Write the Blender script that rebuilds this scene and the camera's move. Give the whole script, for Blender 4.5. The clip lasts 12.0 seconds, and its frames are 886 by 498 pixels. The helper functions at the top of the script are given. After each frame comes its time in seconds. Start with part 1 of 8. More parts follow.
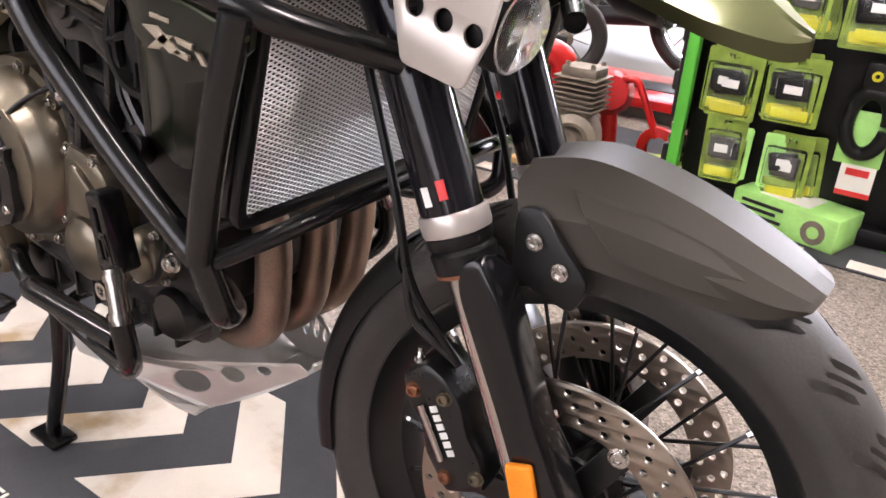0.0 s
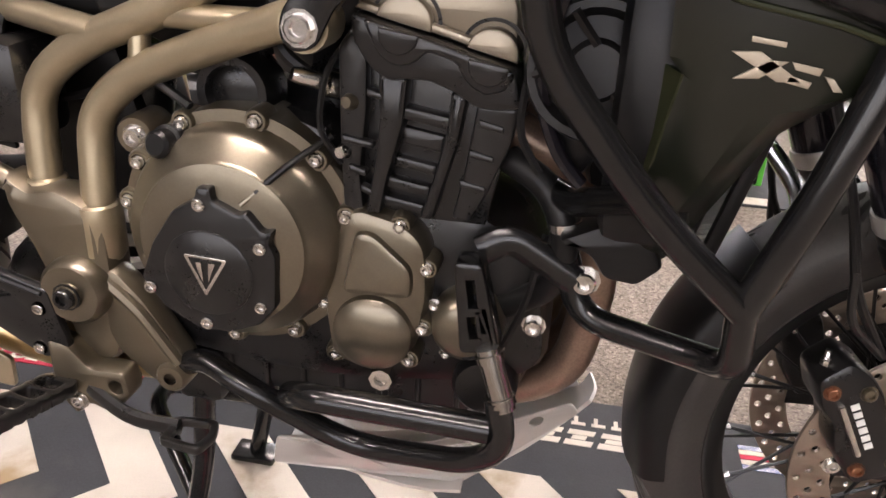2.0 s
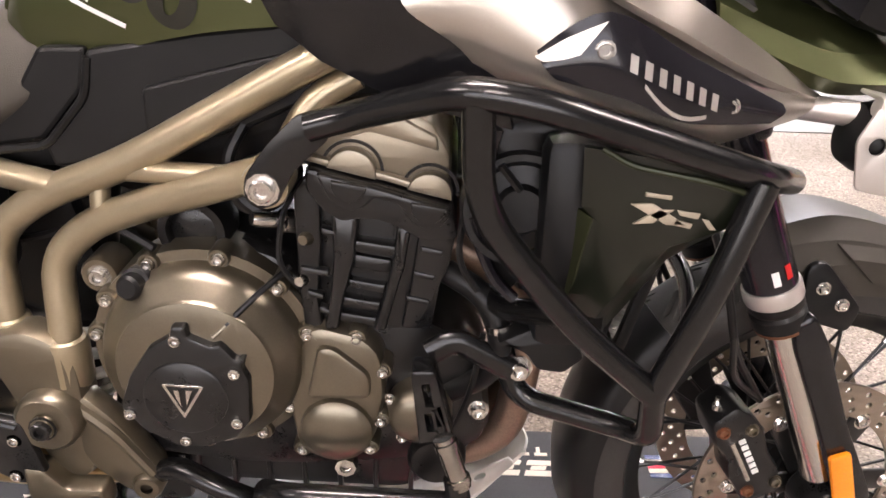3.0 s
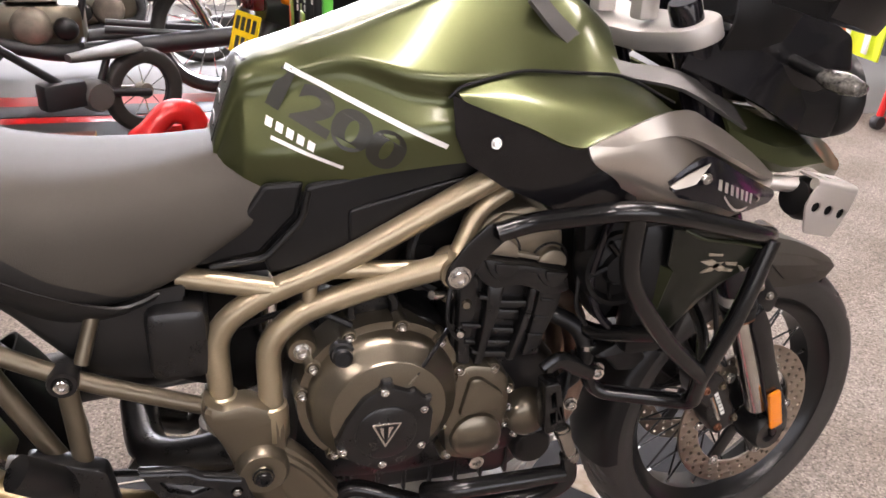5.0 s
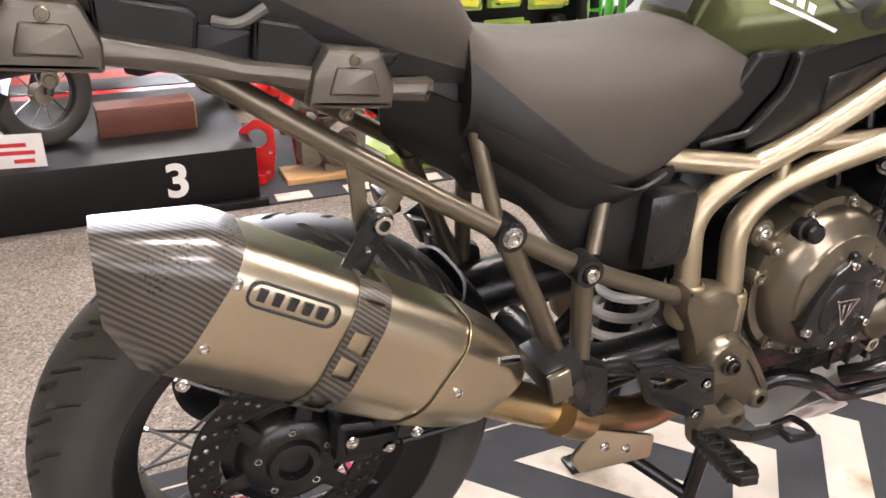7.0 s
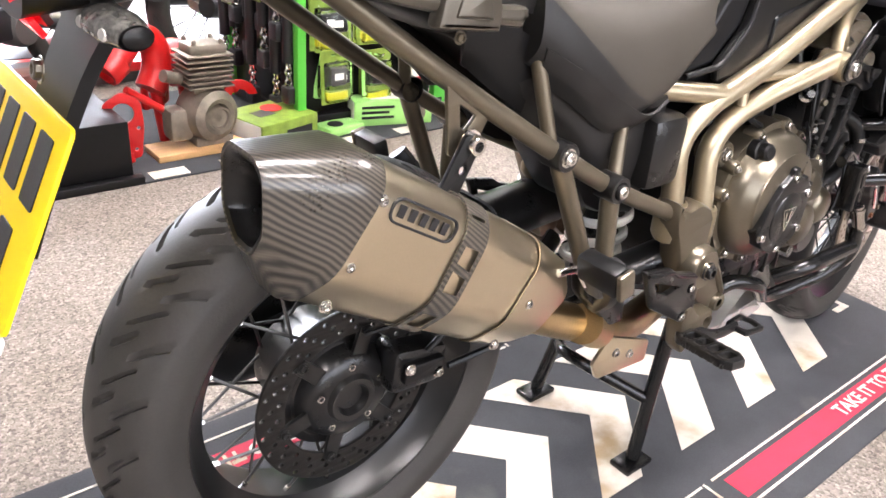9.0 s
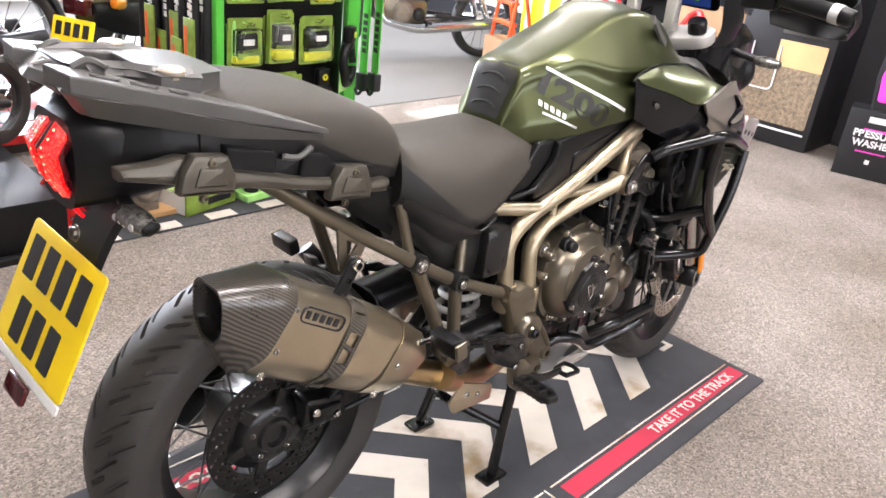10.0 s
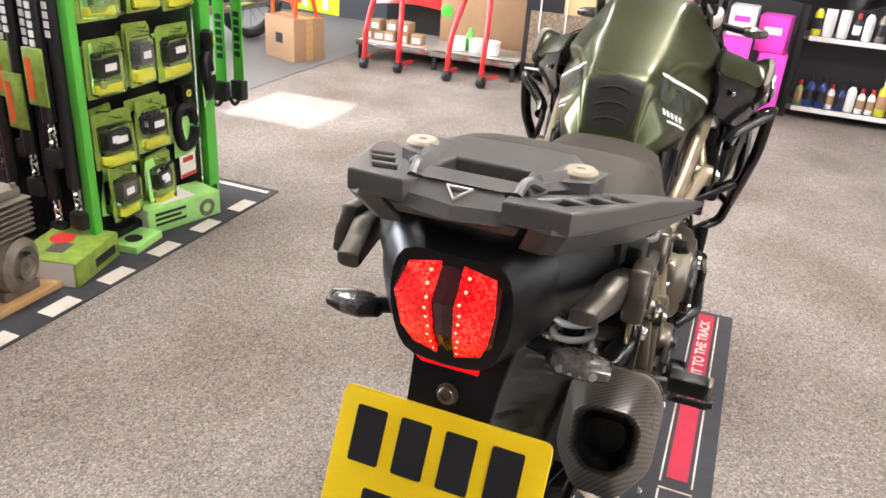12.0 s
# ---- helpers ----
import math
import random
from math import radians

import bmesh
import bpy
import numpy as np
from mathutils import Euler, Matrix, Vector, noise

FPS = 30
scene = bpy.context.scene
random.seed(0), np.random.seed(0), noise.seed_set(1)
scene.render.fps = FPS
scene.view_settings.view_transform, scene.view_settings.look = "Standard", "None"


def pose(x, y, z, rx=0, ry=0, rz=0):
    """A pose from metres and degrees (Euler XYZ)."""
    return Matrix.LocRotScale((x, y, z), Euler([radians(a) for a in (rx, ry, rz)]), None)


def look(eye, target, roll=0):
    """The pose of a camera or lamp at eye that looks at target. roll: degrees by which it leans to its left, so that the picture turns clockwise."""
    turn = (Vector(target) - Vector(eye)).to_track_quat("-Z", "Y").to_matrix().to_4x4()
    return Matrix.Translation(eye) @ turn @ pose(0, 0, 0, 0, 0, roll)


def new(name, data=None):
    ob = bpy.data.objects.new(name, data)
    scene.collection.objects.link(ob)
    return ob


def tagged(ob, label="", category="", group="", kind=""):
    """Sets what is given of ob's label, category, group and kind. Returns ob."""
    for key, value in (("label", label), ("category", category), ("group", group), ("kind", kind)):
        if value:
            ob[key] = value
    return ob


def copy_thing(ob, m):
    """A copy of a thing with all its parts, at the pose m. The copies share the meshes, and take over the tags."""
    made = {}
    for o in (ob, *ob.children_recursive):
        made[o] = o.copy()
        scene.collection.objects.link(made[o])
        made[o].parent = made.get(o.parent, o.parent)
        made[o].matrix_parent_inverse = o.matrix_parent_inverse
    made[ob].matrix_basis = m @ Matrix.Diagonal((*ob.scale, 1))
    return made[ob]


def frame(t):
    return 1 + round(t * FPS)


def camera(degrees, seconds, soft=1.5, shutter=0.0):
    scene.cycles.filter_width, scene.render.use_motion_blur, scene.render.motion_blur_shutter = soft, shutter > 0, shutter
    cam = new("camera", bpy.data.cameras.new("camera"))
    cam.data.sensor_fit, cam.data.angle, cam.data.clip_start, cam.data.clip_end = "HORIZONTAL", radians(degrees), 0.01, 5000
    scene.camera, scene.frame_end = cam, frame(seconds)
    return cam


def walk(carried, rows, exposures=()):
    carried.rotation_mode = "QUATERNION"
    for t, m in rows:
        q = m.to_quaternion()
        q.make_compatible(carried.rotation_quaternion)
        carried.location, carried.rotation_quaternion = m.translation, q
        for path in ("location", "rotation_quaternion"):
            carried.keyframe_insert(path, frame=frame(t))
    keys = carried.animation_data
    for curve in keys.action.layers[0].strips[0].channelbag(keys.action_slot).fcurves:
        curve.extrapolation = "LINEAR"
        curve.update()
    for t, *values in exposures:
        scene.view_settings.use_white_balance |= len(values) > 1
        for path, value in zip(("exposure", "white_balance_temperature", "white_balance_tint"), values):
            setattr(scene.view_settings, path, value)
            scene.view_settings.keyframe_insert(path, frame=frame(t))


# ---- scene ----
cam = camera(59.5, 12.0, soft=1.6)
METRES = 4.0
START = pose(1.671, -0.624, 0.854, -24.895, -3.441, 34.898)
ROWS = [
    (0.0, 0.0, 0.0, 0.0, -0.0, -0.0, -0.0),
    (0.5, -0.0327, -0.0101, 0.0277, -3.71, -0.7, 1.95),
    (1.0, -0.0735, 0.0065, 0.0349, -10.36, -1.51, 4.66),
    (1.5, -0.1149, 0.0336, 0.0304, -16.56, -2.49, 7.78),
    (2.0, -0.1518, 0.0492, 0.0276, -21.95, -3.47, 10.45),
    (2.5, -0.1634, 0.0496, 0.0323, -26.36, -4.49, 12.74),
    (3.0, -0.1681, 0.0309, 0.0593, -30.72, -5.75, 14.87),
    (5.0, -0.2816, 0.0338, 0.1254, -49.03, -12.63, 18.49),
    (5.5, -0.3144, 0.0562, 0.1249, -50.56, -13.25, 18.98),
    (6.0, -0.3368, 0.101, 0.1294, -51.53, -13.81, 19.74),
    (6.5, -0.36, 0.1375, 0.148, -53.1, -14.71, 20.75),
    (7.0, -0.3845, 0.1719, 0.1538, -56.01, -16.38, 21.42),
    (9.0, -0.4316, 0.228, 0.1692, -72.27, -23.34, 20.52),
    (9.5, -0.4644, 0.1917, 0.2065, -76.68, -23.49, 19.43),
    (10.0, -0.5077, 0.1739, 0.2232, -78.89, -23.32, 18.75),
    (10.5, -0.5342, 0.1821, 0.2409, -79.75, -23.03, 18.72),
    (11.0, -0.5196, 0.2318, 0.2606, -81.19, -23.69, 18.82),
    (11.5, -0.4916, 0.295, 0.285, -87.9, -27.3, 20.22),
    (12.0, -0.4525, 0.3508, 0.3062, -103.51, -34.52, 19.5),
]
walk(cam, [(t, START @ pose(METRES * x, METRES * y, METRES * z, 90 + pitch, roll, yaw)) for t, x, y, z, yaw, pitch, roll in ROWS],
     exposures=[(0.0, 1.2, 6450, 22), (0.5, 1.27, 6550, 20), (1.0, 1.08, 6650, 20), (1.5, 0.95, 6700, 20), (2.0, 1.08, 6700, 21), (3.0, 1.36, 6700, 21), (5.0, 0.8, 6550, 21), (6.0, 1.06, 6550, 20), (6.5, 1.12, 6550, 20), (7.0, 1.26, 6550, 19), (9.0, 1.78, 6200, 17), (9.5, 1.44, 6200, 16), (10.5, 1.12, 6250, 17), (12.0, 1.0, 6350, 16)])

# ---- sky, sun ----
world = bpy.data.worlds.new("shop_sky")
scene.world = world
world.use_nodes = True
wn = world.node_tree.nodes
sky = wn.new("ShaderNodeTexSky")
sky.sky_type = "NISHITA"
sky.sun_disc = False
sky.sun_elevation = radians(64)
sky.sun_rotation = radians(90)
world.node_tree.links.new(sky.outputs["Color"], wn["Background"].inputs["Color"])
wn["Background"].inputs["Strength"].default_value = 0.12
sun_data = bpy.data.lights.new("sun", "SUN")
sun_data.energy, sun_data.angle, sun_data.color = 5.0, radians(0.6), (1.0, 0.95, 0.88)
sun = new("sun", sun_data)
sun.matrix_world = look((6, 2, 9), (6 - 4.6, 2, 9 - 9.43))

# daylight in the window openings
def window_light(name, x, y, z, w, h, target, power, colour=(0.97, 0.97, 1.0)):
    d = bpy.data.lights.new(name, "AREA")
    d.shape, d.size, d.size_y, d.energy, d.color = "RECTANGLE", w, h, power, colour
    ob = new(name, d)
    ob.matrix_world = look((x, y, z), target)
    return ob
window_light("window_daylight", 1.5, 6.38, 1.95, 5.0, 1.3, (1.5, 0, 1.95), 420, (0.9, 0.95, 1.0))
window_light("shopfront_daylight", 0.5, -4.3, 1.5, 5.6, 1.9, (0.5, 0, 1.5), 48, (1.0, 0.97, 0.92))

# ---- materials ----
def material(name, colour, rough=0.5, metal=0.0, vary=0.12, scale=14.0, fine=420.0, bump=0.02, bump_scale=None,
             coat=0.0, second=None, second_at=0.6, emit=None, emit_power=0.0, rough_vary=0.1, spec=0.5, stretch=None):
    m = bpy.data.materials.new(name)
    m.use_nodes = True
    nt = m.node_tree
    n, l = nt.nodes, nt.links
    b = n["Principled BSDF"]
    tc = n.new("ShaderNodeTexCoord")
    mp = n.new("ShaderNodeMapping")
    l.new(tc.outputs["Object"], mp.inputs["Vector"])
    if stretch:
        mp.inputs["Scale"].default_value = stretch
    big, small = n.new("ShaderNodeTexNoise"), n.new("ShaderNodeTexNoise")
    big.inputs["Scale"].default_value, small.inputs["Scale"].default_value = scale, fine
    big.inputs["Detail"].default_value, small.inputs["Detail"].default_value = 4, 3
    l.new(mp.outputs["Vector"], big.inputs["Vector"]), l.new(mp.outputs["Vector"], small.inputs["Vector"])
    mixn = n.new("ShaderNodeMix")
    mixn.data_type = "FLOAT"
    mixn.inputs[0].default_value = 0.4
    l.new(big.outputs["Fac"], mixn.inputs[2]), l.new(small.outputs["Fac"], mixn.inputs[3])
    ramp = n.new("ShaderNodeValToRGB")
    r, g, c = colour
    ramp.color_ramp.elements[0].position, ramp.color_ramp.elements[1].position = 0.3, 0.7
    ramp.color_ramp.elements[0].color = (r * (1 - vary), g * (1 - vary), c * (1 - vary), 1)
    ramp.color_ramp.elements[1].color = (min(r * (1 + vary), 1), min(g * (1 + vary), 1), min(c * (1 + vary), 1), 1)
    l.new(mixn.outputs[0], ramp.inputs["Fac"])
    colour_out = ramp.outputs["Color"]
    if second:
        st = n.new("ShaderNodeTexNoise")
        st.inputs["Scale"].default_value, st.inputs["Detail"].default_value = scale * 0.55, 6
        l.new(tc.outputs["Object"], st.inputs["Vector"])
        sr = n.new("ShaderNodeValToRGB")
        sr.color_ramp.elements[0].position, sr.color_ramp.elements[1].position = second_at, min(second_at + 0.12, 1)
        l.new(st.outputs["Fac"], sr.inputs["Fac"])
        mc = n.new("ShaderNodeMix")
        mc.data_type = "RGBA"
        l.new(sr.outputs["Color"], mc.inputs[0]), l.new(colour_out, mc.inputs[6])
        mc.inputs[7].default_value = (*second, 1)
        colour_out = mc.outputs[2]
    l.new(colour_out, b.inputs["Base Color"])
    rr = n.new("ShaderNodeMapRange")
    rr.inputs["To Min"].default_value, rr.inputs["To Max"].default_value = max(rough - rough_vary, 0.02), min(rough + rough_vary, 1)
    l.new(mixn.outputs[0], rr.inputs["Value"]), l.new(rr.outputs["Result"], b.inputs["Roughness"])
    b.inputs["Metallic"].default_value = metal
    b.inputs["Specular IOR Level"].default_value = spec
    b.inputs["Coat Weight"].default_value, b.inputs["Coat Roughness"].default_value = coat, 0.12
    if bump:
        bm_ = n.new("ShaderNodeBump")
        bm_.inputs["Strength"].default_value, bm_.inputs["Distance"].default_value = 0.35, bump * 0.02
        if bump_scale:
            bt = n.new("ShaderNodeTexNoise")
            bt.inputs["Scale"].default_value = bump_scale
            l.new(mp.outputs["Vector"], bt.inputs["Vector"]), l.new(bt.outputs["Fac"], bm_.inputs["Height"])
        else:
            l.new(small.outputs["Fac"], bm_.inputs["Height"])
        l.new(bm_.outputs["Normal"], b.inputs["Normal"])
    if emit:
        b.inputs["Emission Color"].default_value, b.inputs["Emission Strength"].default_value = (*emit, 1), emit_power
    return m


def glass(name, colour=(1, 1, 1), rough=0.02):
    m = bpy.data.materials.new(name)
    m.use_nodes = True
    b = m.node_tree.nodes["Principled BSDF"]
    b.inputs["Base Color"].default_value, b.inputs["Roughness"].default_value = (*colour, 1), rough
    b.inputs["Transmission Weight"].default_value, b.inputs["IOR"].default_value = 1.0, 1.45
    return m


def weave(name, dark, light, size, rough, coat):
    """Carbon twill: diagonal bands of real thread size, broken by a cross weave in the relief."""
    m = material(name, dark, rough, 0.0, bump=0, coat=coat)
    n, l = m.node_tree.nodes, m.node_tree.links
    b = n["Principled BSDF"]
    tc = n.new("ShaderNodeTexCoord")
    a, c = n.new("ShaderNodeTexWave"), n.new("ShaderNodeTexWave")
    a.bands_direction, c.bands_direction = "DIAGONAL", "Z"
    a.inputs["Scale"].default_value = c.inputs["Scale"].default_value = 0.314 / size
    l.new(tc.outputs["Object"], a.inputs["Vector"]), l.new(tc.outputs["Object"], c.inputs["Vector"])
    mul = n.new("ShaderNodeMath")
    mul.operation = "MULTIPLY"
    l.new(a.outputs["Fac"], mul.inputs[0]), l.new(c.outputs["Fac"], mul.inputs[1])
    ramp = n.new("ShaderNodeValToRGB")
    ramp.color_ramp.elements[0].color, ramp.color_ramp.elements[1].color = (*dark, 1), (*light, 1)
    l.new(a.outputs["Fac"], ramp.inputs["Fac"]), l.new(ramp.outputs["Color"], b.inputs["Base Color"])
    bu = n.new("ShaderNodeBump")
    bu.inputs["Distance"].default_value, bu.inputs["Strength"].default_value = 0.0004, 0.22
    l.new(mul.outputs[0], bu.inputs["Height"]), l.new(bu.outputs["Normal"], b.inputs["Normal"])
    return m


def carpet_material():
    m = bpy.data.materials.new("grey_speckled_carpet")
    m.use_nodes = True
    n, l = m.node_tree.nodes, m.node_tree.links
    b = n["Principled BSDF"]
    tc = n.new("ShaderNodeTexCoord")
    fleck, tuft, dirt = n.new("ShaderNodeTexVoronoi"), n.new("ShaderNodeTexNoise"), n.new("ShaderNodeTexNoise")
    fleck.inputs["Scale"].default_value = 210
    tuft.inputs["Scale"].default_value, tuft.inputs["Detail"].default_value = 260, 2
    dirt.inputs["Scale"].default_value, dirt.inputs["Detail"].default_value = 1.6, 6
    for t in (fleck, tuft, dirt):
        l.new(tc.outputs["Object"], t.inputs["Vector"])
    sep = n.new("ShaderNodeSeparateColor")
    l.new(fleck.outputs["Color"], sep.inputs["Color"])
    ramp = n.new("ShaderNodeValToRGB")
    e = ramp.color_ramp.elements
    e[0].position, e[0].color = 0.0, (0.135, 0.118, 0.104, 1)
    e[1].position, e[1].color = 1.0, (0.40, 0.356, 0.318, 1)
    for p, c in ((0.3, (0.222, 0.197, 0.176, 1)), (0.75, (0.285, 0.253, 0.227, 1))):
        k = e.new(p)
        k.color = c
    l.new(sep.outputs["Red"], ramp.inputs["Fac"])
    mx = n.new("ShaderNodeMix")
    mx.data_type, mx.blend_type = "RGBA", "MULTIPLY"
    mx.inputs[0].default_value = 1.0
    dr = n.new("ShaderNodeValToRGB")
    dr.color_ramp.elements[0].position, dr.color_ramp.elements[0].color = 0.32, (0.66, 0.63, 0.59, 1)
    dr.color_ramp.elements[1].position = 0.65
    l.new(dirt.outputs["Fac"], dr.inputs["Fac"])
    l.new(ramp.outputs["Color"], mx.inputs[6]), l.new(dr.outputs["Color"], mx.inputs[7])
    l.new(mx.outputs[2], b.inputs["Base Color"])
    b.inputs["Roughness"].default_value = 0.95
    b.inputs["Specular IOR Level"].default_value = 0.15
    bu = n.new("ShaderNodeBump")
    bu.inputs["Distance"].default_value, bu.inputs["Strength"].default_value = 0.004, 0.7
    l.new(tuft.outputs["Fac"], bu.inputs["Height"]), l.new(bu.outputs["Normal"], b.inputs["Normal"])
    return m


CARPET = carpet_material()
WALL = material("off_white_wall_paint", (0.72, 0.69, 0.64), 0.7, vary=0.04, scale=2, bump=0.03)
PLAIN_WALL = material("grey_wall_paint", (0.13, 0.13, 0.13), 0.7, vary=0.05, scale=2)
DARK_WALL = material("dark_slat_wall", (0.03, 0.03, 0.033), 0.5)
CEIL = material("grey_ceiling_tile", (0.42, 0.41, 0.40), 0.8, vary=0.05, scale=3)
SKIRT = material("dark_skirting", (0.02, 0.022, 0.028), 0.5)
CONCRETE = material("pale_vinyl_floor", (0.14, 0.136, 0.131), 0.55, vary=0.14, scale=3, bump=0.01, spec=0.3)
RUBBER_MAT = material("dark_grey_mat_pile", (0.035, 0.037, 0.042), 0.9, vary=0.3, scale=9, fine=300, bump=0.05, second=(0.07, 0.068, 0.065), second_at=0.6)
MAT_WHITE = material("worn_white_print", (0.60, 0.55, 0.48), 0.85, vary=0.12, scale=10, second=(0.34, 0.25, 0.14), second_at=0.53)
MAT_RED = material("red_mat_print", (0.42, 0.02, 0.05), 0.85, vary=0.2)
PRINT_WHITE = material("white_print", (0.8, 0.8, 0.78), 0.5, vary=0.03)
PRINT_BLACK = material("black_print", (0.012, 0.012, 0.014), 0.45, vary=0.1)
GREEN_TANK = material("metallic_khaki_green_paint", (0.074, 0.084, 0.034), 0.36, 0.82, vary=0.06, scale=3, fine=900, bump=0.004, coat=0.4, rough_vary=0.04)
DARK_GREEN = material("satin_dark_green_plastic", (0.0065, 0.008, 0.0045), 0.3, 0.0, vary=0.1, bump=0.003, rough_vary=0.03)
# shroud green made lighter, to paint in the light its edges catch
LIT_EDGE_GREEN = material("dark_green_lit_edge", (0.032, 0.037, 0.016), 0.34, 0.4, vary=0.06, bump=0)
COWL = material("satin_champagne_silver_paint", (0.45, 0.41, 0.36), 0.3, 0.8, vary=0.03, bump=0, coat=0.2, rough_vary=0.015)
SILVER = material("satin_silver_paint", (0.52, 0.49, 0.46), 0.33, 0.6, vary=0.03, bump=0.004, coat=0.2)
BRONZE = material("bronze_grey_frame_paint", (0.36, 0.302, 0.205), 0.33, 0.76, vary=0.07, scale=20, bump=0.003, rough_vary=0.03)
ENGINE = material("bronze_grey_engine_paint", (0.182, 0.159, 0.119), 0.29, 0.85, vary=0.1, scale=18, bump=0.003, rough_vary=0.03)
ENGINE_BLACK = material("black_engine_paint", (0.0075, 0.0074, 0.0076), 0.28, 0.0, vary=0.25, scale=25, bump=0.004, spec=0.45, rough_vary=0.03)
BLACK = material("black_moulded_plastic", (0.006, 0.006, 0.0063), 0.38, vary=0.2, scale=22, fine=600, bump=0.01, spec=0.28, rough_vary=0.04)
BAR = material("satin_black_powder_coat", (0.005, 0.005, 0.0053), 0.21, 0.0, vary=0.15, bump=0, spec=0.5, rough_vary=0.015)
GLOSS = material("gloss_black_anodising", (0.012, 0.011, 0.014), 0.12, 0.2, vary=0.1, bump=0)
CHARCOAL = material("charcoal_grey_plastic", (0.085, 0.082, 0.078), 0.4, 0.15, vary=0.08, bump=0.02, fine=700)
FENDER = material("dark_metallic_grey_plastic", (0.040, 0.035, 0.028), 0.55, 0.15, vary=0.06, bump=0.004, spec=0.3, rough_vary=0.03)
SEAT = material("grey_textured_vinyl", (0.050, 0.0445, 0.037), 0.62, vary=0.1, scale=8, fine=700, bump=0.05, bump_scale=900, spec=0.22)
SEAT_SIDE = material("black_seat_vinyl", (0.0095, 0.009, 0.0088), 0.45, spec=0.4, vary=0.12, fine=500, bump=0.02)
CARBON = weave("carbon_fibre_twill", (0.010, 0.009, 0.008), (0.095, 0.083, 0.066), 0.0038, 0.3, 0.3)
TITANIUM = material("brushed_titanium", (0.54, 0.47, 0.345), 0.3, 1.0, vary=0.04, scale=9, fine=500, bump=0, rough_vary=0.02)
STEEL = material("bright_steel", (0.62, 0.6, 0.57), 0.2, 1.0, vary=0.05, bump=0.005)
ALUMINIUM = material("brushed_aluminium", (0.62, 0.60, 0.57), 0.48, 0.6, vary=0.05, bump=0.01, stretch=(1, 1, 6))
HEADER = material("heat_stained_exhaust_steel", (0.30, 0.215, 0.165), 0.4, 0.8, vary=0.3, scale=16, bump=0.02)
GOLD_PIPE = material("straw_tinted_pipe_steel", (0.5, 0.37, 0.2), 0.3, 1.0, vary=0.15, scale=20, bump=0.005)
TYRE = material("black_tyre_rubber", (0.03, 0.028, 0.0255), 0.58, vary=0.3, scale=12, fine=300, bump=0.03)
RIM = material("black_rim", (0.007, 0.007, 0.007), 0.3, 0.1, vary=0.1, bump=0, rough_vary=0.03)
DISC = material("machined_disc_steel", (0.36, 0.31, 0.26), 0.34, 1.0, vary=0.08, bump=0.006)
COPPER = material("copper_brown_fitting", (0.2, 0.085, 0.045), 0.4, 0.6)
SPRING = material("white_spring_paint", (0.75, 0.74, 0.7), 0.35, vary=0.04)
RED_LENS = material("red_lamp_lens", (0.4, 0.002, 0.003), 0.12, vary=0.5, scale=60, bump=0.4, bump_scale=170, coat=0.3, emit=(1.0, 0.006, 0.008), emit_power=0.5)
def lamp_lens():
    m = material("glowing_red_lens", (0.35, 0.002, 0.003), 0.12, vary=0.5, scale=60, bump=0.4, bump_scale=170, coat=0.3, emit=(1.0, 0.006, 0.008), emit_power=0.5)
    n, l = m.node_tree.nodes, m.node_tree.links
    b = n["Principled BSDF"]
    tc, cell, cloud = n.new("ShaderNodeTexCoord"), n.new("ShaderNodeTexVoronoi"), n.new("ShaderNodeTexNoise")
    cell.inputs["Scale"].default_value, cloud.inputs["Scale"].default_value = 420, 30
    l.new(tc.outputs["Object"], cell.inputs["Vector"]), l.new(tc.outputs["Object"], cloud.inputs["Vector"])
    mul = n.new("ShaderNodeMath")
    mul.operation = "MULTIPLY"
    sep = n.new("ShaderNodeSeparateColor")
    l.new(cell.outputs["Color"], sep.inputs["Color"])
    l.new(sep.outputs["Red"], mul.inputs[0]), l.new(cloud.outputs["Fac"], mul.inputs[1])
    power = n.new("ShaderNodeMapRange")
    power.inputs["From Min"].default_value, power.inputs["From Max"].default_value = 0.1, 0.5
    power.inputs["To Min"].default_value, power.inputs["To Max"].default_value = 0.22, 1.3
    l.new(mul.outputs[0], power.inputs["Value"]), l.new(power.outputs["Result"], b.inputs["Emission Strength"])
    tint = n.new("ShaderNodeValToRGB")
    tint.color_ramp.elements[0].position, tint.color_ramp.elements[0].color = 0.25, (1, 0.004, 0.006, 1)
    tint.color_ramp.elements[1].position, tint.color_ramp.elements[1].color = 0.6, (1, 0.05, 0.02, 1)
    l.new(mul.outputs[0], tint.inputs["Fac"]), l.new(tint.outputs["Color"], b.inputs["Emission Color"])
    return m


GLOW_LENS = lamp_lens()
LED = material("lit_red_led", (1, 0.1, 0.05), 0.3, vary=0, bump=0, emit=(1.0, 0.16, 0.08), emit_power=3)
ORANGE = material("orange_reflector", (0.85, 0.25, 0.01), 0.2, vary=0.12, fine=400, bump=0.05, coat=0.4)
RED_REFL = material("dark_red_reflector", (0.06, 0.004, 0.006), 0.15, coat=0.4)
YELLOW = material("yellow_plate", (0.95, 0.66, 0.0), 0.45, vary=0.03, bump=0)
WHITE = material("white_plastic", (0.75, 0.74, 0.72), 0.4, vary=0.03)
RED = material("red_paint", (0.55, 0.012, 0.012), 0.32, 0.1, vary=0.1, coat=0.3)
ORANGE_PAINT = material("orange_red_paint", (0.75, 0.1, 0.02), 0.4, vary=0.06)
RACK_GREEN = material("lime_green_powder_coat", (0.1, 0.52, 0.06), 0.38, vary=0.05)
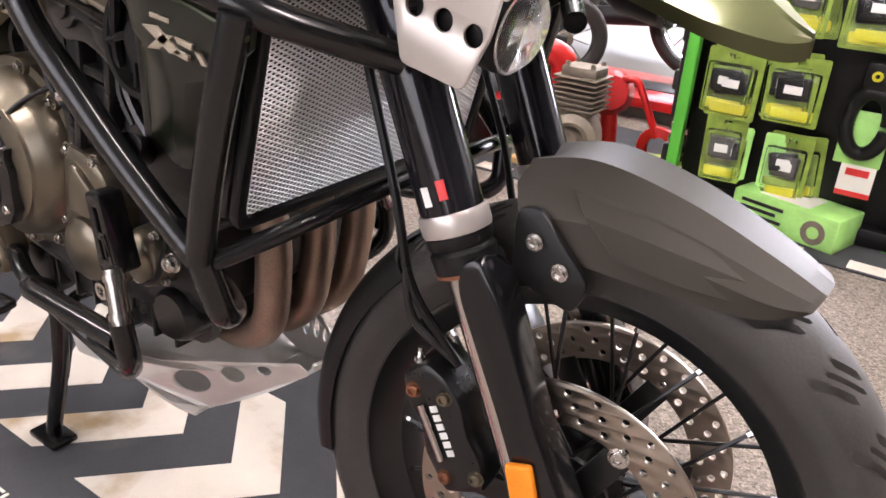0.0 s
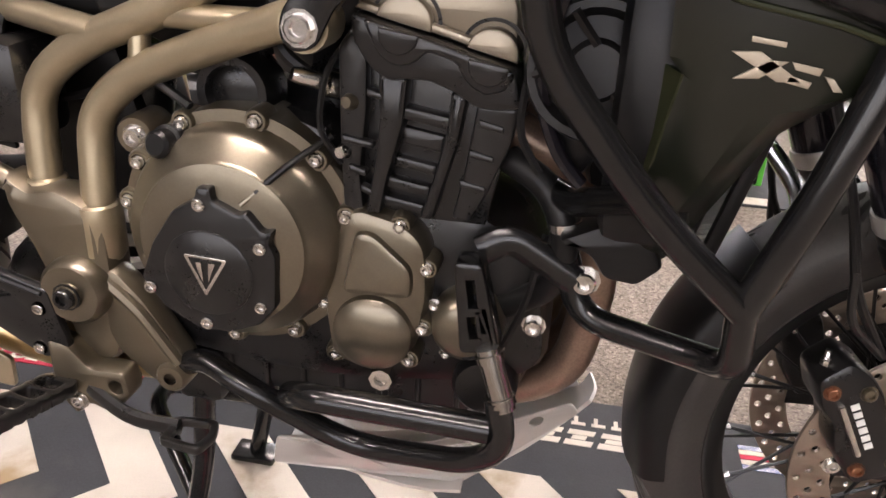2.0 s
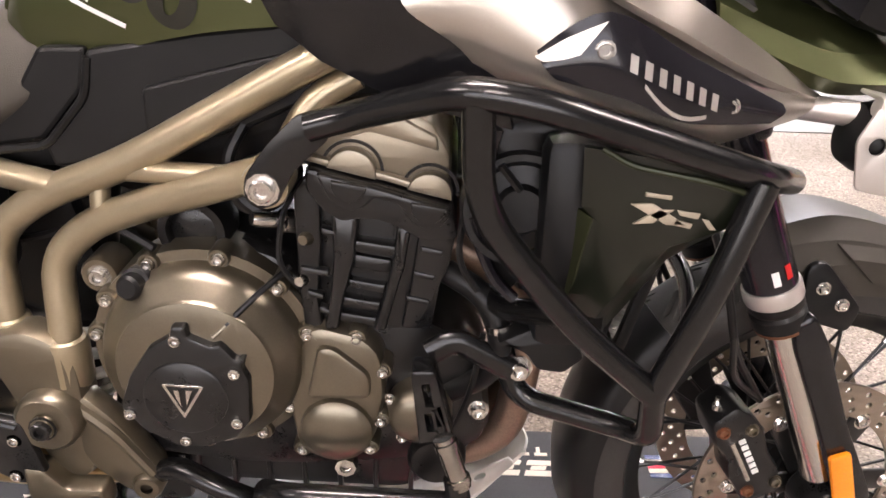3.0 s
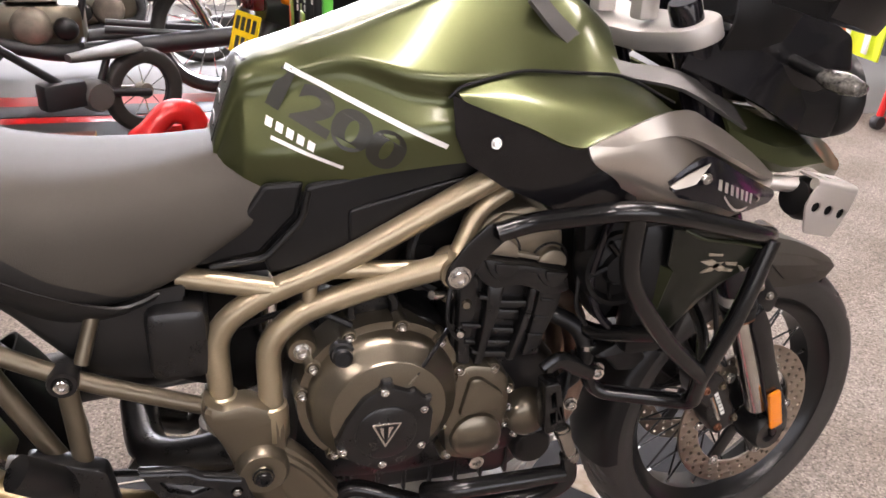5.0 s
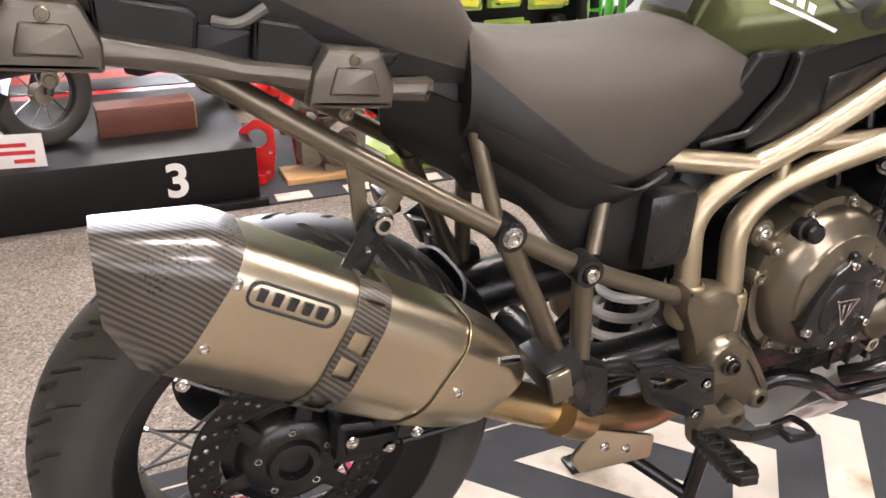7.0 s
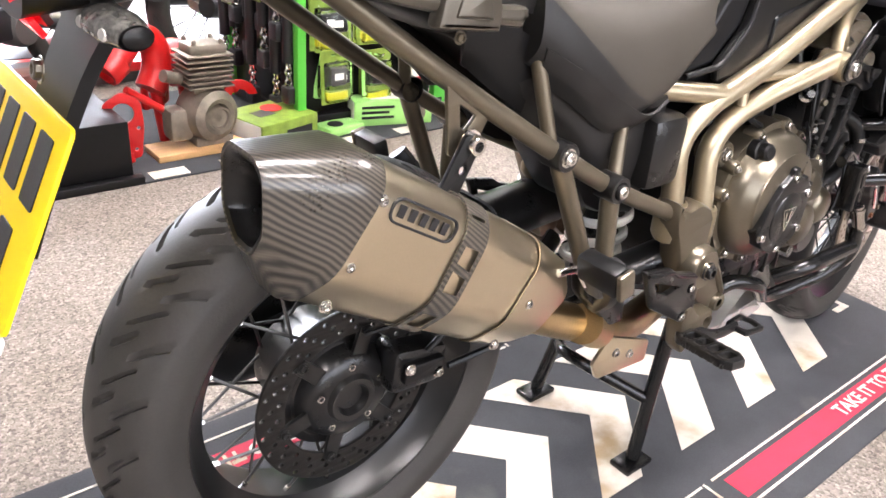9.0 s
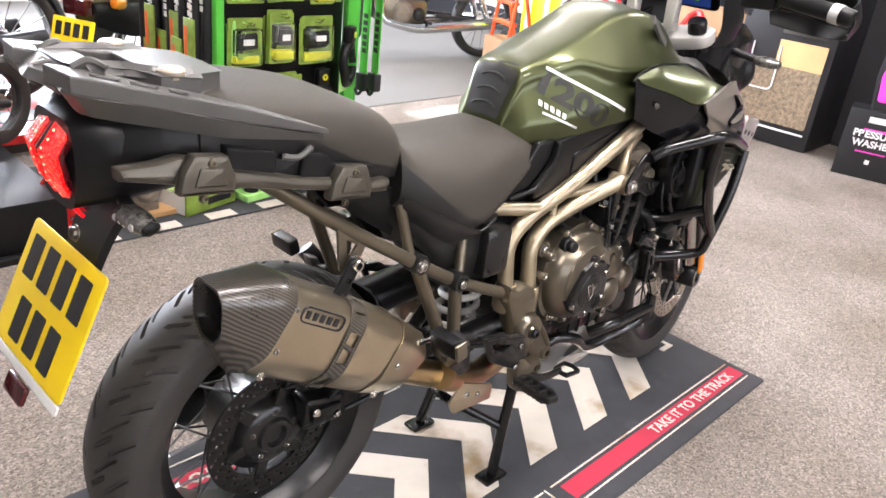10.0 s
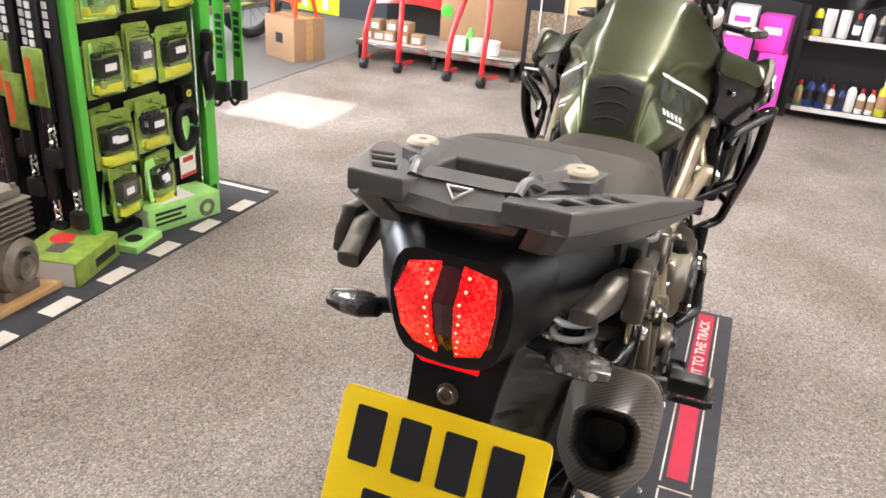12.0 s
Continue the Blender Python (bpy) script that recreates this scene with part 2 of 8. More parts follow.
CARD_GREEN = material("lime_green_card", (0.20, 0.30, 0.045), 0.4, vary=0.35, scale=30)
CARD_LIGHT = material("pale_green_card", (0.35, 0.7, 0.2), 0.45, vary=0.2, scale=15)
PACK_YELLOW = material("yellow_plastic", (0.58, 0.56, 0.02), 0.4, vary=0.12)
LABEL_RED = material("red_label_print", (0.6, 0.03, 0.03), 0.5)
RED_WOOD = material("reddish_brown_wood", (0.12, 0.042, 0.028), 0.55, vary=0.25, scale=6, fine=60, stretch=(1, 8, 8))
WOOD = material("pale_pine_wood", (0.5, 0.3, 0.13), 0.6, vary=0.2, scale=6, fine=60, stretch=(1, 8, 8))
CARDBOARD = material("brown_cardboard", (0.36, 0.22, 0.12), 0.8, vary=0.1, scale=8)
CREAM = material("cream_paint", (0.7, 0.62, 0.42), 0.25, vary=0.03, coat=0.4)
GREY_METAL = material("dirty_cast_aluminium", (0.24, 0.21, 0.17), 0.55, 0.6, vary=0.3, scale=30, bump=0.06)
CHROME = material("chrome", (0.75, 0.75, 0.75), 0.1, 1.0, vary=0.02, bump=0)
PINK = material("magenta_print", (0.8, 0.06, 0.5), 0.4, vary=0.08)
HI_VIS = material("hi_vis_yellow_cloth", (0.7, 0.85, 0.03), 0.7, vary=0.15, bump=0.1)
LAMP = material("led_panel_diffuser", (0.9, 0.9, 0.9), 0.4, vary=0, bump=0, emit=(1.0, 0.94, 0.86), emit_power=42.0)
CLEAR = glass("clear_plastic", (0.95, 0.97, 0.98), 0.05)
SMOKE = glass("smoked_screen", (0.25, 0.26, 0.28), 0.05)
GLASS = glass("window_glass")
SLEEVE = material("polished_sleeve_steel", (0.34, 0.32, 0.29), 0.22, 1.0, vary=0.05, bump=0)
SCREEN_BLUE = material("dark_blue_display", (0.01, 0.012, 0.03), 0.15, emit=(0.05, 0.12, 0.5), emit_power=0.12)
GRAVEL_PRINT = material("brown_gravel_print", (0.2, 0.15, 0.1), 0.5, vary=0.7, scale=40, fine=90)
SAND_PRINT = material("tan_sand_print", (0.55, 0.38, 0.18), 0.5, vary=0.15, scale=6)
DARK_BRONZE = material("dark_bronze_paint", (0.145, 0.122, 0.087), 0.33, 0.7, vary=0.06, bump=0.003, rough_vary=0.03)
# rear disc: far darker than DISC on the front wheel
DARK_DISC = material("dark_disc_steel", (0.02, 0.0185, 0.0175), 0.38, 0.6, vary=0.1, bump=0, rough_vary=0.03)
DIGIT = material("dark_olive_print", (0.0105, 0.011, 0.0065), 0.4, 0.0, vary=0.1, bump=0)
GREY_SPOKE = material("dull_grey_spoke_steel", (0.09, 0.088, 0.085), 0.4, 0.7, vary=0.1)
BRONZE_RAIL = material("warm_grey_cast_rail_paint", (0.098, 0.087, 0.07), 0.32, 0.6, vary=0.1, bump=0.004, rough_vary=0.03)
GLOSS_GUARD = material("glossy_black_guard", (0.007, 0.0068, 0.0078), 0.17, 0.0, vary=0.1, bump=0, spec=0.45, rough_vary=0.015)
CAM_COVER = material("warm_grey_cast_cover_paint", (0.29, 0.25, 0.19), 0.34, 0.65, vary=0.06, scale=18, bump=0.006, rough_vary=0.03)
DARK_LENS = material("smoky_clear_lens", (0.12, 0.115, 0.105), 0.1, 0.3, vary=0.9, scale=120, fine=260, bump=0.1, bump_scale=200, coat=0.5)
KNOB = material("pale_metal_knob", (0.40, 0.35, 0.27), 0.45, 0.4, vary=0.1)
WIRE = material("bright_guard_wire", (0.85, 0.85, 0.84), 0.38, 0.3, vary=0.08)
PAD = material("dark_olive_rubber_pad", (0.017, 0.017, 0.014), 0.4, vary=0.15, bump=0.05, bump_scale=700)

# ---- building helpers ----
from mathutils.bvhtree import BVHTree
SIDE = Matrix(((1, 0, 0, 0), (0, 0, -1, 0), (0, 1, 0, 0), (0, 0, 0, 1)))     # drawing (u, v) -> (x, z)
ACROSS = Matrix(((0, 0, 1, 0), (1, 0, 0, 0), (0, 1, 0, 0), (0, 0, 0, 1)))    # drawing (u, v) -> (y, z)


def link(name, me, mat, parent=None, label="", smooth=40):
    me.name = name
    me.materials.clear()
    me.materials.append(mat)
    if smooth:
        me.polygons.foreach_set("use_smooth", [True] * len(me.polygons))
        me.set_sharp_from_angle(angle=radians(smooth))
    ob = new(name, me)
    if parent:
        ob.parent = parent
        top = parent
        m = Matrix()
        while top:
            m = top.matrix_basis @ m if top.parent is None else m
            top = top.parent
        ob.matrix_parent_inverse = m.inverted() if parent.parent is None else Matrix()
    if label:
        ob["label"] = label
    return ob


def part(name, bm, mat, parent=None, label="", smooth=40):
    me = bpy.data.meshes.new(name)
    bmesh.ops.recalc_face_normals(bm, faces=bm.faces)
    bm.to_mesh(me)
    bm.free()
    return link(name, me, mat, parent, label, smooth)


def thing(name, label, category, x=0, y=0, z=0, group="", kind=""):
    ob = new(name)
    ob.empty_display_size = 0.1
    ob.matrix_basis = pose(x, y, z)
    return tagged(ob, label, category, group, kind)


def fillet(pts, r, n=5, closed=False):
    """A polyline with its corners rounded."""
    pts = [Vector(p) for p in pts]
    out, k = [], len(pts)
    for i, p in enumerate(pts):
        if not closed and i in (0, k - 1):
            out.append(p)
            continue
        a, b = pts[i - 1] - p, pts[(i + 1) % k] - p
        d = min(r, a.length * 0.48, b.length * 0.48)
        a, b = p + a.normalized() * d, p + b.normalized() * d
        for j in range(n + 1):
            t = j / n
            out.append(a * (1 - t) ** 2 + p * 2 * t * (1 - t) + b * t * t)
    return out


def spline(pts, n=6, closed=False):
    """Catmull-Rom through the points."""
    pts = [Vector(p) for p in pts]
    k, out = len(pts), []
    for i in range(k if closed else k - 1):
        if closed:
            p0, p1, p2, p3 = (pts[(i + j) % k] for j in (-1, 0, 1, 2))
        else:
            p0, p1, p2, p3 = pts[max(i - 1, 0)], pts[i], pts[i + 1], pts[min(i + 2, k - 1)]
        for j in range(n):
            t = j / n
            out.append(0.5 * (2 * p1 + (p2 - p0) * t + (2 * p0 - 5 * p1 + 4 * p2 - p3) * t * t + (3 * p1 - p0 - 3 * p2 + p3) * t ** 3))
    if not closed:
        out.append(pts[-1])
    return out


def sweep(pts, r, seg=12, bend=0.04, bm=None, caps=True, flat=1.0, n=5):
    """A round bar along a bent path. r may be a list, one radius for each end."""
    bm = bm or bmesh.new()
    path = fillet(pts, bend, n) if bend else [Vector(p) for p in pts]
    total = len(path) - 1
    t0 = (path[1] - path[0]).normalized()
    side = t0.cross(Vector((0, 0, 1)))
    if side.length < 0.1:
        side = t0.cross(Vector((0, 1, 0)))
    side.normalize()
    rings, last = [], t0
    for i, p in enumerate(path):
        t = (path[min(i + 1, total)] - path[max(i - 1, 0)]).normalized()
        side = last.rotation_difference(t) @ side
        last = t
        up = t.cross(side)
        rad = r if not isinstance(r, (list, tuple)) else r[0] + (r[1] - r[0]) * i / total
        rings.append([bm.verts.new(p + (side * math.cos(a) + up * math.sin(a) * flat) * rad) for a in (2 * math.pi * k / seg for k in range(seg))])
    for a, b in zip(rings, rings[1:]):
        for k in range(seg):
            bm.faces.new((a[k], a[(k + 1) % seg], b[(k + 1) % seg], b[k]))
    if caps:
        bm.faces.new(rings[0][::-1]), bm.faces.new(rings[-1])
    return bm


def curve_mesh(cu):
    ob = bpy.data.objects.new("drawing", cu)
    me = bpy.data.meshes.new_from_object(ob)
    bpy.data.objects.remove(ob)
    bpy.data.curves.remove(cu)
    return me


def flat(loops, thick, bev=0.0, m=SIDE, at=(0, 0, 0), bm=None):
    """A plate: 2D outline and holes, given thickness and eased edges, laid by m and moved to at."""
    cu = bpy.data.curves.new("drawing", "CURVE")
    cu.dimensions, cu.fill_mode = "2D", "BOTH"
    cu.extrude, cu.bevel_depth, cu.bevel_resolution, cu.offset = max(thick / 2 - bev, 0), bev, 1, -bev
    for loop in loops:
        s = cu.splines.new("POLY")
        s.points.add(len(loop) - 1)
        for q, p in zip(s.points, loop):
            q.co = (p[0], p[1], 0, 1)
        s.use_cyclic_u = True
    me = curve_mesh(cu)
    me.transform(Matrix.Translation(at) @ m)
    one = bmesh.new()
    one.from_mesh(me)
    bmesh.ops.remove_doubles(one, verts=one.verts, dist=0.00002)
    if bm:
        one.to_mesh(me)
        one.free()
        bm.from_mesh(me)
        one = bm
    bpy.data.meshes.remove(me)
    return one


def circle(x, y, r, n=24):
    return [(x + r * math.cos(2 * math.pi * k / n), y + r * math.sin(2 * math.pi * k / n)) for k in range(n)]


def rect(x0, y0, x1, y1, r=0.0, n=4):
    c = [(x0, y0, 0), (x1, y0, 0), (x1, y1, 0), (x0, y1, 0)]
    return [(p[0], p[1]) for p in (fillet(c, r, n, True) if r else c)]


def rounded(pts, r, n=4):
    return [(p.x, p.y) for p in fillet([(a, b, 0) for a, b in pts], r, n, True)]


def smooth_loop(pts, n=5):
    return [(p.x, p.y) for p in spline([(a, b, 0) for a, b in pts], n, True)]


def lathe(profile, seg=32, m=None, bm=None, close=False):
    """Turns (radius, along) about the drawing's z axis, then lays it by m."""
    bm = bm or bmesh.new()
    m = m or Matrix()
    rings = []
    for r, h in profile:
        if r < 1e-6:
            rings.append([bm.verts.new(m @ Vector((0, 0, h)))])
        else:
            rings.append([bm.verts.new(m @ Vector((r * math.cos(2 * math.pi * k / seg), r * math.sin(2 * math.pi * k / seg), h))) for k in range(seg)])
    pairs = list(zip(rings, rings[1:])) + ([(rings[-1], rings[0])] if close else [])
    for a, b in pairs:
        for k in range(seg):
            q = [a[k % len(a)], a[(k + 1) % len(a)], b[(k + 1) % len(b)], b[k % len(b)]]
            f = []
            for v in q:
                if v not in f:
                    f.append(v)
            if len(f) > 2:
                bm.faces.new(f)
    return bm


def along(p, d, roll=0):
    """Lays a turned form with its z axis along d at p."""
    return Matrix.Translation(p) @ Vector(d).to_track_quat("Z", "Y").to_matrix().to_4x4() @ Matrix.Rotation(radians(roll), 4, "Z")


def grid(rows, bm=None, wrap=False):
    """A skin over rows of points."""
    bm = bm or bmesh.new()
    vs = [[bm.verts.new(p) for p in r] for r in rows]
    for a, b in zip(vs, vs[1:]):
        k = len(a)
        for i in range(k if wrap else k - 1):
            bm.faces.new((a[i], a[(i + 1) % k], b[(i + 1) % k], b[i]))
    return bm, vs


def patch(rows, nu=5, nv=5, thick=0.004, out=(0, -1, 0)):
    """A curved moulding through rows of control points, with a thickness behind it."""
    fine = [spline(r, nu) for r in rows]
    cols = list(zip(*fine))
    cols = [spline(c, nv) for c in cols]
    pts = list(zip(*cols))
    bm, vs = grid(pts)
    bmesh.ops.recalc_face_normals(bm, faces=bm.faces)
    mean = sum((f.normal * f.calc_area() for f in bm.faces), Vector())
    if mean.dot(Vector(out)) < 0:
        bmesh.ops.reverse_faces(bm, faces=bm.faces)
    bm.normal_update()
    back = {v: bm.verts.new(v.co - v.normal * thick) for r in vs for v in r}
    for f in list(bm.faces):
        bm.faces.new([back[v] for v in reversed(f.verts)])
    for e in [e for e in bm.edges if e.is_boundary and e.verts[0] in back and e.verts[1] in back]:
        a, b = e.verts
        bm.faces.new((a, b, back[b], back[a]))
    return bm


def loft(sections, n_along=5, n_round=4, caps=True, sym=True):
    """A body through cross-sections: (x, [(y, z), ...]) half profiles from the top middle down, mirrored."""
    rows = []
    for x, prof in sections:
        half = [Vector((x, -y, z)) for y, z in prof]
        ring = spline(half, n_round)
        if sym:
            ring = ring + [Vector((v.x, -v.y, v.z)) for v in reversed(ring) if abs(v.y) > 1e-6]
        rows.append(ring)
    cols = [spline(c, n_along) for c in zip(*rows)]
    pts = list(zip(*cols))
    bm, vs = grid(pts, wrap=sym)
    if caps and sym:
        bm.faces.new(vs[0]), bm.faces.new(vs[-1][::-1])
    return bm


def box(x0, y0, z0, x1, y1, z1, bev=0.0, bm=None, m=None):
    bm = bm or bmesh.new()
    r = bmesh.ops.create_cube(bm, size=1.0)
    vs = r["verts"]
    for v in vs:
        v.co = Vector(((x0 + x1) / 2 + v.co.x * (x1 - x0), (y0 + y1) / 2 + v.co.y * (y1 - y0), (z0 + z1) / 2 + v.co.z * (z1 - z0)))
    if bev:
        es = list({e for v in vs for e in v.link_edges})
        vs = list({v for f in bmesh.ops.bevel(bm, geom=es, offset=bev, segments=2, profile=0.5, affect="EDGES")["faces"] for v in f.verts})
    if m:
        for v in vs:
            v.co = m @ v.co
    return bm


def letters(text, size, thick, m, spacing=1.0, bold=0.0):
    cu = bpy.data.curves.new("lettering", "FONT")
    cu.body, cu.size, cu.extrude, cu.align_x, cu.align_y, cu.space_character, cu.offset = text, size, thick, "CENTER", "CENTER", spacing, bold
    me = curve_mesh(cu)
    me.transform(m)
    return me


def on_surface(me, tree, way, lift):
    """Lays a flat drawing on a curved surface, along way."""
    for v in me.vertices:
        hit = tree.ray_cast(v.co - Vector(way) * 0.2, Vector(way))[0]
        if hit:
            v.co = hit - Vector(way) * lift
    return me


def bolt_mesh(r, h):
    bm = lathe([(0, h * 0.45), (r * 0.5, h * 0.45), (r * 0.55, h), (r * 0.85, h), (r, h * 0.8), (r, 0), (r * 1.35, 0), (r * 1.35, -h * 0.2)], 10)
    me = bpy.data.meshes.new("bolt")
    bmesh.ops.recalc_face_normals(bm, faces=bm.faces)
    bm.to_mesh(me)
    bm.free()
    me.materials.append(STEEL)
    me.polygons.foreach_set("use_smooth", [True] * len(me.polygons))
    me.set_sharp_from_angle(angle=radians(35))
    return me


BOLTS = {}


def bolt(parent, p, way=(0, -1, 0), r=0.006, h=0.006, mat=None, name="bolt"):
    key = (r, h, mat.name if mat else "")
    if key not in BOLTS:
        BOLTS[key] = bolt_mesh(r, h)
        if mat:
            BOLTS[key].materials[0] = mat
    ob = new(name, BOLTS[key])
    ob.parent = parent
    if parent.parent is None:
        ob.matrix_parent_inverse = parent.matrix_basis.inverted()
    ob.matrix_basis = along(p, way)
    return ob

# ---- room ----
tagged(part("floor", box(-5.15, -4.6, -0.1, 6.15, 6.7, 0), CARPET), "grey speckled carpet floor", "floor", kind="structure")
tagged(part("wall_back", box(6.0, -4.42, 0, 6.15, 6.52, 2.9), WALL), "off-white shop wall behind shelves", "wall", kind="structure")
tagged(part("wall_rear", box(-5.15, -4.42, 0, -5, 6.52, 2.9), PLAIN_WALL), "plain dark grey shop wall", "wall", kind="structure")
hole = rect(-1.0, 1.3, 4.0, 2.6)
tagged(part("wall_far", flat([rect(-5.15, 0, 6.15, 2.9), hole], 0.15, 0, SIDE, (0, 6.6, 0)), WALL), "off-white shop wall with a wide window", "wall", kind="structure")
tagged(part("wall_front", flat([rect(-5.15, 0, 6.15, 2.9), rect(-2.3, 0.5, 3.3, 2.45)], 0.15, 0, SIDE, (0, -4.5, 0)), PLAIN_WALL), "grey wall with the shop window", "wall", kind="structure")
top = Matrix.Identity(4)
tagged(part("ceiling", flat([rect(-5.15, -4.58, 6.15, 6.68), rect(4.08, 1.9, 4.72, 2.45)], 0.1, 0, top, (0, 0, 2.95)), CEIL), "grey suspended ceiling", "ceiling", kind="structure")
for k, (x0, x1, y, z0, z1) in enumerate(((-1.0, 4.0, 6.6, 1.3, 2.6), (-2.3, 3.3, -4.5, 0.5, 2.45))):
    win = tagged(thing("window_%d" % (k + 1), "wide shop window in a white frame", "window", (x0 + x1) / 2, y, z0), kind="structure")
    part("window_frame", flat([rect(x0, z0, x1, z1), rect(x0 + .06, z0 + .06, (x0 + x1) / 2 - .03, z1 - .06), rect((x0 + x1) / 2 + .03, z0 + .06, x1 - .06, z1 - .06)], 0.08, 0.004, SIDE, (0, y, 0)), WHITE, win)
    pane = part("pane", box(x0 + .05, y - .004, z0 + .05, x1 - .05, y + .004, z1 - .05), GLASS, win)
    pane.visible_shadow = False
panel = thing("ceiling_light", "long white ceiling light panel", "ceiling light", group="ceiling lights")
part("frame", flat([rect(-.62, -.14, .62, .14), rect(-.59, -.11, .59, .11)], 0.05, 0.004, top, (0, 0, -0.01)), WHITE, panel)
part("diffuser", box(-.59, -.11, -.012, .59, .11, .004), LAMP, panel)
spots = [(x, y) for y in (-2.6, -0.4, 2.0, 4.4) for x in (0.7, 3.1) if (x, y) != (3.1, -2.6)] + [(-1.7, -2.0), (-1.7, 4.4)]
for x, y in spots[1:]:
    copy_thing(panel, pose(x, y, 2.885))
panel.matrix_basis = pose(*spots[0], 2.885)

# ---- the motorcycle ----
bike = thing("motorcycle", "khaki green adventure motorcycle on its centre stand over a printed mat", "motorcycle", 0.72, 0, 0)
STEER = 6.5
RAKE = Vector((-0.394, 0, 0.919))
HEAD = Vector((1.29, 0, 0.59))
TURN = Matrix.Translation(HEAD) @ Matrix.Rotation(radians(STEER), 4, RAKE) @ Matrix.Translation(-HEAD)


def steered(bm):
    bm.transform(TURN)
    return bm


def tyre_mesh(c, r, w, rim_r, pitch, sign, step=16):
    """A tyre about the y axis through c: beads on the rim, round crown, curved tread grooves that follow the sheared grid."""
    half, drop = w / 2, w * 0.33
    side = [(.70, rim_r - .008), (.84, rim_r - .004), (.90, rim_r + .006), (.96, rim_r + .014), (1.0, (rim_r + .02 + r - drop) / 2)]
    ys = [math.sin(radians(a)) for a in np.linspace(-78, 78, 45)]
    crown = [(y, r - drop * (1 - math.sqrt(1 - y * y))) for y in ys]
    profile = [(-y, q) for y, q in side] + crown + [(y, q) for y, q in reversed(side)]
    rows, seg = [], pitch * step
    for i in range(seg):
        ring = []
        for k, (y, q) in enumerate(profile):
            far = abs(y)
            a = 2 * math.pi * (i / seg + sign * 1.15 / pitch * min(far, 1) ** 1.25)
            u = (i % step + (step // 2 if y > 0 else 0)) % step
            first, second = .14 < far < .50, .56 < far < .90
            cut = (first and u in (0, 1)) or (second and u in (7, 8)) or (.3 < far < .72 and u == 12)
            if cut and len(side) <= k < len(profile) - len(side):
                q -= 0.0055
            ring.append(Vector((c[0] + q * math.cos(a), c[1] + half * y, c[2] + q * math.sin(a))))
        rows.append(ring)
    rows.append(rows[0])
    bm, _ = grid(rows, wrap=True)
    bmesh.ops.remove_doubles(bm, verts=bm.verts, dist=0.00005)
    return bm


def spoke_mesh(a, b, r):
    me = bpy.data.meshes.new("spoke")
    bm = sweep([a, b], r, 6, 0)
    bm.to_mesh(me)
    bm.free()
    return me


def wheel(name, c, r, w, rim_r, turn, sign, spokes, hub_r, label):
    top_part = link(name, lathe_hub(c, hub_r, w), RIM, bike, label)
    fix = (lambda bm: steered(bm)) if turn else (lambda bm: bm)
    part("tyre", fix(tyre_mesh(c, r, w, rim_r, 26, sign)), TYRE, top_part, "black road tyre with curved tread grooves")
    m = along(c, (0, -1, 0))
    hw = w * 0.40
    part("rim", fix(lathe([(rim_r + .012, -hw), (rim_r + .012, -hw + .008), (rim_r - .004, -hw + .014), (rim_r - .02, -hw * .5), (rim_r - .024, 0), (rim_r - .02, hw * .5),
                           (rim_r - .004, hw - .014), (rim_r + .012, hw - .008), (rim_r + .012, hw), (rim_r - .006, hw + .002), (rim_r - .014, hw - .012), (rim_r - .034, hw * .5), (rim_r - .037, 0),
                           (rim_r - .034, -hw * .5), (rim_r - .014, -hw + .012), (rim_r - .006, -hw - .002)], 72, m, close=True)), RIM, top_part)
    for k in range(spokes):
        a = 2 * math.pi * k / spokes
        s = 1 if k % 2 else -1
        lead = 0.55 * (1 if (k // 2) % 2 else -1)
        p = Vector((c[0] + hub_r * .95 * math.cos(a + lead), c[1] + s * w * .28, c[2] + hub_r * .95 * math.sin(a + lead)))
        q = Vector((c[0] + (rim_r - .03) * math.cos(a), c[1] + s * w * .12, c[2] + (rim_r - .03) * math.sin(a)))
        me = spoke_mesh(p, q, 0.0022)
        if turn:
            me.transform(TURN)
        link("spoke", me, RIM if name == "front_wheel" else GREY_SPOKE, top_part)
        if k % 2 == 0:
            n = (q - p).normalized()
            nm = spoke_mesh(q - n * .012, q + n * .004, 0.0036)
            if turn:
                nm.transform(TURN)
            link("nipple", nm, STEEL, top_part)
    return top_part


def lathe_hub(c, r, w):
    bm = lathe([(0, -w * .36), (r * .5, -w * .36), (r * .55, -w * .32), (r, -w * .32), (r, -w * .26), (r * .6, -w * .2), (r * .55, 0), (r * .6, w * .2), (r, w * .26), (r, w * .32), (r * .55, w * .32), (r * .5, w * .36), (0, w * .36)],
               32, along(c, (0, -1, 0)))
    if c[0] > 1:
        steered(bm)
    me = bpy.data.meshes.new("hub")
    bmesh.ops.recalc_face_normals(bm, faces=bm.faces)
    bm.to_mesh(me)
    bm.free()
    return me


FRONT, REAR = (1.446, 0, 0.302), (0.032, 0, 0.375)
front_wheel = wheel("front_wheel", FRONT, 0.302, 0.118, 0.236, True, 1, 36, 0.045, "black wire-spoked front wheel with drilled brake discs")
rear_wheel = wheel("rear_wheel", REAR, 0.286, 0.148, 0.206, False, -1, 32, 0.07, "black wire-spoked rear wheel with a wide tyre")


def disc_loops(r_out, r_in, holes, rows):
    loops = [circle(0, 0, r_out, 72), circle(0, 0, r_in, 48)]
    for j, (rr, hr) in enumerate(rows):
        for k in range(holes):
            a = 2 * math.pi * (k + 0.33 * j) / holes
            loops.append(circle(rr * math.cos(a), rr * math.sin(a), hr, 10))
    return loops


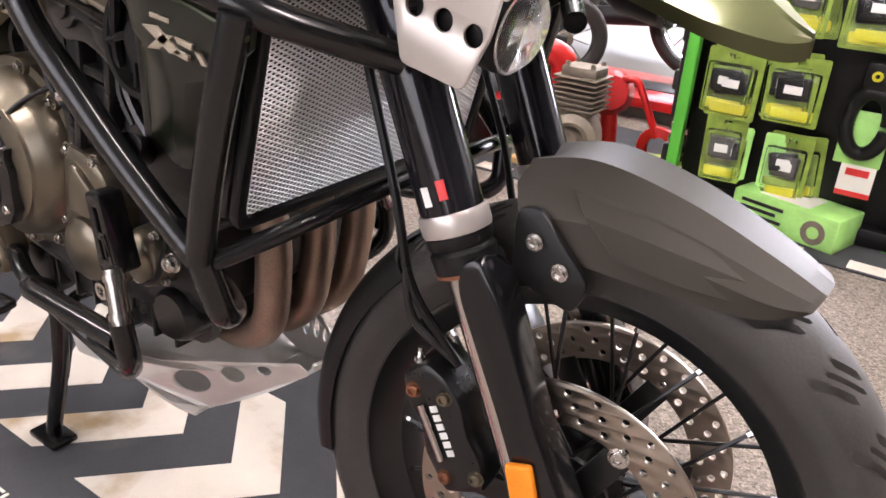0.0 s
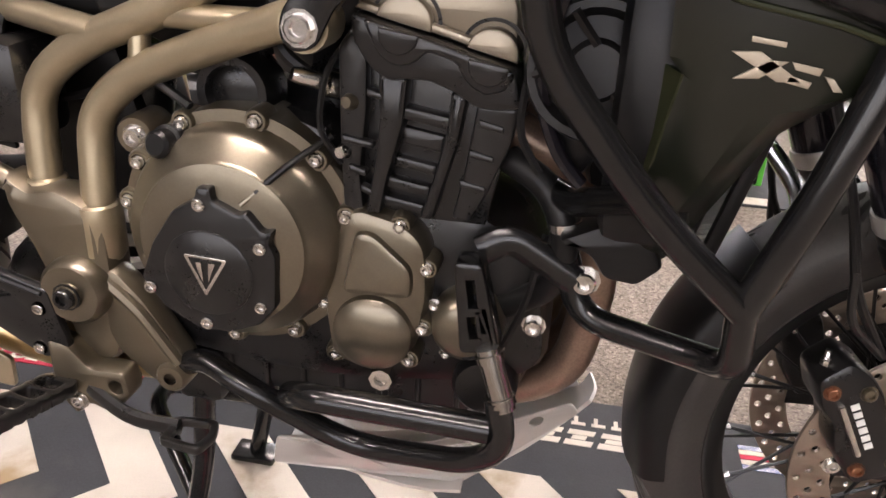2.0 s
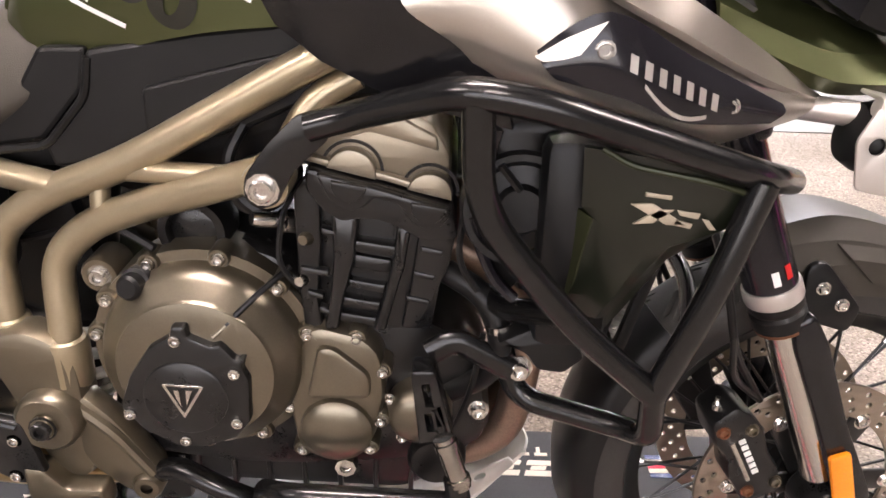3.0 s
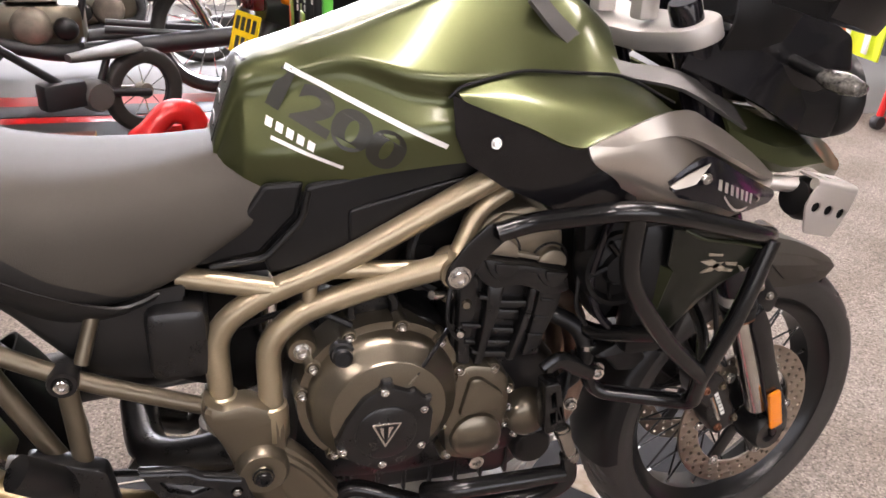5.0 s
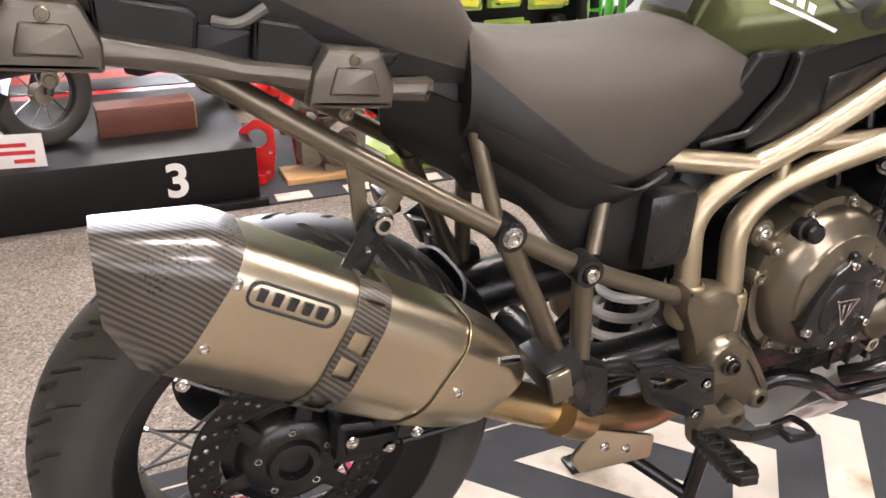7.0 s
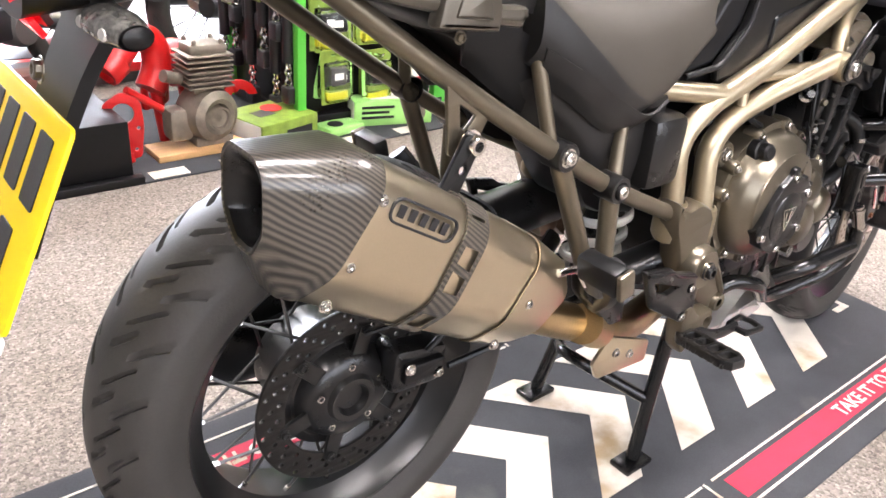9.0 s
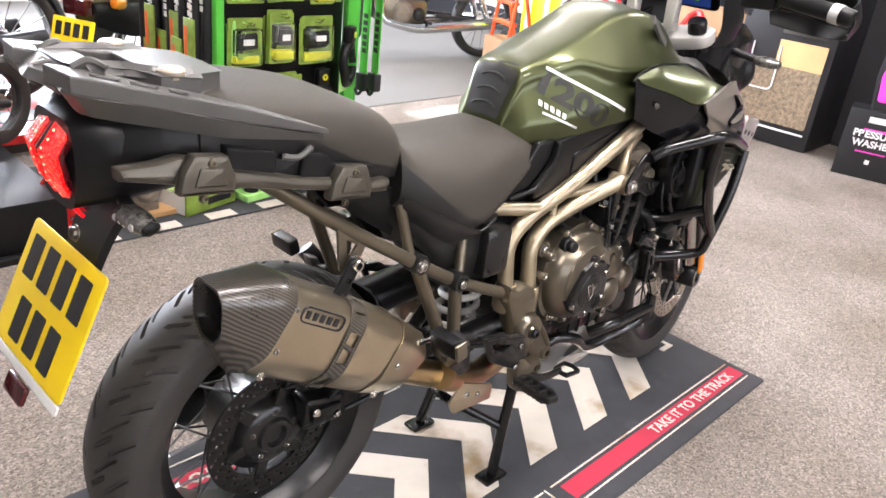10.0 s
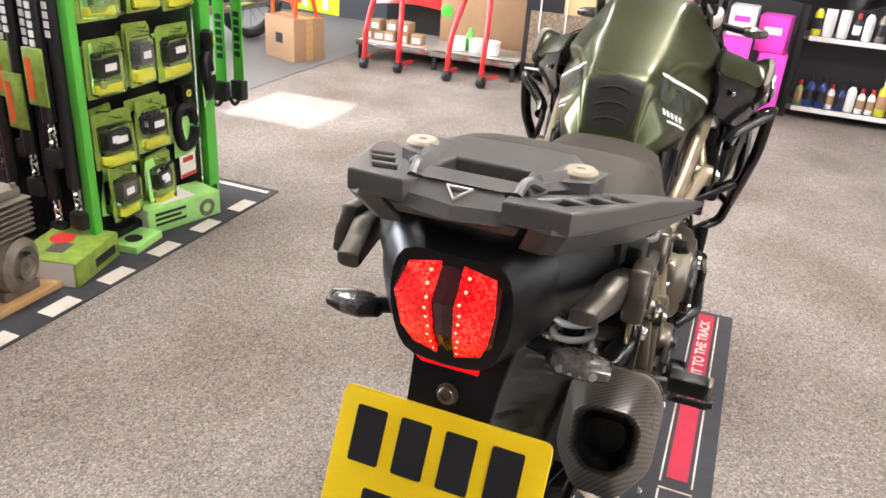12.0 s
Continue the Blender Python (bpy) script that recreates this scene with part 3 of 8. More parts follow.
for s in (-1, 1):
    d = part("brake_disc", steered(flat(disc_loops(0.147, 0.104, 30, ((0.113, .004), (0.126, .004), (0.138, .004))), 0.005, 0.0006, SIDE, (FRONT[0], s * 0.069, FRONT[2]))), DISC, front_wheel, "drilled steel brake disc")
    arms = [[(0.03 * math.cos(a - .5), 0.03 * math.sin(a - .5)), (0.107 * math.cos(a - .13), 0.107 * math.sin(a - .13)), (0.107 * math.cos(a + .13), 0.107 * math.sin(a + .13)), (0.03 * math.cos(a + .5), 0.03 * math.sin(a + .5))]
            for a in (2 * math.pi * k / 6 for k in range(6))]
    for a in arms:
        part("carrier_arm", steered(flat([a], 0.006, 0.001, SIDE, (FRONT[0], s * 0.068, FRONT[2]))), RIM, front_wheel)
    for k in range(6):
        a = 2 * math.pi * k / 6
        b = bolt(front_wheel, (FRONT[0] + .104 * math.cos(a), s * .072, FRONT[2] + .104 * math.sin(a)), (0, s, 0), 0.008, 0.004)
        b.matrix_basis = TURN @ b.matrix_basis
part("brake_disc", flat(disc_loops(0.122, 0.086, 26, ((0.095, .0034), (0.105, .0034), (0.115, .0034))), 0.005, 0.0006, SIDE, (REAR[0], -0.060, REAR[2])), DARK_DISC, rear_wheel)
part("hub_drum", lathe([(.03, .012), (.052, .010), (.06, .002), (.066, -.012), (.082, -.016), (.084, -.03), (.07, -.05), (.07, -.10), (.03, -.11)], 32, along((REAR[0], -.060, REAR[2]), (0, -1, 0))), ENGINE_BLACK, rear_wheel)
for k in range(6):
    a = 2 * math.pi * k / 6 + .25
    part("carrier_arm", flat([[(.05 * math.cos(a - .22), .05 * math.sin(a - .22)), (.094 * math.cos(a - .1), .094 * math.sin(a - .1)), (.094 * math.cos(a + .1), .094 * math.sin(a + .1)), (.05 * math.cos(a + .22), .05 * math.sin(a + .22))]], .006, .001, SIDE, (REAR[0], -.062, REAR[2])), RIM, rear_wheel)
    bolt(rear_wheel, (REAR[0] + .09 * math.cos(a), -.066, REAR[2] + .09 * math.sin(a)), (0, -1, 0), .0055, .004, ENGINE_BLACK)
part("hub_cap", lathe([(0, .004), (.018, .004), (.022, .014), (.03, .014), (.034, .008), (.036, 0), (.05, 0), (.055, -.02)], 28, along((REAR[0], -.064, REAR[2]), (0, -1, 0))), ENGINE_BLACK, rear_wheel)
for k in range(5):
    a = 2 * math.pi * k / 5 + .3
    bolt(rear_wheel, (REAR[0] + .044 * math.cos(a), -.066, REAR[2] + .044 * math.sin(a)), (0, -1, 0), .0055, .006)

# forks
def fork_point(z, y):
    return Vector((1.328 + (0.59 - z) * 0.4287, y, z))
for s in (-1, 1):
    y = s * 0.106
    leg = part("fork_leg", steered(sweep([fork_point(1.0, y), fork_point(0.6, y)], 0.0285, 24, 0)), GLOSS, bike, "gloss black upside-down fork leg")
    a, b = fork_point(0.605, y), fork_point(0.565, y)
    part("clamp_ring", steered(lathe([(.024, .004), (.0305, .005), (.0315, .008), (.0315, .021), (.0305, .024), (.024, .025)], 24, along(fork_point(.578, y), RAKE))), SILVER, leg, "silver clamp ring")
    part("dust_seal", steered(lathe([(.022, -.03), (.029, -.028), (.03, -.012), (.027, -.008), (.03, -.004), (.03, .004)], 24, along(fork_point(.578, y), RAKE))), BLACK, leg)
    part("seal_ring", steered(lathe([(.022, 0), (.029, .001), (.029, .004), (.022, .005)], 20, along(fork_point(.548, y), RAKE))), COPPER, leg)
    part("slider", steered(sweep([fork_point(.58, y), fork_point(.35, y)], 0.021, 20, 0)), STEEL, leg, "bright steel fork slider")
    guard = [(.004, -.02), (.004, .1), (.0, .21), (.006, .238), (.03, .244), (.038, .2), (.038, .08), (.046, -.02), (.036, -.06), (.0, -.06)]
    bm = flat([rounded(guard, .01)], 0.05, 0.006, SIDE)
    bm.transform(Matrix.Translation((fork_point(.34, y).x - .002, y + s * .004, .34)) @ Matrix.Rotation(radians(-23.2), 4, "Y"))
    part("fork_guard", steered(bm), GLOSS_GUARD, leg, "glossy black fork guard")
    part("axle_lug", steered(lathe([(0, -.03), (.03, -.03), (.034, -.024), (.034, .024), (.03, .03), (.016, .03), (.014, .02), (0, .02)], 20, along((FRONT[0], y, FRONT[2]), (0, s, 0)))), ENGINE_BLACK, leg)
    bm = flat([rect(-.013, -.04, .013, .04, .005)], 0.008, 0.003, SIDE)
    bm.transform(Matrix.Translation((fork_point(.35, 0).x + .008, y + s * .034, .36)) @ Matrix.Rotation(radians(-17), 4, "Y"))
    part("reflector", steered(bm), ORANGE, leg, "orange side reflector")
    # label: white and red flashes near the clamp
    for k, (u, v, mt) in enumerate(((-.011, .052, PRINT_WHITE), (.006, .056, RED))):
        bm = lathe([(.02895, 0), (.0293, 0.0), (.0293, .017), (.02895, .017)], 48, along(fork_point(.609 + k * .003, y), RAKE))
        bmesh.ops.delete(bm, geom=[v for v in bm.verts if not (-.001 < (v.co.x - fork_point(v.co.z, y).x) - u < .0125 and (v.co.y - y) * s > 0)], context="VERTS")
        part("label_flash", steered(bm), mt, leg)
    cx, cz = fork_point(.38, 0).x - .075, .378
    calm = Matrix.Translation((cx - .006, s * .08, cz)) @ Matrix.Rotation(radians(-28), 4, "Y")
    bm = flat([rounded([(-.026, -.068), (.02, -.072), (.028, -.04), (.024, -.012), (.03, .02), (.024, .05), (.01, .07), (-.024, .062), (-.03, .03), (-.024, .008), (-.032, -.02)], .008)], 0.06, 0.007, SIDE)
    bm.transform(calm)
    cal = part("brake_caliper", steered(bm), ENGINE_BLACK, bike, "black radial brake caliper")
    bm = bmesh.new()
    for k in range(6):
        flat([rect(.0, -.028 + k * .0095, .008, -.0215 + k * .0095)], .001, 0, SIDE, (0, 0, 0), bm)
    bm.transform(Matrix.Translation((-.004, s * .0312, 0)))
    bm.transform(calm)
    part("print", steered(bm), PRINT_WHITE, cal)
    for u, v in ((-.02, -.055), (-.018, .05), (.02, -.06), (.018, .035)):
        b = bolt(cal, TURN @ (calm @ Vector((u * .85, s * .030, v * .9))), TURN.to_3x3() @ Vector((0, s, 0)), .0065, .005, ENGINE if u > 0 else COPPER)
    part("pad_pin", steered(sweep([calm @ Vector((-.012, s * .033, -.03)), calm @ Vector((-.012, s * .033, .03))], .0035, 8, 0)), STEEL, cal)
    part("bleed_nipple", steered(lathe([(0, .016), (.003, .016), (.0035, .008), (.0055, .006), (.0055, 0)], 8, Matrix.Translation(calm @ Vector((-.01, s * .012, .066))))), STEEL, cal)
    hose = [fork_point(.72, y) + Vector((-.045, 0, 0)), fork_point(.6, y) + Vector((-.05, s * .01, 0)), fork_point(.52, y) + Vector((-.065, s * .012, 0)), Vector((cx, s * .1, cz + .07))]
    part("brake_hose", steered(sweep(hose, .0045, 8, .03)), BLACK, bike)
    part("hose_fitting", steered(sweep([hose[2] + Vector((-.004, 0, .02)), hose[2] + Vector((.002, 0, -.03)), hose[3]], .0042, 8, .02)), ENGINE_BLACK, cal)
part("front_axle", steered(sweep([(FRONT[0], -.1, FRONT[2]), (FRONT[0], .1, FRONT[2])], .012, 16, 0)), STEEL, bike)

# front mudguard
def arc(r, a, y, drop=0):
    return Vector((FRONT[0] + r * math.cos(radians(a)), y, FRONT[2] + r * math.sin(radians(a)) - drop))
def blade(y, w, pts):
    return [(x, y * k, z) for x, z, k in pts]
edge = {0: [(1.372, .636, 1), (1.42, .648, 1), (1.50, .634, 1), (1.58, .604, 1), (1.628, .580, 1)],
        1: [(1.366, .640, 1), (1.425, .650, 1), (1.505, .632, .95), (1.58, .601, .85), (1.624, .578, .7)],
        2: [(1.362, .622, 1), (1.43, .628, 1), (1.51, .612, .95), (1.585, .586, .84), (1.620, .573, .66)],
        3: [(1.372, .596, 1), (1.435, .604, 1), (1.515, .588, .95), (1.582, .572, .84), (1.617, .569, .64)],
        4: [(1.392, .570, 1), (1.445, .566, 1), (1.515, .559, .93), (1.575, .556, .82), (1.610, .563, .62)]}
rows = [blade(y, 0, edge[k]) for y, k in ((-.074, 4), (-.073, 3), (-.060, 2), (-.038, 1), (0, 0), (.038, 1), (.060, 2), (.073, 3), (.074, 4))]
fender = part("front_mudguard", steered(patch(rows, 6, 1, .004, (0, 0, 1))), FENDER, bike, "dark metallic grey front mudguard", 13)
rows = [[arc(.303 + d, a, y) for a in np.linspace(134, 190, 6)] for y, d in ((-.064, -.03), (-.058, -.008), (-.035, .003), (0, .006), (.035, .003), (.058, -.008), (.064, -.03))]
part("mudguard_tail", steered(patch(rows, 4, 3, .004, (-1, 0, 1))), BLACK, fender, "matt black rear half of the mudguard")
for s in (-1, 1):
    bm = flat([rounded([(-.038, -.03), (.022, -.05), (.034, -.02), (-.02, .04), (-.04, .034)], .01)], .01, .003, SIDE)
    bm.transform(Matrix.Translation((1.415, s * .083, .575)))
    br = part("mudguard_bracket", steered(bm), BLACK, fender)
    for x, z in ((1.396, .583), (1.422, .562)):
        bolt(br, TURN @ Vector((x, s * .09, z)), (0, s, 0), .0062, .005)
    rows = [[(1.418, s * .0635, .626), (1.50, s * .0605, .613), (1.592, s * .047, .583)], [(1.432, s * .075, .611), (1.50, s * .0725, .600), (1.600, s * .050, .576)], [(1.462, s * .0765, .582), (1.52, s * .073, .572), (1.590, s * .056, .565)]]
    part("mudguard_blade", steered(patch(rows, 5, 1, .008, (0, s, .3))), FENDER, fender, smooth=13)

# yokes, handlebar, controls
bm = flat([rounded([(-.05, -.06), (-.02, -.14), (.035, -.145), (.04, -.09), (.02, -.045), (.02, .045), (.04, .09), (.035, .145), (-.02, .14), (-.05, .06)], .03)], .032, .006, Matrix.Identity(4))
bm.transform(Matrix.Translation((1.15, 0, 1.005)) @ Matrix.Rotation(radians(-23), 4, "Y"))
yoke = part("top_yoke", steered(bm), ALUMINIUM, bike, "silver cast top yoke")
for s in (-1, 1):
    part("fork_cap", steered(lathe([(0, .05), (.02, .05), (.022, .044), (.022, .016), (.027, .014), (.027, -.02)], 20, along(fork_point(1.0, s * .106), RAKE))), GLOSS, yoke)
    part("bar_clamp", steered(box(-.016, -.014, -.02, .016, .014, .085, .006, m=Matrix.Translation((1.115, s * .05, 1.035)))), ALUMINIUM, yoke)
bm = flat([rounded([(-.05, -.05), (-.02, -.13), (.035, -.135), (.04, -.08), (.04, .08), (.035, .135), (-.02, .13), (-.05, .05)], .03)], .04, .006, Matrix.Identity(4))
bm.transform(Matrix.Translation((1.25, 0, .77)) @ Matrix.Rotation(radians(-23), 4, "Y"))
part("lower_yoke", steered(bm), ENGINE_BLACK, bike)
bars = part("handlebar", steered(sweep([(1.0, -.45, 1.1), (1.04, -.28, 1.125), (1.11, -.12, 1.115), (1.11, .12, 1.115), (1.04, .28, 1.125), (1.0, .45, 1.1)], .0125, 14, .06)), BAR, bike, "black tapered handlebar")
for s in (-1, 1):
    a, b = Vector((1.005, s * .43, 1.103)), Vector((1.033, s * .31, 1.121))
    part("grip", steered(sweep([a, b], .0175, 16, 0)), BLACK, bars, "black rubber grip")
    part("bar_end", steered(lathe([(0, .03), (.014, .03), (.018, .022), (.018, -.01), (.012, -.015)], 16, along(a, a - b))), BLACK, bars)
    part("bar_collar", steered(lathe([(.013, .005), (.0195, .005), (.0195, -.014), (.013, -.014)], 16, along(a, a - b))), ALUMINIUM, bars)
    part("switch_block", steered(box(-.025, -.035, -.03, .03, .035, .022, .008, m=Matrix.Translation((1.045, s * .265, 1.123)))), BLACK, bars)
    part("lever", steered(sweep([(1.075, s * .26, 1.11), (1.1, s * .29, 1.103), (1.085, s * .37, 1.093), (1.07, s * .44, 1.083)], .0075, 8, .03, flat=1.5)), BAR, bars)
    part("reservoir", steered(lathe([(0, .045), (.022, .045), (.024, .04), (.024, 0), (.018, -.004)], 16, along((1.075, s * .215, 1.125), (0, 0, 1)))), BLACK, bars)
    guard = [[(1.0, s * .455, 1.12), (1.08, s * .44, 1.135), (1.13, s * .36, 1.14), (1.12, s * .26, 1.135)], [(1.0, s * .462, 1.09), (1.095, s * .45, 1.09), (1.15, s * .36, 1.09), (1.13, s * .26, 1.09)],
             [(1.0, s * .455, 1.07), (1.085, s * .435, 1.05), (1.135, s * .36, 1.045), (1.12, s * .27, 1.06)]]
    part("hand_guard", steered(patch(guard, 5, 4, .004, (1, s * .3, 0))), BLACK, bars, "black plastic hand guard")
    part("mirror_stem", steered(sweep([(1.06, s * .25, 1.13), (1.07, s * .27, 1.2), (1.06, s * .34, 1.25)], .006, 8, .03)), BAR, bars)
    mir = lathe([(0, .024), (.03, .022), (.05, .012), (.058, 0), (.056, -.004), (0, -.004)], 28, Matrix.Translation((1.06, s * .38, 1.27)) @ Matrix.Rotation(radians(-90), 4, "Y").inverted() @ Matrix.Diagonal((.75, 1.45, 1, 1)))
    part("mirror", steered(mir), BLACK, bars, "black mirror back")

# frame tubes
def side_bars(name, pts, r, mat, label="", bend=.045, seg=14, parent=None, flat_=1.0):
    made = []
    for s in (-1, 1):
        made.append(part(name, sweep([(x, s * y, z) for x, y, z in pts], r, seg, bend, flat=flat_), mat, parent or bike, label))
    return made
frame_r = 0.0165
side_bars("frame_tube", [(.93, .15, .868), (.867, .155, .836), (.679, .138, .728), (.585, .128, .69), (.527, .125, .645), (.53, .138, .54)], frame_r, BRONZE, "bronze-grey tubular steel frame rail", .06)
side_bars("frame_tube", [(.822, .178, .738), (.70, .146, .692), (.634, .135, .664), (.592, .135, .625), (.592, .15, .52)], frame_r, BRONZE, "bronze-grey tubular steel frame rail", .05)
side_bars("frame_brace", [(.649, .134, .705), (.647, .14, .665)], .010, BRONZE, bend=0)
side_bars("frame_brace", [(.679, .137, .722), (.80, .165, .727)], .0115, BRONZE, bend=0)
side_bars("frame_brace", [(.905, .146, .822), (.865, .15, .80), (.832, .17, .742)], .013, BRONZE, bend=.03)
side_bars("frame_stub", [(.49, .10, .713), (.605, .132, .70)], .0145, BRONZE, bend=0)
side_bars("subframe_tube", [(-.06, .12, .885), (.10, .135, .775), (.235, .147, .69), (.355, .155, .617), (.51, .147, .545)], .0115, DARK_BRONZE, "dark bronze rear subframe tube", .1)
side_bars("subframe_strut", [(.255, .148, .678), (.345, .16, .475)], .0125, DARK_BRONZE, bend=0)
side_bars("subframe_strut", [(.354, .157, .621), (.36, .165, .475)], .0125, DARK_BRONZE, bend=0)
side_bars("subframe_strut", [(.225, .12, .80), (.248, .14, .69)], .009, DARK_BRONZE, bend=0)
side_bars("subframe_strut", [(.40, .12, .715), (.372, .145, .63)], .009, DARK_BRONZE, bend=0)
for s in (-1, 1):
    cast = part("pivot_casting", flat([smooth_loop([(.508, .565), (.53, .552), (.56, .556), (.592, .54), (.607, .528), (.61, .46), (.608, .385), (.588, .365), (.562, .375), (.545, .43), (.525, .49), (.505, .535)], 3)], .045, .012, SIDE, (0, s * .15, 0)), DARK_BRONZE, bike, "cast bronze-grey swingarm pivot plate")
    for x, z, r in ((.53, .545, .021), (.592, .528, .021)):
        part("socket", lathe([(.017, .012), (r, .01), (r + .002, 0), (r + .002, -.04), (.017, -.05)], 20, along((x, s * (.138 if x < .55 else .15), z), (0, 0, 1))), BRONZE, cast)
    part("casting_arm", flat([rounded([(.546, .473), (.574, .484), (.612, .478), (.639, .449), (.684, .379), (.664, .345), (.641, .346), (.605, .378), (.578, .416), (.545, .45)], .012)], .034, .012, SIDE, (0, s * .155, 0)), DARK_BRONZE, cast)
    part("casting_rib", sweep([(.60, s * .170, .466), (.635, s * .171, .435), (.672, s * .170, .378)], .007, 8, .02), DARK_BRONZE, cast)
    part("arm_end", lathe([(.007, .014), (.014, .014), (.017, .01), (.018, -.02)], 18, along((.664, s * .165, .362), (0, s, 0))), DARK_BRONZE, cast)
    part("pivot_boss", lathe([(0, .012), (.012, .012), (.014, .006), (.03, .006), (.035, 0), (.036, -.02)], 28, along((.574, s * .185, .454), (0, s, 0))), ENGINE, cast)
    bolt(cast, (.574, s * .196, .454), (0, s, 0), .011, .008, ENGINE_BLACK)
    bolt(bike, (.826, s * .204, .731), (0, s, 0), .0115, .007)
    bolt(bike, (.636, s * .142, .608), (0, s, 0), .0095, .007)
    part("mounting_lug", lathe([(.008, .012), (.018, .012), (.020, .008), (.020, -.03)], 20, along((.636, s * .13, .608), (0, s, 0))), DARK_BRONZE, bike)
    part("mounting_lug", lathe([(.01, .012), (.021, .012), (.022, .006), (.022, -.03)], 20, along((.826, s * .184, .731), (0, s, 0))), BRONZE, bike)
    plate = part("crash_bar_plate", flat([rounded([(.808, .722), (.820, .711), (.838, .716), (.854, .748), (.888, .780), (.884, .802), (.860, .800), (.832, .772), (.810, .742)], .008)], .006, .0015, SIDE, (0, s * .2, 0)), BAR, bike)
    for x, y, z in ((.257, .152, .678), (.353, .162, .621)):
        part("mounting_lug", lathe([(.007, .012), (.017, .012), (.018, .008), (.018, -.02)], 20, along((x, s * y, z), (0, s, 0))), ENGINE_BLACK, bike)
        bolt(bike, (x, s * (y + .012), z), (0, s, 0), .009, .006)

# engine
eng = part("engine", flat([smooth_loop([(.62, .40), (.64, .56), (.70, .63), (.80, .64), (.86, .60), (1.0, .55), (1.04, .46), (1.02, .39), (.85, .36), (.7, .365)], 4)], .27, .02, SIDE), ENGINE_BLACK, bike, "black triple engine with bronze-grey covers")
part("cylinder_block", flat([rounded([(.835, .55), (.955, .56), (1.0, .68), (.995, .705), (.865, .72), (.84, .65)], .012)], .29, .01, SIDE), ENGINE_BLACK, eng)
hd = part("camshaft_cover", flat([rounded([(.855, .743), (.877, .738), (.932, .7245), (.992, .707), (.99, .752), (.972, .782), (.94, .797), (.885, .79), (.862, .77)], .006)], .30, .006, SIDE), CAM_COVER, eng, "bronze-grey camshaft cover")
for s in (-1, 1):
    # upper tier of the cover, set back behind the two bearing lobes
    for cx, cz, r in ((.8985, .7335, .0235), (.972, .7145, .0215)):
        lobe = [(cx + r * math.cos(radians(a)), cz + r * math.sin(radians(a))) for a in range(-14, 169, 13)]
        part("bearing_lobe", flat([lobe], .016, .003, SIDE, (0, s * .1555, 0)), CAM_COVER, hd)
        rim_ = [(cx + (r + .0065) * math.cos(radians(a)), cz + (r + .0065) * math.sin(radians(a))) for a in range(-8, 163, 10)] + [(cx + (r + .0035) * math.cos(radians(a)), cz + (r + .0035) * math.sin(radians(a))) for a in range(162, -9, -10)]
        part("lobe_groove", flat([rim_], .004, 0, SIDE, (0, s * .1495, 0)), ENGINE_BLACK, hd)
    part("cover_edge", flat([[(.857, .7435), (.877, .7385), (.932, .7255), (.9915, .7085), (.9915, .7155), (.932, .7325), (.877, .7455), (.862, .749)]], .012, .002, SIDE, (0, s * .1535, 0)), CAM_COVER, hd)
    part("cover_step", flat([rounded([(.876, .775), (.90, .79), (.945, .786), (.978, .768), (.98, .755), (.945, .765), (.915, .772), (.89, .764)], .004)], .012, .003, SIDE, (0, s * .150, 0)), CAM_COVER, hd)
    scallop = [(.857, .741), (.877, .7365), (.932, .723), (.993, .706), (1.0, .675), (.983, .671), (.964, .672), (.943, .684), (.923, .691), (.904, .691), (.89, .688), (.877, .695), (.868, .704), (.858, .72)]
    head = part("head_flange", flat([rounded(scallop, .005)], .05, .004, SIDE, (0, s * .146, 0)), ENGINE_BLACK, eng, "black scalloped cylinder head flange")
    raised = [(.868, .7375), (.877, .7362), (.932, .7225), (.991, .7055), (.992, .699), (.985, .689), (.970, .685), (.958, .691), (.951, .699), (.945, .709), (.925, .715), (.919, .714), (.912, .706), (.901, .702), (.89, .704), (.879, .714)]
    part("raised_seat", flat([rounded(raised, .004)], .010, .003, SIDE, (0, s * .172, 0)), ENGINE_BLACK, head)
    for cx, cz in ((.8985, .7325), (.972, .7135)):
        part("cam_cap", flat([[(cx + .0165 * math.cos(radians(a)), cz - .004 + .0165 * math.sin(radians(a))) for a in range(-194, 0, 16)]], .006, .002, SIDE, (0, s * .1785, 0)), ENGINE_BLACK, head)
    # recessed core, ribbed window between two pillars, outer columns
    part("head_core", flat([[(.850, .70), (.995, .68), (.975, .56), (.855, .56)]], .02, .002, SIDE, (0, s * .137, 0)), ENGINE_BLACK, head)
    part("outer_column", flat([rounded([(.843, .712), (.856, .73), (.868, .702), (.868, .66), (.862, .60), (.866, .565), (.847, .56), (.844, .628)], .004)], .024, .004, SIDE, (0, s * .149, 0)), ENGINE_BLACK, head)
    part("pillar", flat([rounded([(.879, .694), (.905, .692), (.901, .65), (.888, .60), (.882, .567), (.868, .567), (.876, .61), (.880, .65)], .004)], .03, .005, SIDE, (0, s * .152, 0)), ENGINE_BLACK, head)
    part("pillar", flat([rounded([(.941, .684), (.955, .68), (.949, .64), (.938, .60), (.930, .567), (.918, .567), (.930, .61), (.939, .65)], .004)], .03, .005, SIDE, (0, s * .152, 0)), ENGINE_BLACK, head)
    part("inlet_column", flat([rounded([(.962, .672), (.998, .672), (.993, .64), (.978, .60), (.962, .565), (.945, .565), (.954, .61)], .005)], .022, .004, SIDE, (0, s * .145, 0)), ENGINE_BLACK, head)
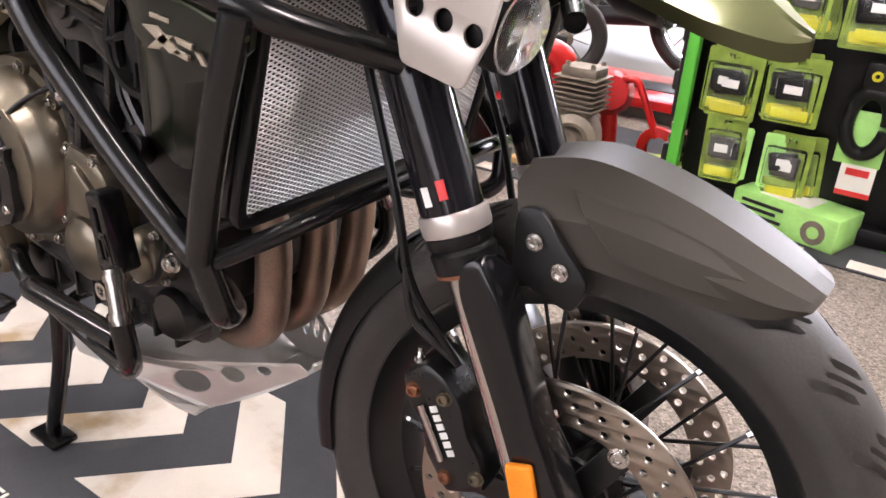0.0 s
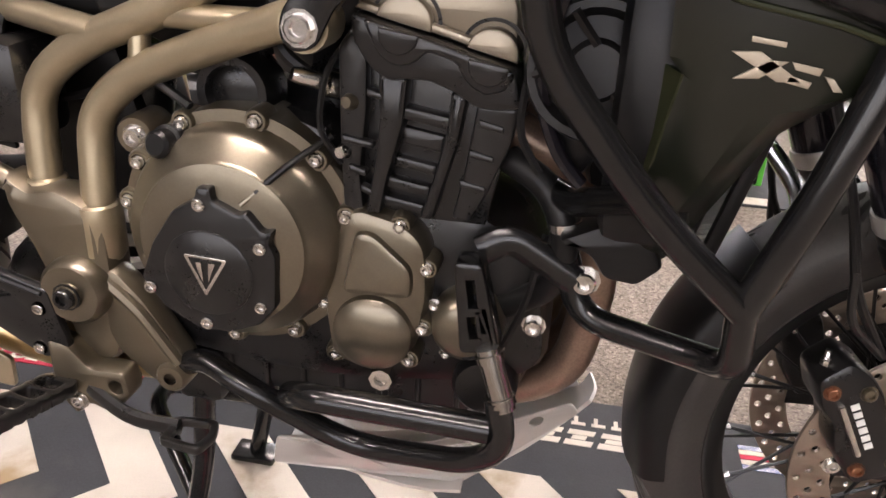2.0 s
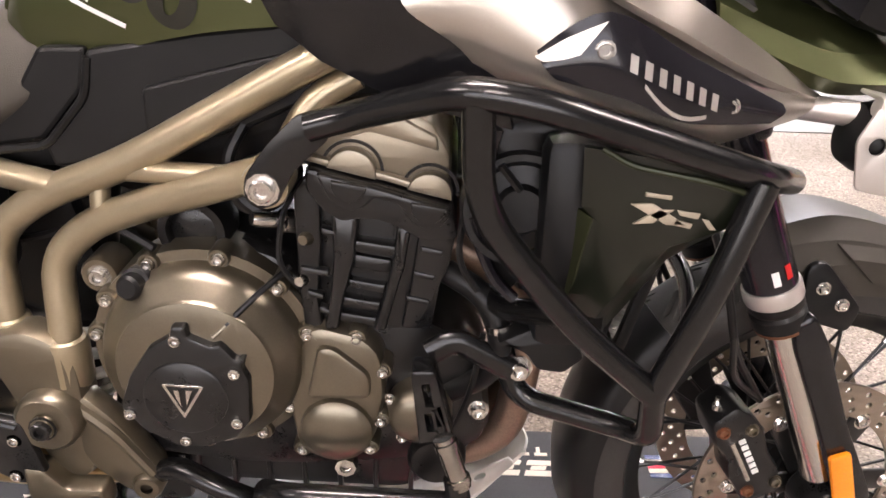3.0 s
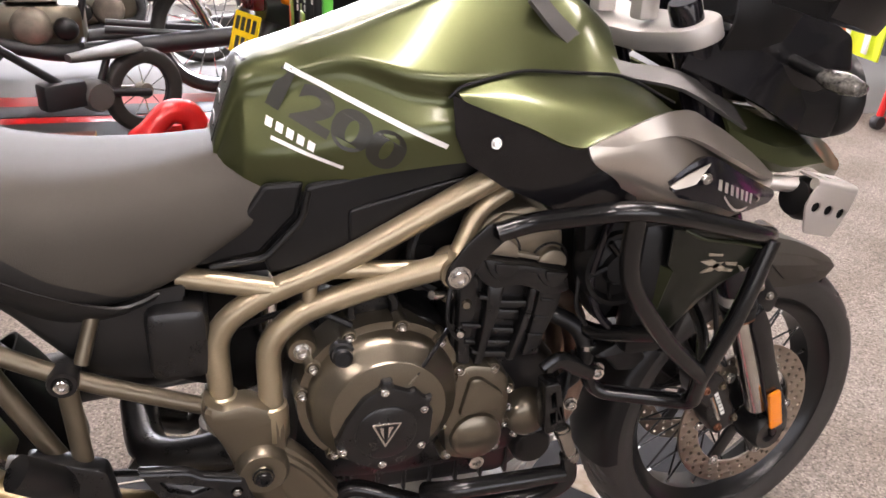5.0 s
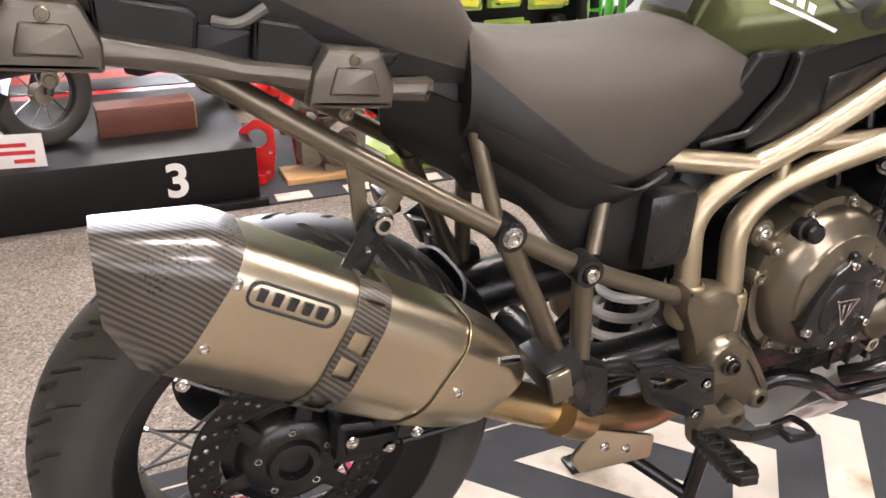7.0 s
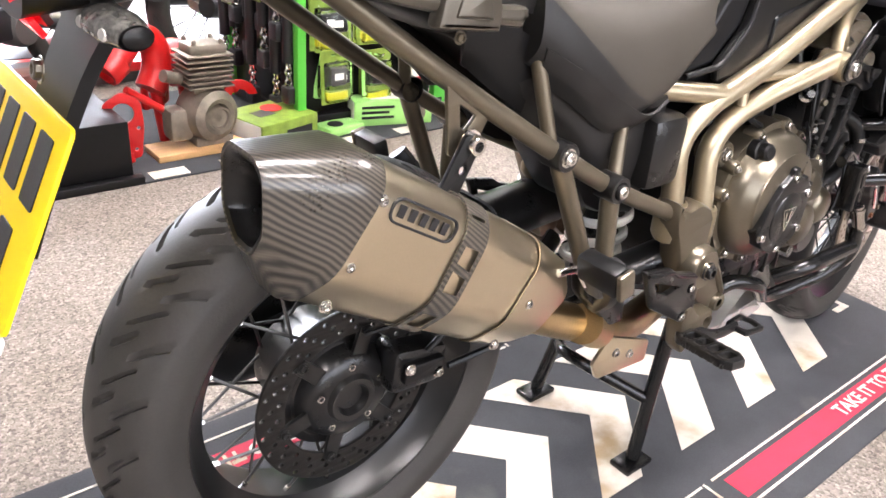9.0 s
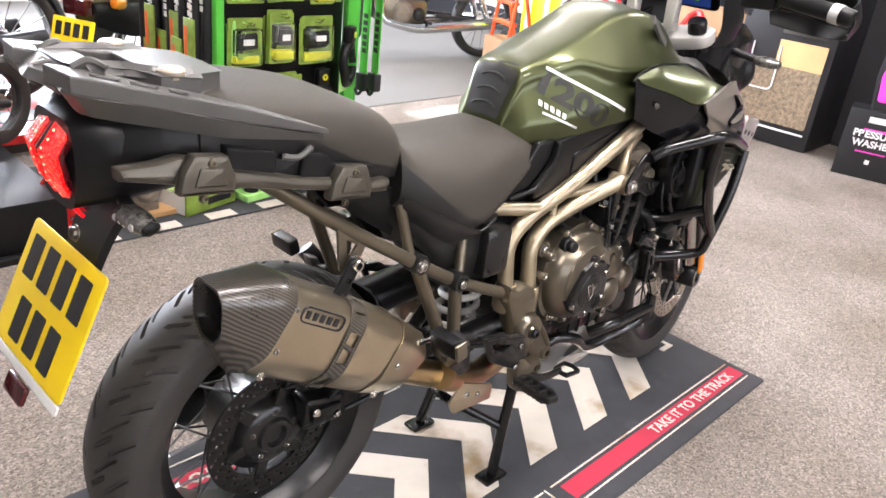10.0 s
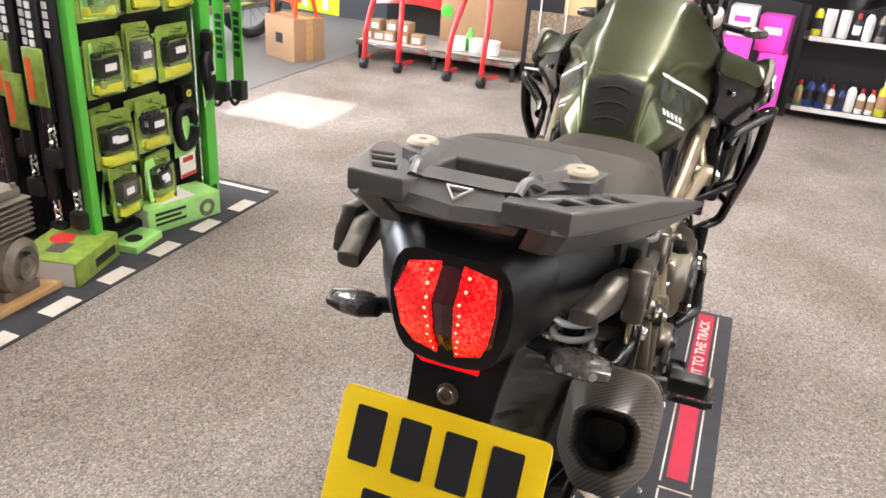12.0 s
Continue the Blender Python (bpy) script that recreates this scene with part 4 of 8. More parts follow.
    for z, x0, x1, w, deep in ((.658, .899, .942, .0055, .163), (.636, .897, .936, .008, .153), (.6125, .892, .930, .005, .156), (.593, .886, .925, .0055, .158), (.5755, .882, .921, .005, .158)):
        part("rib", flat([rounded([(x0, z + w + .003), (x1, z + w - .003), (x1 - .001, z - w - .003), (x0 - .001, z - w + .003)], .003)], .018, .003, SIDE, (0, s * (deep - .009), 0)), ENGINE_BLACK, head)
    for x, z, w in ((.878, .675, .009), (.861, .633, .014), (.861, .607, .008), (.870, .589, .006), (.975, .655, .011), (.968, .628, .011), (.962, .60, .012)):
        part("ledge", flat([rounded([(x - w, z + .005), (x + w, z), (x + w, z - .006), (x - w, z - .002)], .002)], .012, .002, SIDE, (0, s * (.160 if x < .9 else .152), 0)), ENGINE_BLACK, head)
    for x, z in ((.868, .665), (.862, .62)):
        part("coolant_fitting", lathe([(0, .016), (.005, .016), (.007, .012), (.009, 0), (.009, -.02)], 10, along((x - .012, s * .152, z), (-.3, s, .1))), STEEL if z < .63 else ENGINE, head)
    # round clutch cover
    C = Vector((.742, s * .15, .53))
    cover = part("clutch_cover", lathe([(0, .052), (.062, .050), (.079, .0455), (.0815, .040), (.097, .031), (.104, .014), (.106, .004), (.117, .003), (.118, -.012), (.118, -.05)], 56, along(C, (0, s, 0))), ENGINE, eng, "round bronze-grey engine cover with bright bolts")
    for a in (115, 78, 45, 5, -25, -62, -95, -128, 170, 148):
        x, z = C.x + .112 * math.cos(radians(a)), C.z + .112 * math.sin(radians(a))
        part("bolt_lug", lathe([(.006, .006), (.010, .006), (.0115, .002), (.0115, -.02)], 14, along((x, s * .153, z), (0, s, 0))), ENGINE, cover)
        bolt(cover, (x, s * .159, z), (0, s, 0), .0058, .0055)
    inner = [(.726, .580), (.729, .591), (.743, .592), (.744, .580), (.766, .570), (.774, .573), (.788, .556), (.798, .558), (.794, .545), (.80, .533), (.797, .482), (.782, .462), (.75, .449), (.721, .449), (.688, .467), (.667, .496), (.681, .532), (.704, .566)]
    cap = part("cover_plate", flat([rounded(inner, .003)], .03, .004, SIDE, (0, s * .195, 0)), ENGINE_BLACK, cover, "matt black engine cover plate")
    part("round_boss", lathe([(0, .003), (.040, .003), (.042, .0015), (.043, -.004)], 40, along((.735, s * .2095, .51), (0, s, 0))), ENGINE_BLACK, cap)
    tri_ = [(.714, .529), (.756, .527), (.733, .488)]
    bm = flat([rounded(tri_, .003), rounded([(.7185, .5265), (.7515, .525), (.7333, .4945)], .002)], .002, .0003, SIDE, (0, s * .2135, 0))
    flat([[(.7255, .522), (.7305, .522), (.7315, .502), (.7275, .512)]], .002, 0, SIDE, (0, s * .2135, 0), bm)
    flat([[(.7375, .522), (.744, .522), (.739, .51), (.7365, .502)]], .002, 0, SIDE, (0, s * .2135, 0), bm)
    part("badge", bm, STEEL, cap, "bright triangular badge")
    for x, z in ((.732, .576), (.786, .541), (.784, .482), (.73, .458), (.677, .489)):
        bolt(cap, (x, s * .208, z), (0, s, 0), .0062, .006)
    part("oil_filler", lathe([(0, .018), (.012, .018), (.016, .014), (.017, 0), (.021, -.002), (.022, -.02)], 20, along((.684, s * .172, .615), (-.15, s, .2)) @ Matrix.Scale(.8, 4)), BLACK, cover, "black oil filler cap")
    # generator cover
    gc = [(.846, .563), (.862, .572), (.905, .562), (.926, .542), (.93, .49), (.922, .445), (.908, .41), (.868, .398), (.834, .412), (.827, .467), (.832, .51)]
    gen = part("generator_cover", flat([rounded(gc, .016)], .05, .012, SIDE, (0, s * .145, 0)), ENGINE, eng, "bronze-grey generator cover")
    part("raised_panel", flat([rounded([(.862, .552), (.878, .552), (.915, .52), (.915, .49), (.848, .488)], .01)], .02, .006, SIDE, (0, s * .168, 0)), ENGINE, gen)
    part("round_dome", lathe([(0, .03), (.03, .028), (.038, .022), (.042, .0)], 32, along((.878, s * .155, .448), (0, s, 0))), ENGINE, gen)
    for x, z in ((.85, .56), (.9, .557), (.926, .518), (.834, .515), (.828, .47), (.838, .414), (.912, .418), (.924, .455)):
        part("bolt_lug", lathe([(.006, .006), (.0095, .006), (.011, .002), (.011, -.02)], 14, along((x, s * .158, z), (0, s, 0))), ENGINE, gen)
        bolt(gen, (x, s * .164, z), (0, s, 0), .0058, .0055)
    small = part("pump_cover", lathe([(0, .022), (.024, .02), (.032, .014), (.036, 0), (.036, -.03)], 28, along((.965, s * .15, .458), (0, s, 0))), ENGINE, eng)
    for a in (60, 150, 240, 330):
        bolt(small, (.965 + .037 * math.cos(radians(a)), s * .155, .458 + .037 * math.sin(radians(a))), (0, s, 0), .005, .005)
    part("drain_plug", lathe([(0, .01), (.006, .01), (.007, .014), (.012, .014), (.013, 0)], 8, along((.885, s * .155, .392), (0, s, 0))), STEEL, eng)
    part("breather_cover", lathe([(0, .004), (.018, .003), (.024, .0), (.026, .012), (.034, .012), (.038, 0), (.038, -.03)], 28, along((.732, s * .12, .655), (0, s, 0))), ENGINE_BLACK, eng)
    part("cable", sweep([(.778, s * .196, .587), (.805, s * .182, .612), (.835, s * .155, .632)], .0032, 8, .02), BLACK, eng)
    part("cable_end", sweep([(.766, s * .201, .576), (.786, s * .193, .594)], .0026, 8, 0), ENGINE, eng)
    part("sump", flat([rounded([(.68, .37), (.72, .33), (1.0, .33), (1.03, .40), (.95, .42)], .02)], .02, .006, SIDE, (0, s * .1, 0)), ENGINE_BLACK, eng)

pan = part("oil_pan", flat([rounded([(.635, .40), (.66, .345), (.72, .318), (.95, .312), (1.02, .36), (1.03, .41), (.95, .43), (.70, .43)], .02)], .235, .02, SIDE), ENGINE_BLACK, eng, "black cast oil pan")
for k in range(7):
    part("pan_rib", box(.70 + k * .042, -.122, .318, .706 + k * .042, .122, .40, .002), ENGINE_BLACK, pan)
for s in (-1, 1):
    part("oil_filter", lathe([(0, .03), (.028, .03), (.033, .024), (.034, 0), (.034, -.04)], 24, along((.985, s * .118, .385), (0, s, 0))), ENGINE_BLACK, pan)
    for x, z in ((.69, .41), (.76, .395), (.83, .385), (.95, .385)):
        bolt(pan, (x, s * .119, z), (0, s, 0), .005, .005)

# added filler block that keeps the gap between head and tank black
gap_block = part("tank_gap_filler", flat([rounded([(.60, .70), (.70, .665), (.86, .72), (.97, .78), (.99, .86), (.86, .862), (.66, .84), (.60, .79)], .02)], .20, .02, SIDE), BLACK, bike, "black filler block added under the tank")
for s in (-1, 1):
    part("throttle_body", lathe([(0, .03), (.02, .03), (.026, .02), (.03, 0), (.03, -.04)], 20, along((.80, s * .105, .70), (-.2, s, -.1))), ENGINE_BLACK, gap_block)

# hoses, wires and fittings round the engine
for s in (-1, 1):
    part("fuel_fitting", lathe([(0, .05), (.006, .05), (.008, .044), (.008, .02), (.013, .018), (.013, -.02)], 12, along((.842, s * .135, .672), (-.7, s * .5, .25))), STEEL, eng, "bright fuel fitting")
    part("fuel_hose", sweep([(.812, s * .15, .685), (.79, s * .15, .70), (.775, s * .14, .735), (.80, s * .12, .78)], .0065, 8, .02), BLACK, eng)
    part("coolant_hose", sweep([(.99, s * .13, .62), (1.03, s * .15, .605), (1.05, s * .16, .56), (1.04, s * .14, .50), (.99, s * .13, .47)], .013, 12, .03), BLACK, eng)
    part("hose_clip", lathe([(.0135, -.004), (.0155, -.004), (.0155, .004), (.0135, .004)], 16, along((1.046, s * .158, .575), (.2, 0, -1))), STEEL, eng)
    part("wire", sweep([(.845, s * .16, .61), (.825, s * .165, .64), (.83, s * .155, .69), (.85, s * .14, .72)], .003, 6, .02), BLACK, eng)
    part("wire", sweep([(.70, s * .15, .645), (.66, s * .14, .665), (.62, s * .12, .66), (.56, s * .1, .63), (.50, s * .09, .62)], .0045, 6, .03), BLACK, eng)
    part("wire", sweep([(.965, s * .165, .43), (1.0, s * .17, .445), (1.02, s * .165, .50), (1.03, s * .15, .56)], .0035, 6, .02), BLACK, eng)
    part("wire", sweep([(1.02, s * .19, .63), (1.0, s * .19, .66), (1.005, s * .18, .72), (1.03, s * .17, .77)], .0035, 6, .02), BLACK, eng)
    part("brake_line", sweep([(.50, s * .16, .43), (.44, s * .15, .45), (.36, s * .12, .44), (.25, s * .11, .40), (.16, s * .1, .39)], .0045, 8, .04), BLACK, bike)
    part("linkage", sweep([(.40, s * .05, .40), (.47, s * .06, .36), (.54, s * .08, .40)], .014, 10, .02, flat=1.5), ENGINE_BLACK, bike)

# tank and body
def tank_section(x, top, w, crease, rw, rz, step, sw, sz, bw, bz):
    """Flat top to a crease, upper facet to a ridge, an undercut step, the flat flank out to the lower edge."""
    corners = [(0, top, 0), (w, crease, 0), (rw, rz, 0), (rw - step, rz - .018 - step * .6, 0), (sw, sz, 0), (bw, bz, 0)]
    return (x, [(p.x, p.y) for p in fillet(corners, .012, 4)])
TANK = [tank_section(.545, .872, .045, .868, .052, .862, .001, .062, .840, .055, .82),
        tank_section(.572, .952, .052, .946, .062, .930, .001, .088, .860, .08, .815),
        tank_section(.590, .974, .056, .967, .068, .950, .001, .098, .866, .09, .815),
        tank_section(.640, .991, .060, .983, .080, .962, .001, .114, .872, .105, .818),
        tank_section(.705, 1.014, .062, 1.006, .104, .982, .003, .133, .887, .126, .839),
        tank_section(.780, 1.041, .066, 1.034, .142, .968, .012, .150, .903, .146, .856),
        tank_section(.860, 1.071, .074, 1.064, .154, .964, .014, .160, .915, .155, .865),
        tank_section(.930, 1.078, .085, 1.068, .160, .964, .010, .166, .920, .162, .870),
        tank_section(1.00, 1.064, .088, 1.050, .156, .962, .008, .160, .920, .156, .875),
        tank_section(1.05, 1.030, .085, 1.015, .150, .952, .010, .150, .915, .145, .880)]
tank_bm = loft(TANK, 6, 1)
bmesh.ops.recalc_face_normals(tank_bm, faces=tank_bm.faces)
tank_tree = BVHTree.FromBMesh(tank_bm)
tank = part("fuel_tank", tank_bm, GREEN_TANK, bike, "metallic khaki green fuel tank", 60)
for s in (-1, 1):
    # digits read nose-forward on this side
    ang = radians(-28)
    put = Matrix.Translation((.684, s * .3, .909)) @ Matrix.Rotation(-ang, 4, "Y") @ Matrix.Diagonal((1.42, 1, 1, 1)) @ (SIDE if s < 0 else Matrix.Rotation(math.pi, 4, "Z") @ SIDE)
    link("number_print", on_surface(letters("1200", .062, 0, put, 1.0, .0028), tank_tree, (0, -s, 0), .0012), DIGIT, tank, "large black 1200 digits", 0)
    for (x0, z0), (x1, z1), w in (((.634, .968), (.817, .885), .0065), ((.612, .888), (.694, .855), .0045)):
        if w:
            n = 14
            q = []
            d = Vector((x1 - x0, 0, z1 - z0))
            up = Vector((-d.z, 0, d.x)).normalized() * w / 2
            rows_ = [[Vector((x0, s * .3, z0)) + d * (i / n) + up, Vector((x0, s * .3, z0)) + d * (i / n) - up] for i in range(n + 1)]
            bmx, _ = grid(rows_)
            me = bpy.data.meshes.new("stripe")
            bmx.to_mesh(me)
            bmx.free()
            link("stripe", on_surface(me, tank_tree, (0, -s, 0), .0012), PRINT_WHITE, tank, "", 0)
    bmx = bmesh.new()
    for k in range(5):
        flat([[(.606 + k * .0115, .902 - k * .006), (.6135 + k * .0115, .898 - k * .006), (.6165 + k * .0115, .908 - k * .006), (.609 + k * .0115, .912 - k * .006)]], .0, 0, SIDE, (0, s * .3, 0), bmx)
    me = bpy.data.meshes.new("print")
    bmx.to_mesh(me)
    bmx.free()
    link("print", on_surface(me, tank_tree, (0, -s, 0), .0016), PRINT_WHITE, tank, "", 0)
rows = []
for k in range(11):
    z = .868 + k * .0102
    half_w = .040 + .012 * min(k / 7, 1)
    rows.append([tank_tree.ray_cast(Vector((.35, half_w * j / 6, z)), Vector((1, 0, 0)))[0] or Vector((.575, half_w * j / 6, z)) for j in range(-6, 7)])
for s in range(2):
    for k in range(2):
        rows[-1 - k][0 if s else -1].z -= .004 * (2 - k)
part("tank_pad", patch([[p - Vector((.0015, 0, 0)) for p in r] for r in rows], 1, 1, .004, (-1, 0, .2)), PAD, tank, "dark rubber tank pad")
for k in range(3):
    z = .885 + k * .027
    p = [tank_tree.ray_cast(Vector((.35, .03 * (j / 4), z + .008 * (1 - (j / 4) ** 2))), Vector((1, 0, 0)))[0] for j in range(-4, 5)]
    if all(p):
        part("pad_ridge", sweep([q - Vector((.0015, 0, 0)) for q in p], .0022, 6, 0), PAD, tank)

for s in (-1, 1):
    Y = lambda pts: [(x, s * y, z) for x, y, z in pts]
    part("shoulder_panel", patch([Y([(.82, .160, .956), (.90, .160, .974), (1.04, .155, .964), (1.10, .185, .93)]),
                                  Y([(.823, .168, .953), (.91, .198, .950), (1.02, .222, .944), (1.08, .232, .932)]),
                                  Y([(.828, .174, .946), (.89, .215, .927), (.954, .250, .909), (1.05, .258, .945)])], 5, 4, .005, (0, s, .4)), GREEN_TANK, bike, "khaki green tank shoulder panel")
    part("shoulder_cover", patch([Y([(.816, .165, .951), (.885, .211, .926), (.954, .249, .907), (1.02, .25, .862)]),
                                  Y([(.820, .172, .905), (.885, .207, .885), (.95, .238, .868), (1.03, .250, .835)]),
                                  Y([(.838, .168, .868), (.880, .190, .842), (.95, .214, .815), (1.04, .232, .80)])], 1, 1, .005, (0, s, .2)), GLOSS_GUARD, bike, "satin black panel below the tank shoulder", 14)
    part("shoulder_trim", sweep(Y([(.812, .164, .948), (.826, .163, .961), (.90, .163, .979), (1.04, .158, .969), (1.11, .17, .935)]), .0022, 8, .02), BLACK, bike)
    part("cockpit_trim", patch([Y([(.93, .112, 1.068), (.985, .118, 1.018), (1.05, .124, .980), (1.14, .126, .965), (1.235, .128, .915)]), Y([(.92, .124, 1.052), (.972, .130, 1.002), (1.045, .138, .965), (1.14, .146, .945), (1.25, .146, .888)])], 4, 2, .006, (0, s, .5)), CHARCOAL, bike, "charcoal trim beside the yoke", 20)
    sil = part("silver_cowl", patch([Y([(.948, .262, .914), (1.05, .262, .952), (1.14, .212, .917), (1.24, .168, .862), (1.335, .122, .808)]),
                                     Y([(.957, .266, .895), (1.05, .272, .9), (1.13, .264, .866), (1.225, .228, .83), (1.336, .124, .802)]),
                                     Y([(.995, .256, .868), (1.06, .272, .852), (1.13, .264, .83), (1.21, .23, .806), (1.332, .122, .795)]),
                                     Y([(1.02, .235, .835), (1.06, .24, .82), (1.13, .225, .795), (1.2, .19, .775), (1.31, .115, .782)])], 5, 5, .006, (0, s, .2)), COWL, bike, "satin silver side cowl")
    part("cowl_rim", patch([Y([(.950, .266, .917), (1.05, .267, .955), (1.14, .218, .921), (1.24, .174, .866), (1.325, .128, .813)]),
                            Y([(.985, .270, .915), (1.055, .277, .928), (1.14, .262, .893), (1.235, .216, .846), (1.328, .132, .808)])], 5, 2, .006, (0, s, .4)), COWL, sil, smooth=20)
    part("emblem_corner", patch([Y([(1.048, .284, .869), (1.07, .285, .883), (1.098, .284, .895)]), Y([(1.054, .286, .866), (1.068, .287, .868), (1.080, .288, .872)])], 2, 2, .003, (0, s, .2)), COWL, sil)
    emb = part("emblem_panel", patch([Y([(1.05, .274, .872), (1.10, .2745, .900), (1.17, .252, .866), (1.262, .208, .822)]),
                                      Y([(1.055, .281, .862), (1.11, .281, .866), (1.17, .263, .841), (1.264, .211, .815)]),
                                      Y([(1.065, .279, .852), (1.12, .278, .838), (1.17, .262, .818), (1.25, .219, .808)])], 5, 5, .01, (0, s, .2)), GLOSS, sil, "gloss black emblem panel with pale lettering shapes")
    emb_tree = BVHTree.FromObject(emb, bpy.context.evaluated_depsgraph_get())
    bm = bmesh.new()
    for k in range(7):
        x = 1.117 + k * .0118
        z = .866 - k * .0054
        flat([[(x, z - .006), (x + .0062, z - .0088), (x + .0062, z + .0038), (x, z + .0066)]], 0, 0, SIDE, (0, s * .3, 0), bm)
    bow = [Vector((1.13 + .055 * t, s * .3, .849 - .027 * t - .010 * math.sin(math.pi * t))) for t in (0, .15, .3, .45, .6, .75, .9, 1)]
    grid([[p + Vector((0, 0, .0018)) for p in bow], [p - Vector((0, 0, .0018)) for p in bow]], bm)
    me = bpy.data.meshes.new("print")
    bm.to_mesh(me)
    bm.free()
    link("print", on_surface(me, emb_tree, (0, -s, 0), .0012), SILVER, emb, "", 0)
    bolt(emb, (1.098, s * .281, .874), (0, s, 0), .006, .003)
    bolt(emb, (1.208, s * .24, .826), (0, s, 0), .006, .003)
    bolt(bike, (.862, s * .199, .902), (0, s, .2), .005, .005)
    sh = patch([Y([(1.098, .240, .790), (1.16, .252, .785), (1.255, .246, .768)]),
                Y([(1.101, .236, .738), (1.16, .251, .735), (1.248, .244, .742)]),
                Y([(1.112, .234, .726), (1.16, .246, .705), (1.222, .240, .722)]),
                Y([(1.100, .226, .650), (1.14, .234, .655), (1.186, .224, .690)]),
                Y([(1.092, .205, .611), (1.12, .210, .600), (1.150, .200, .612)]),
                Y([(1.105, .178, .565), (1.115, .180, .560), (1.130, .176, .562)])], 4, 1, .006, (0, s, 0))
    sh = part("radiator_shroud", sh, DARK_GREEN, bike, "dark green radiator side panel", 16)
    # fold and top edge carry a painted highlight in lighter green
    part("shroud_edge", patch([Y([(1.097, .214, .731), (1.111, .2355, .7265)]), Y([(1.094, .208, .672), (1.1055, .231, .690)]), Y([(1.083, .196, .623), (1.0995, .2255, .648)]), Y([(1.072, .182, .610), (1.0925, .205, .611)])], 2, 3, .004, (-.5, s, 0)), LIT_EDGE_GREEN, sh, "folded edge in a lighter green, as catching light")
    part("shroud_edge_highlight", sweep(Y([(1.112, .243, .790), (1.135, .251, .779), (1.20, .254, .768), (1.252, .249, .752)]), .0026, 8, .01), LIT_EDGE_GREEN, sh)
    bm = bmesh.new()
    for q in ([(1.135, .742), (1.16, .744), (1.2, .713), (1.178, .712)], [(1.14, .712), (1.162, .714), (1.185, .735), (1.168, .735)], [(1.188, .735), (1.215, .73), (1.213, .722), (1.192, .727)], [(1.188, .72), (1.208, .714), (1.206, .707), (1.186, .712)], [(1.218, .722), (1.226, .72), (1.236, .706), (1.228, .706)], [(1.15, .76), (1.18, .756), (1.18, .75), (1.15, .754)]):
        flat([[(1.174 + (x - 1.185) * .72, .743 + (z - .735) * .58) for x, z in q]], .003, .0004, SIDE, (0, s * .251, 0), bm)
    part("badge", bm, KNOB, sh, "dull silver badge shapes")
    part("radiator_tank", box(1.07, s * .19 - .03, .585, 1.14, s * .19 + .015, .79, .015), BLACK, bike)
    part("inner_duct", flat([rounded([(1.0, .79), (1.10, .80), (1.094, .73), (1.08, .67), (1.05, .62), (1.03, .64), (1.008, .69)], .015)], .04, .01, SIDE, (0, s * .165, 0)), BLACK, bike)
    part("duct_lip", sweep(Y([(1.03, .195, .79), (1.012, .195, .70), (1.033, .195, .648), (1.054, .195, .626)]), .006, 8, .03), GLOSS, bike)
    fan = part("fan_housing", lathe([(.0, .012), (.02, .012), (.024, .004), (.04, .002), (.046, .012), (.052, .012), (.055, 0), (.055, -.02)], 28, along((1.055, s * .188, .715), (0, s, .1))), BLACK, bike, "round black fan housing")
    for k in range(5):
        a = 2 * math.pi * k / 5 + .4
        part("fan_arm", sweep([(1.055 + .02 * math.cos(a), s * .196, .715 + .02 * math.sin(a)), (1.055 + .048 * math.cos(a + .35), s * .198, .715 + .048 * math.sin(a + .35))], .004, 6, 0), BLACK, fan)
    part("lower_bracket", flat([rounded([(1.04, .572), (1.08, .592), (1.115, .585), (1.130, .557), (1.11, .538), (1.083, .541), (1.07, .56)], .006)], .05, .006, SIDE, (0, s * .165, 0)), BLACK, bike)
    # black side panel between tank and frame
    def swell(bm, near, far):
        for v in bm.verts:
            v.co.y += s * (near + (far - near) * min(1, max(0, (v.co.x - .48) / .45)))
        return bm
    panel_ = part("side_panel", swell(flat([rounded([(.650, .832), (.682, .838), (.76, .853), (.83, .862), (.89, .884), (.935, .862), (.90, .812), (.80, .765), (.70, .730), (.60, .715), (.594, .738), (.641, .788)], .006)], .014, .005, SIDE), .106, .132), BLACK, bike, "matt black side panel under the tank", 20)
    part("panel_step", swell(flat([rounded([(.600, .832), (.648, .834), (.638, .792), (.590, .740), (.519, .728), (.475, .728), (.50, .748), (.56, .775)], .006)], .014, .005, SIDE), .098, .124), BLACK, panel_, smooth=20)
    part("panel_fold", sweep(Y([(.652, .122, .826), (.644, .1225, .789), (.597, .1195, .738), (.53, .113, .729)]), .0045, 8, .012), BLACK, panel_)
    part("panel_inset", swell(flat([rounded([(.70, .80), (.80, .828), (.86, .842), (.845, .815), (.78, .782), (.70, .752)], .008)], .010, .004, SIDE), .112, .138), BLACK, panel_, smooth=20)
    part("panel_backing", patch([Y([(.64, .092, .85), (.70, .105, .856), (.82, .115, .88), (.93, .13, .885)]), Y([(.55, .092, .79), (.70, .105, .8), (.82, .113, .84), (.93, .125, .85)]), Y([(.49, .088, .705), (.66, .1, .715), (.78, .108, .745), (.90, .112, .795)])], 3, 2, .006, (0, s, 0)), BLACK, panel_)
    part("battery_box", box(.447, s * .105 - .04, .585, .522, s * .105 + .04, .688, .014), ENGINE_BLACK, bike)
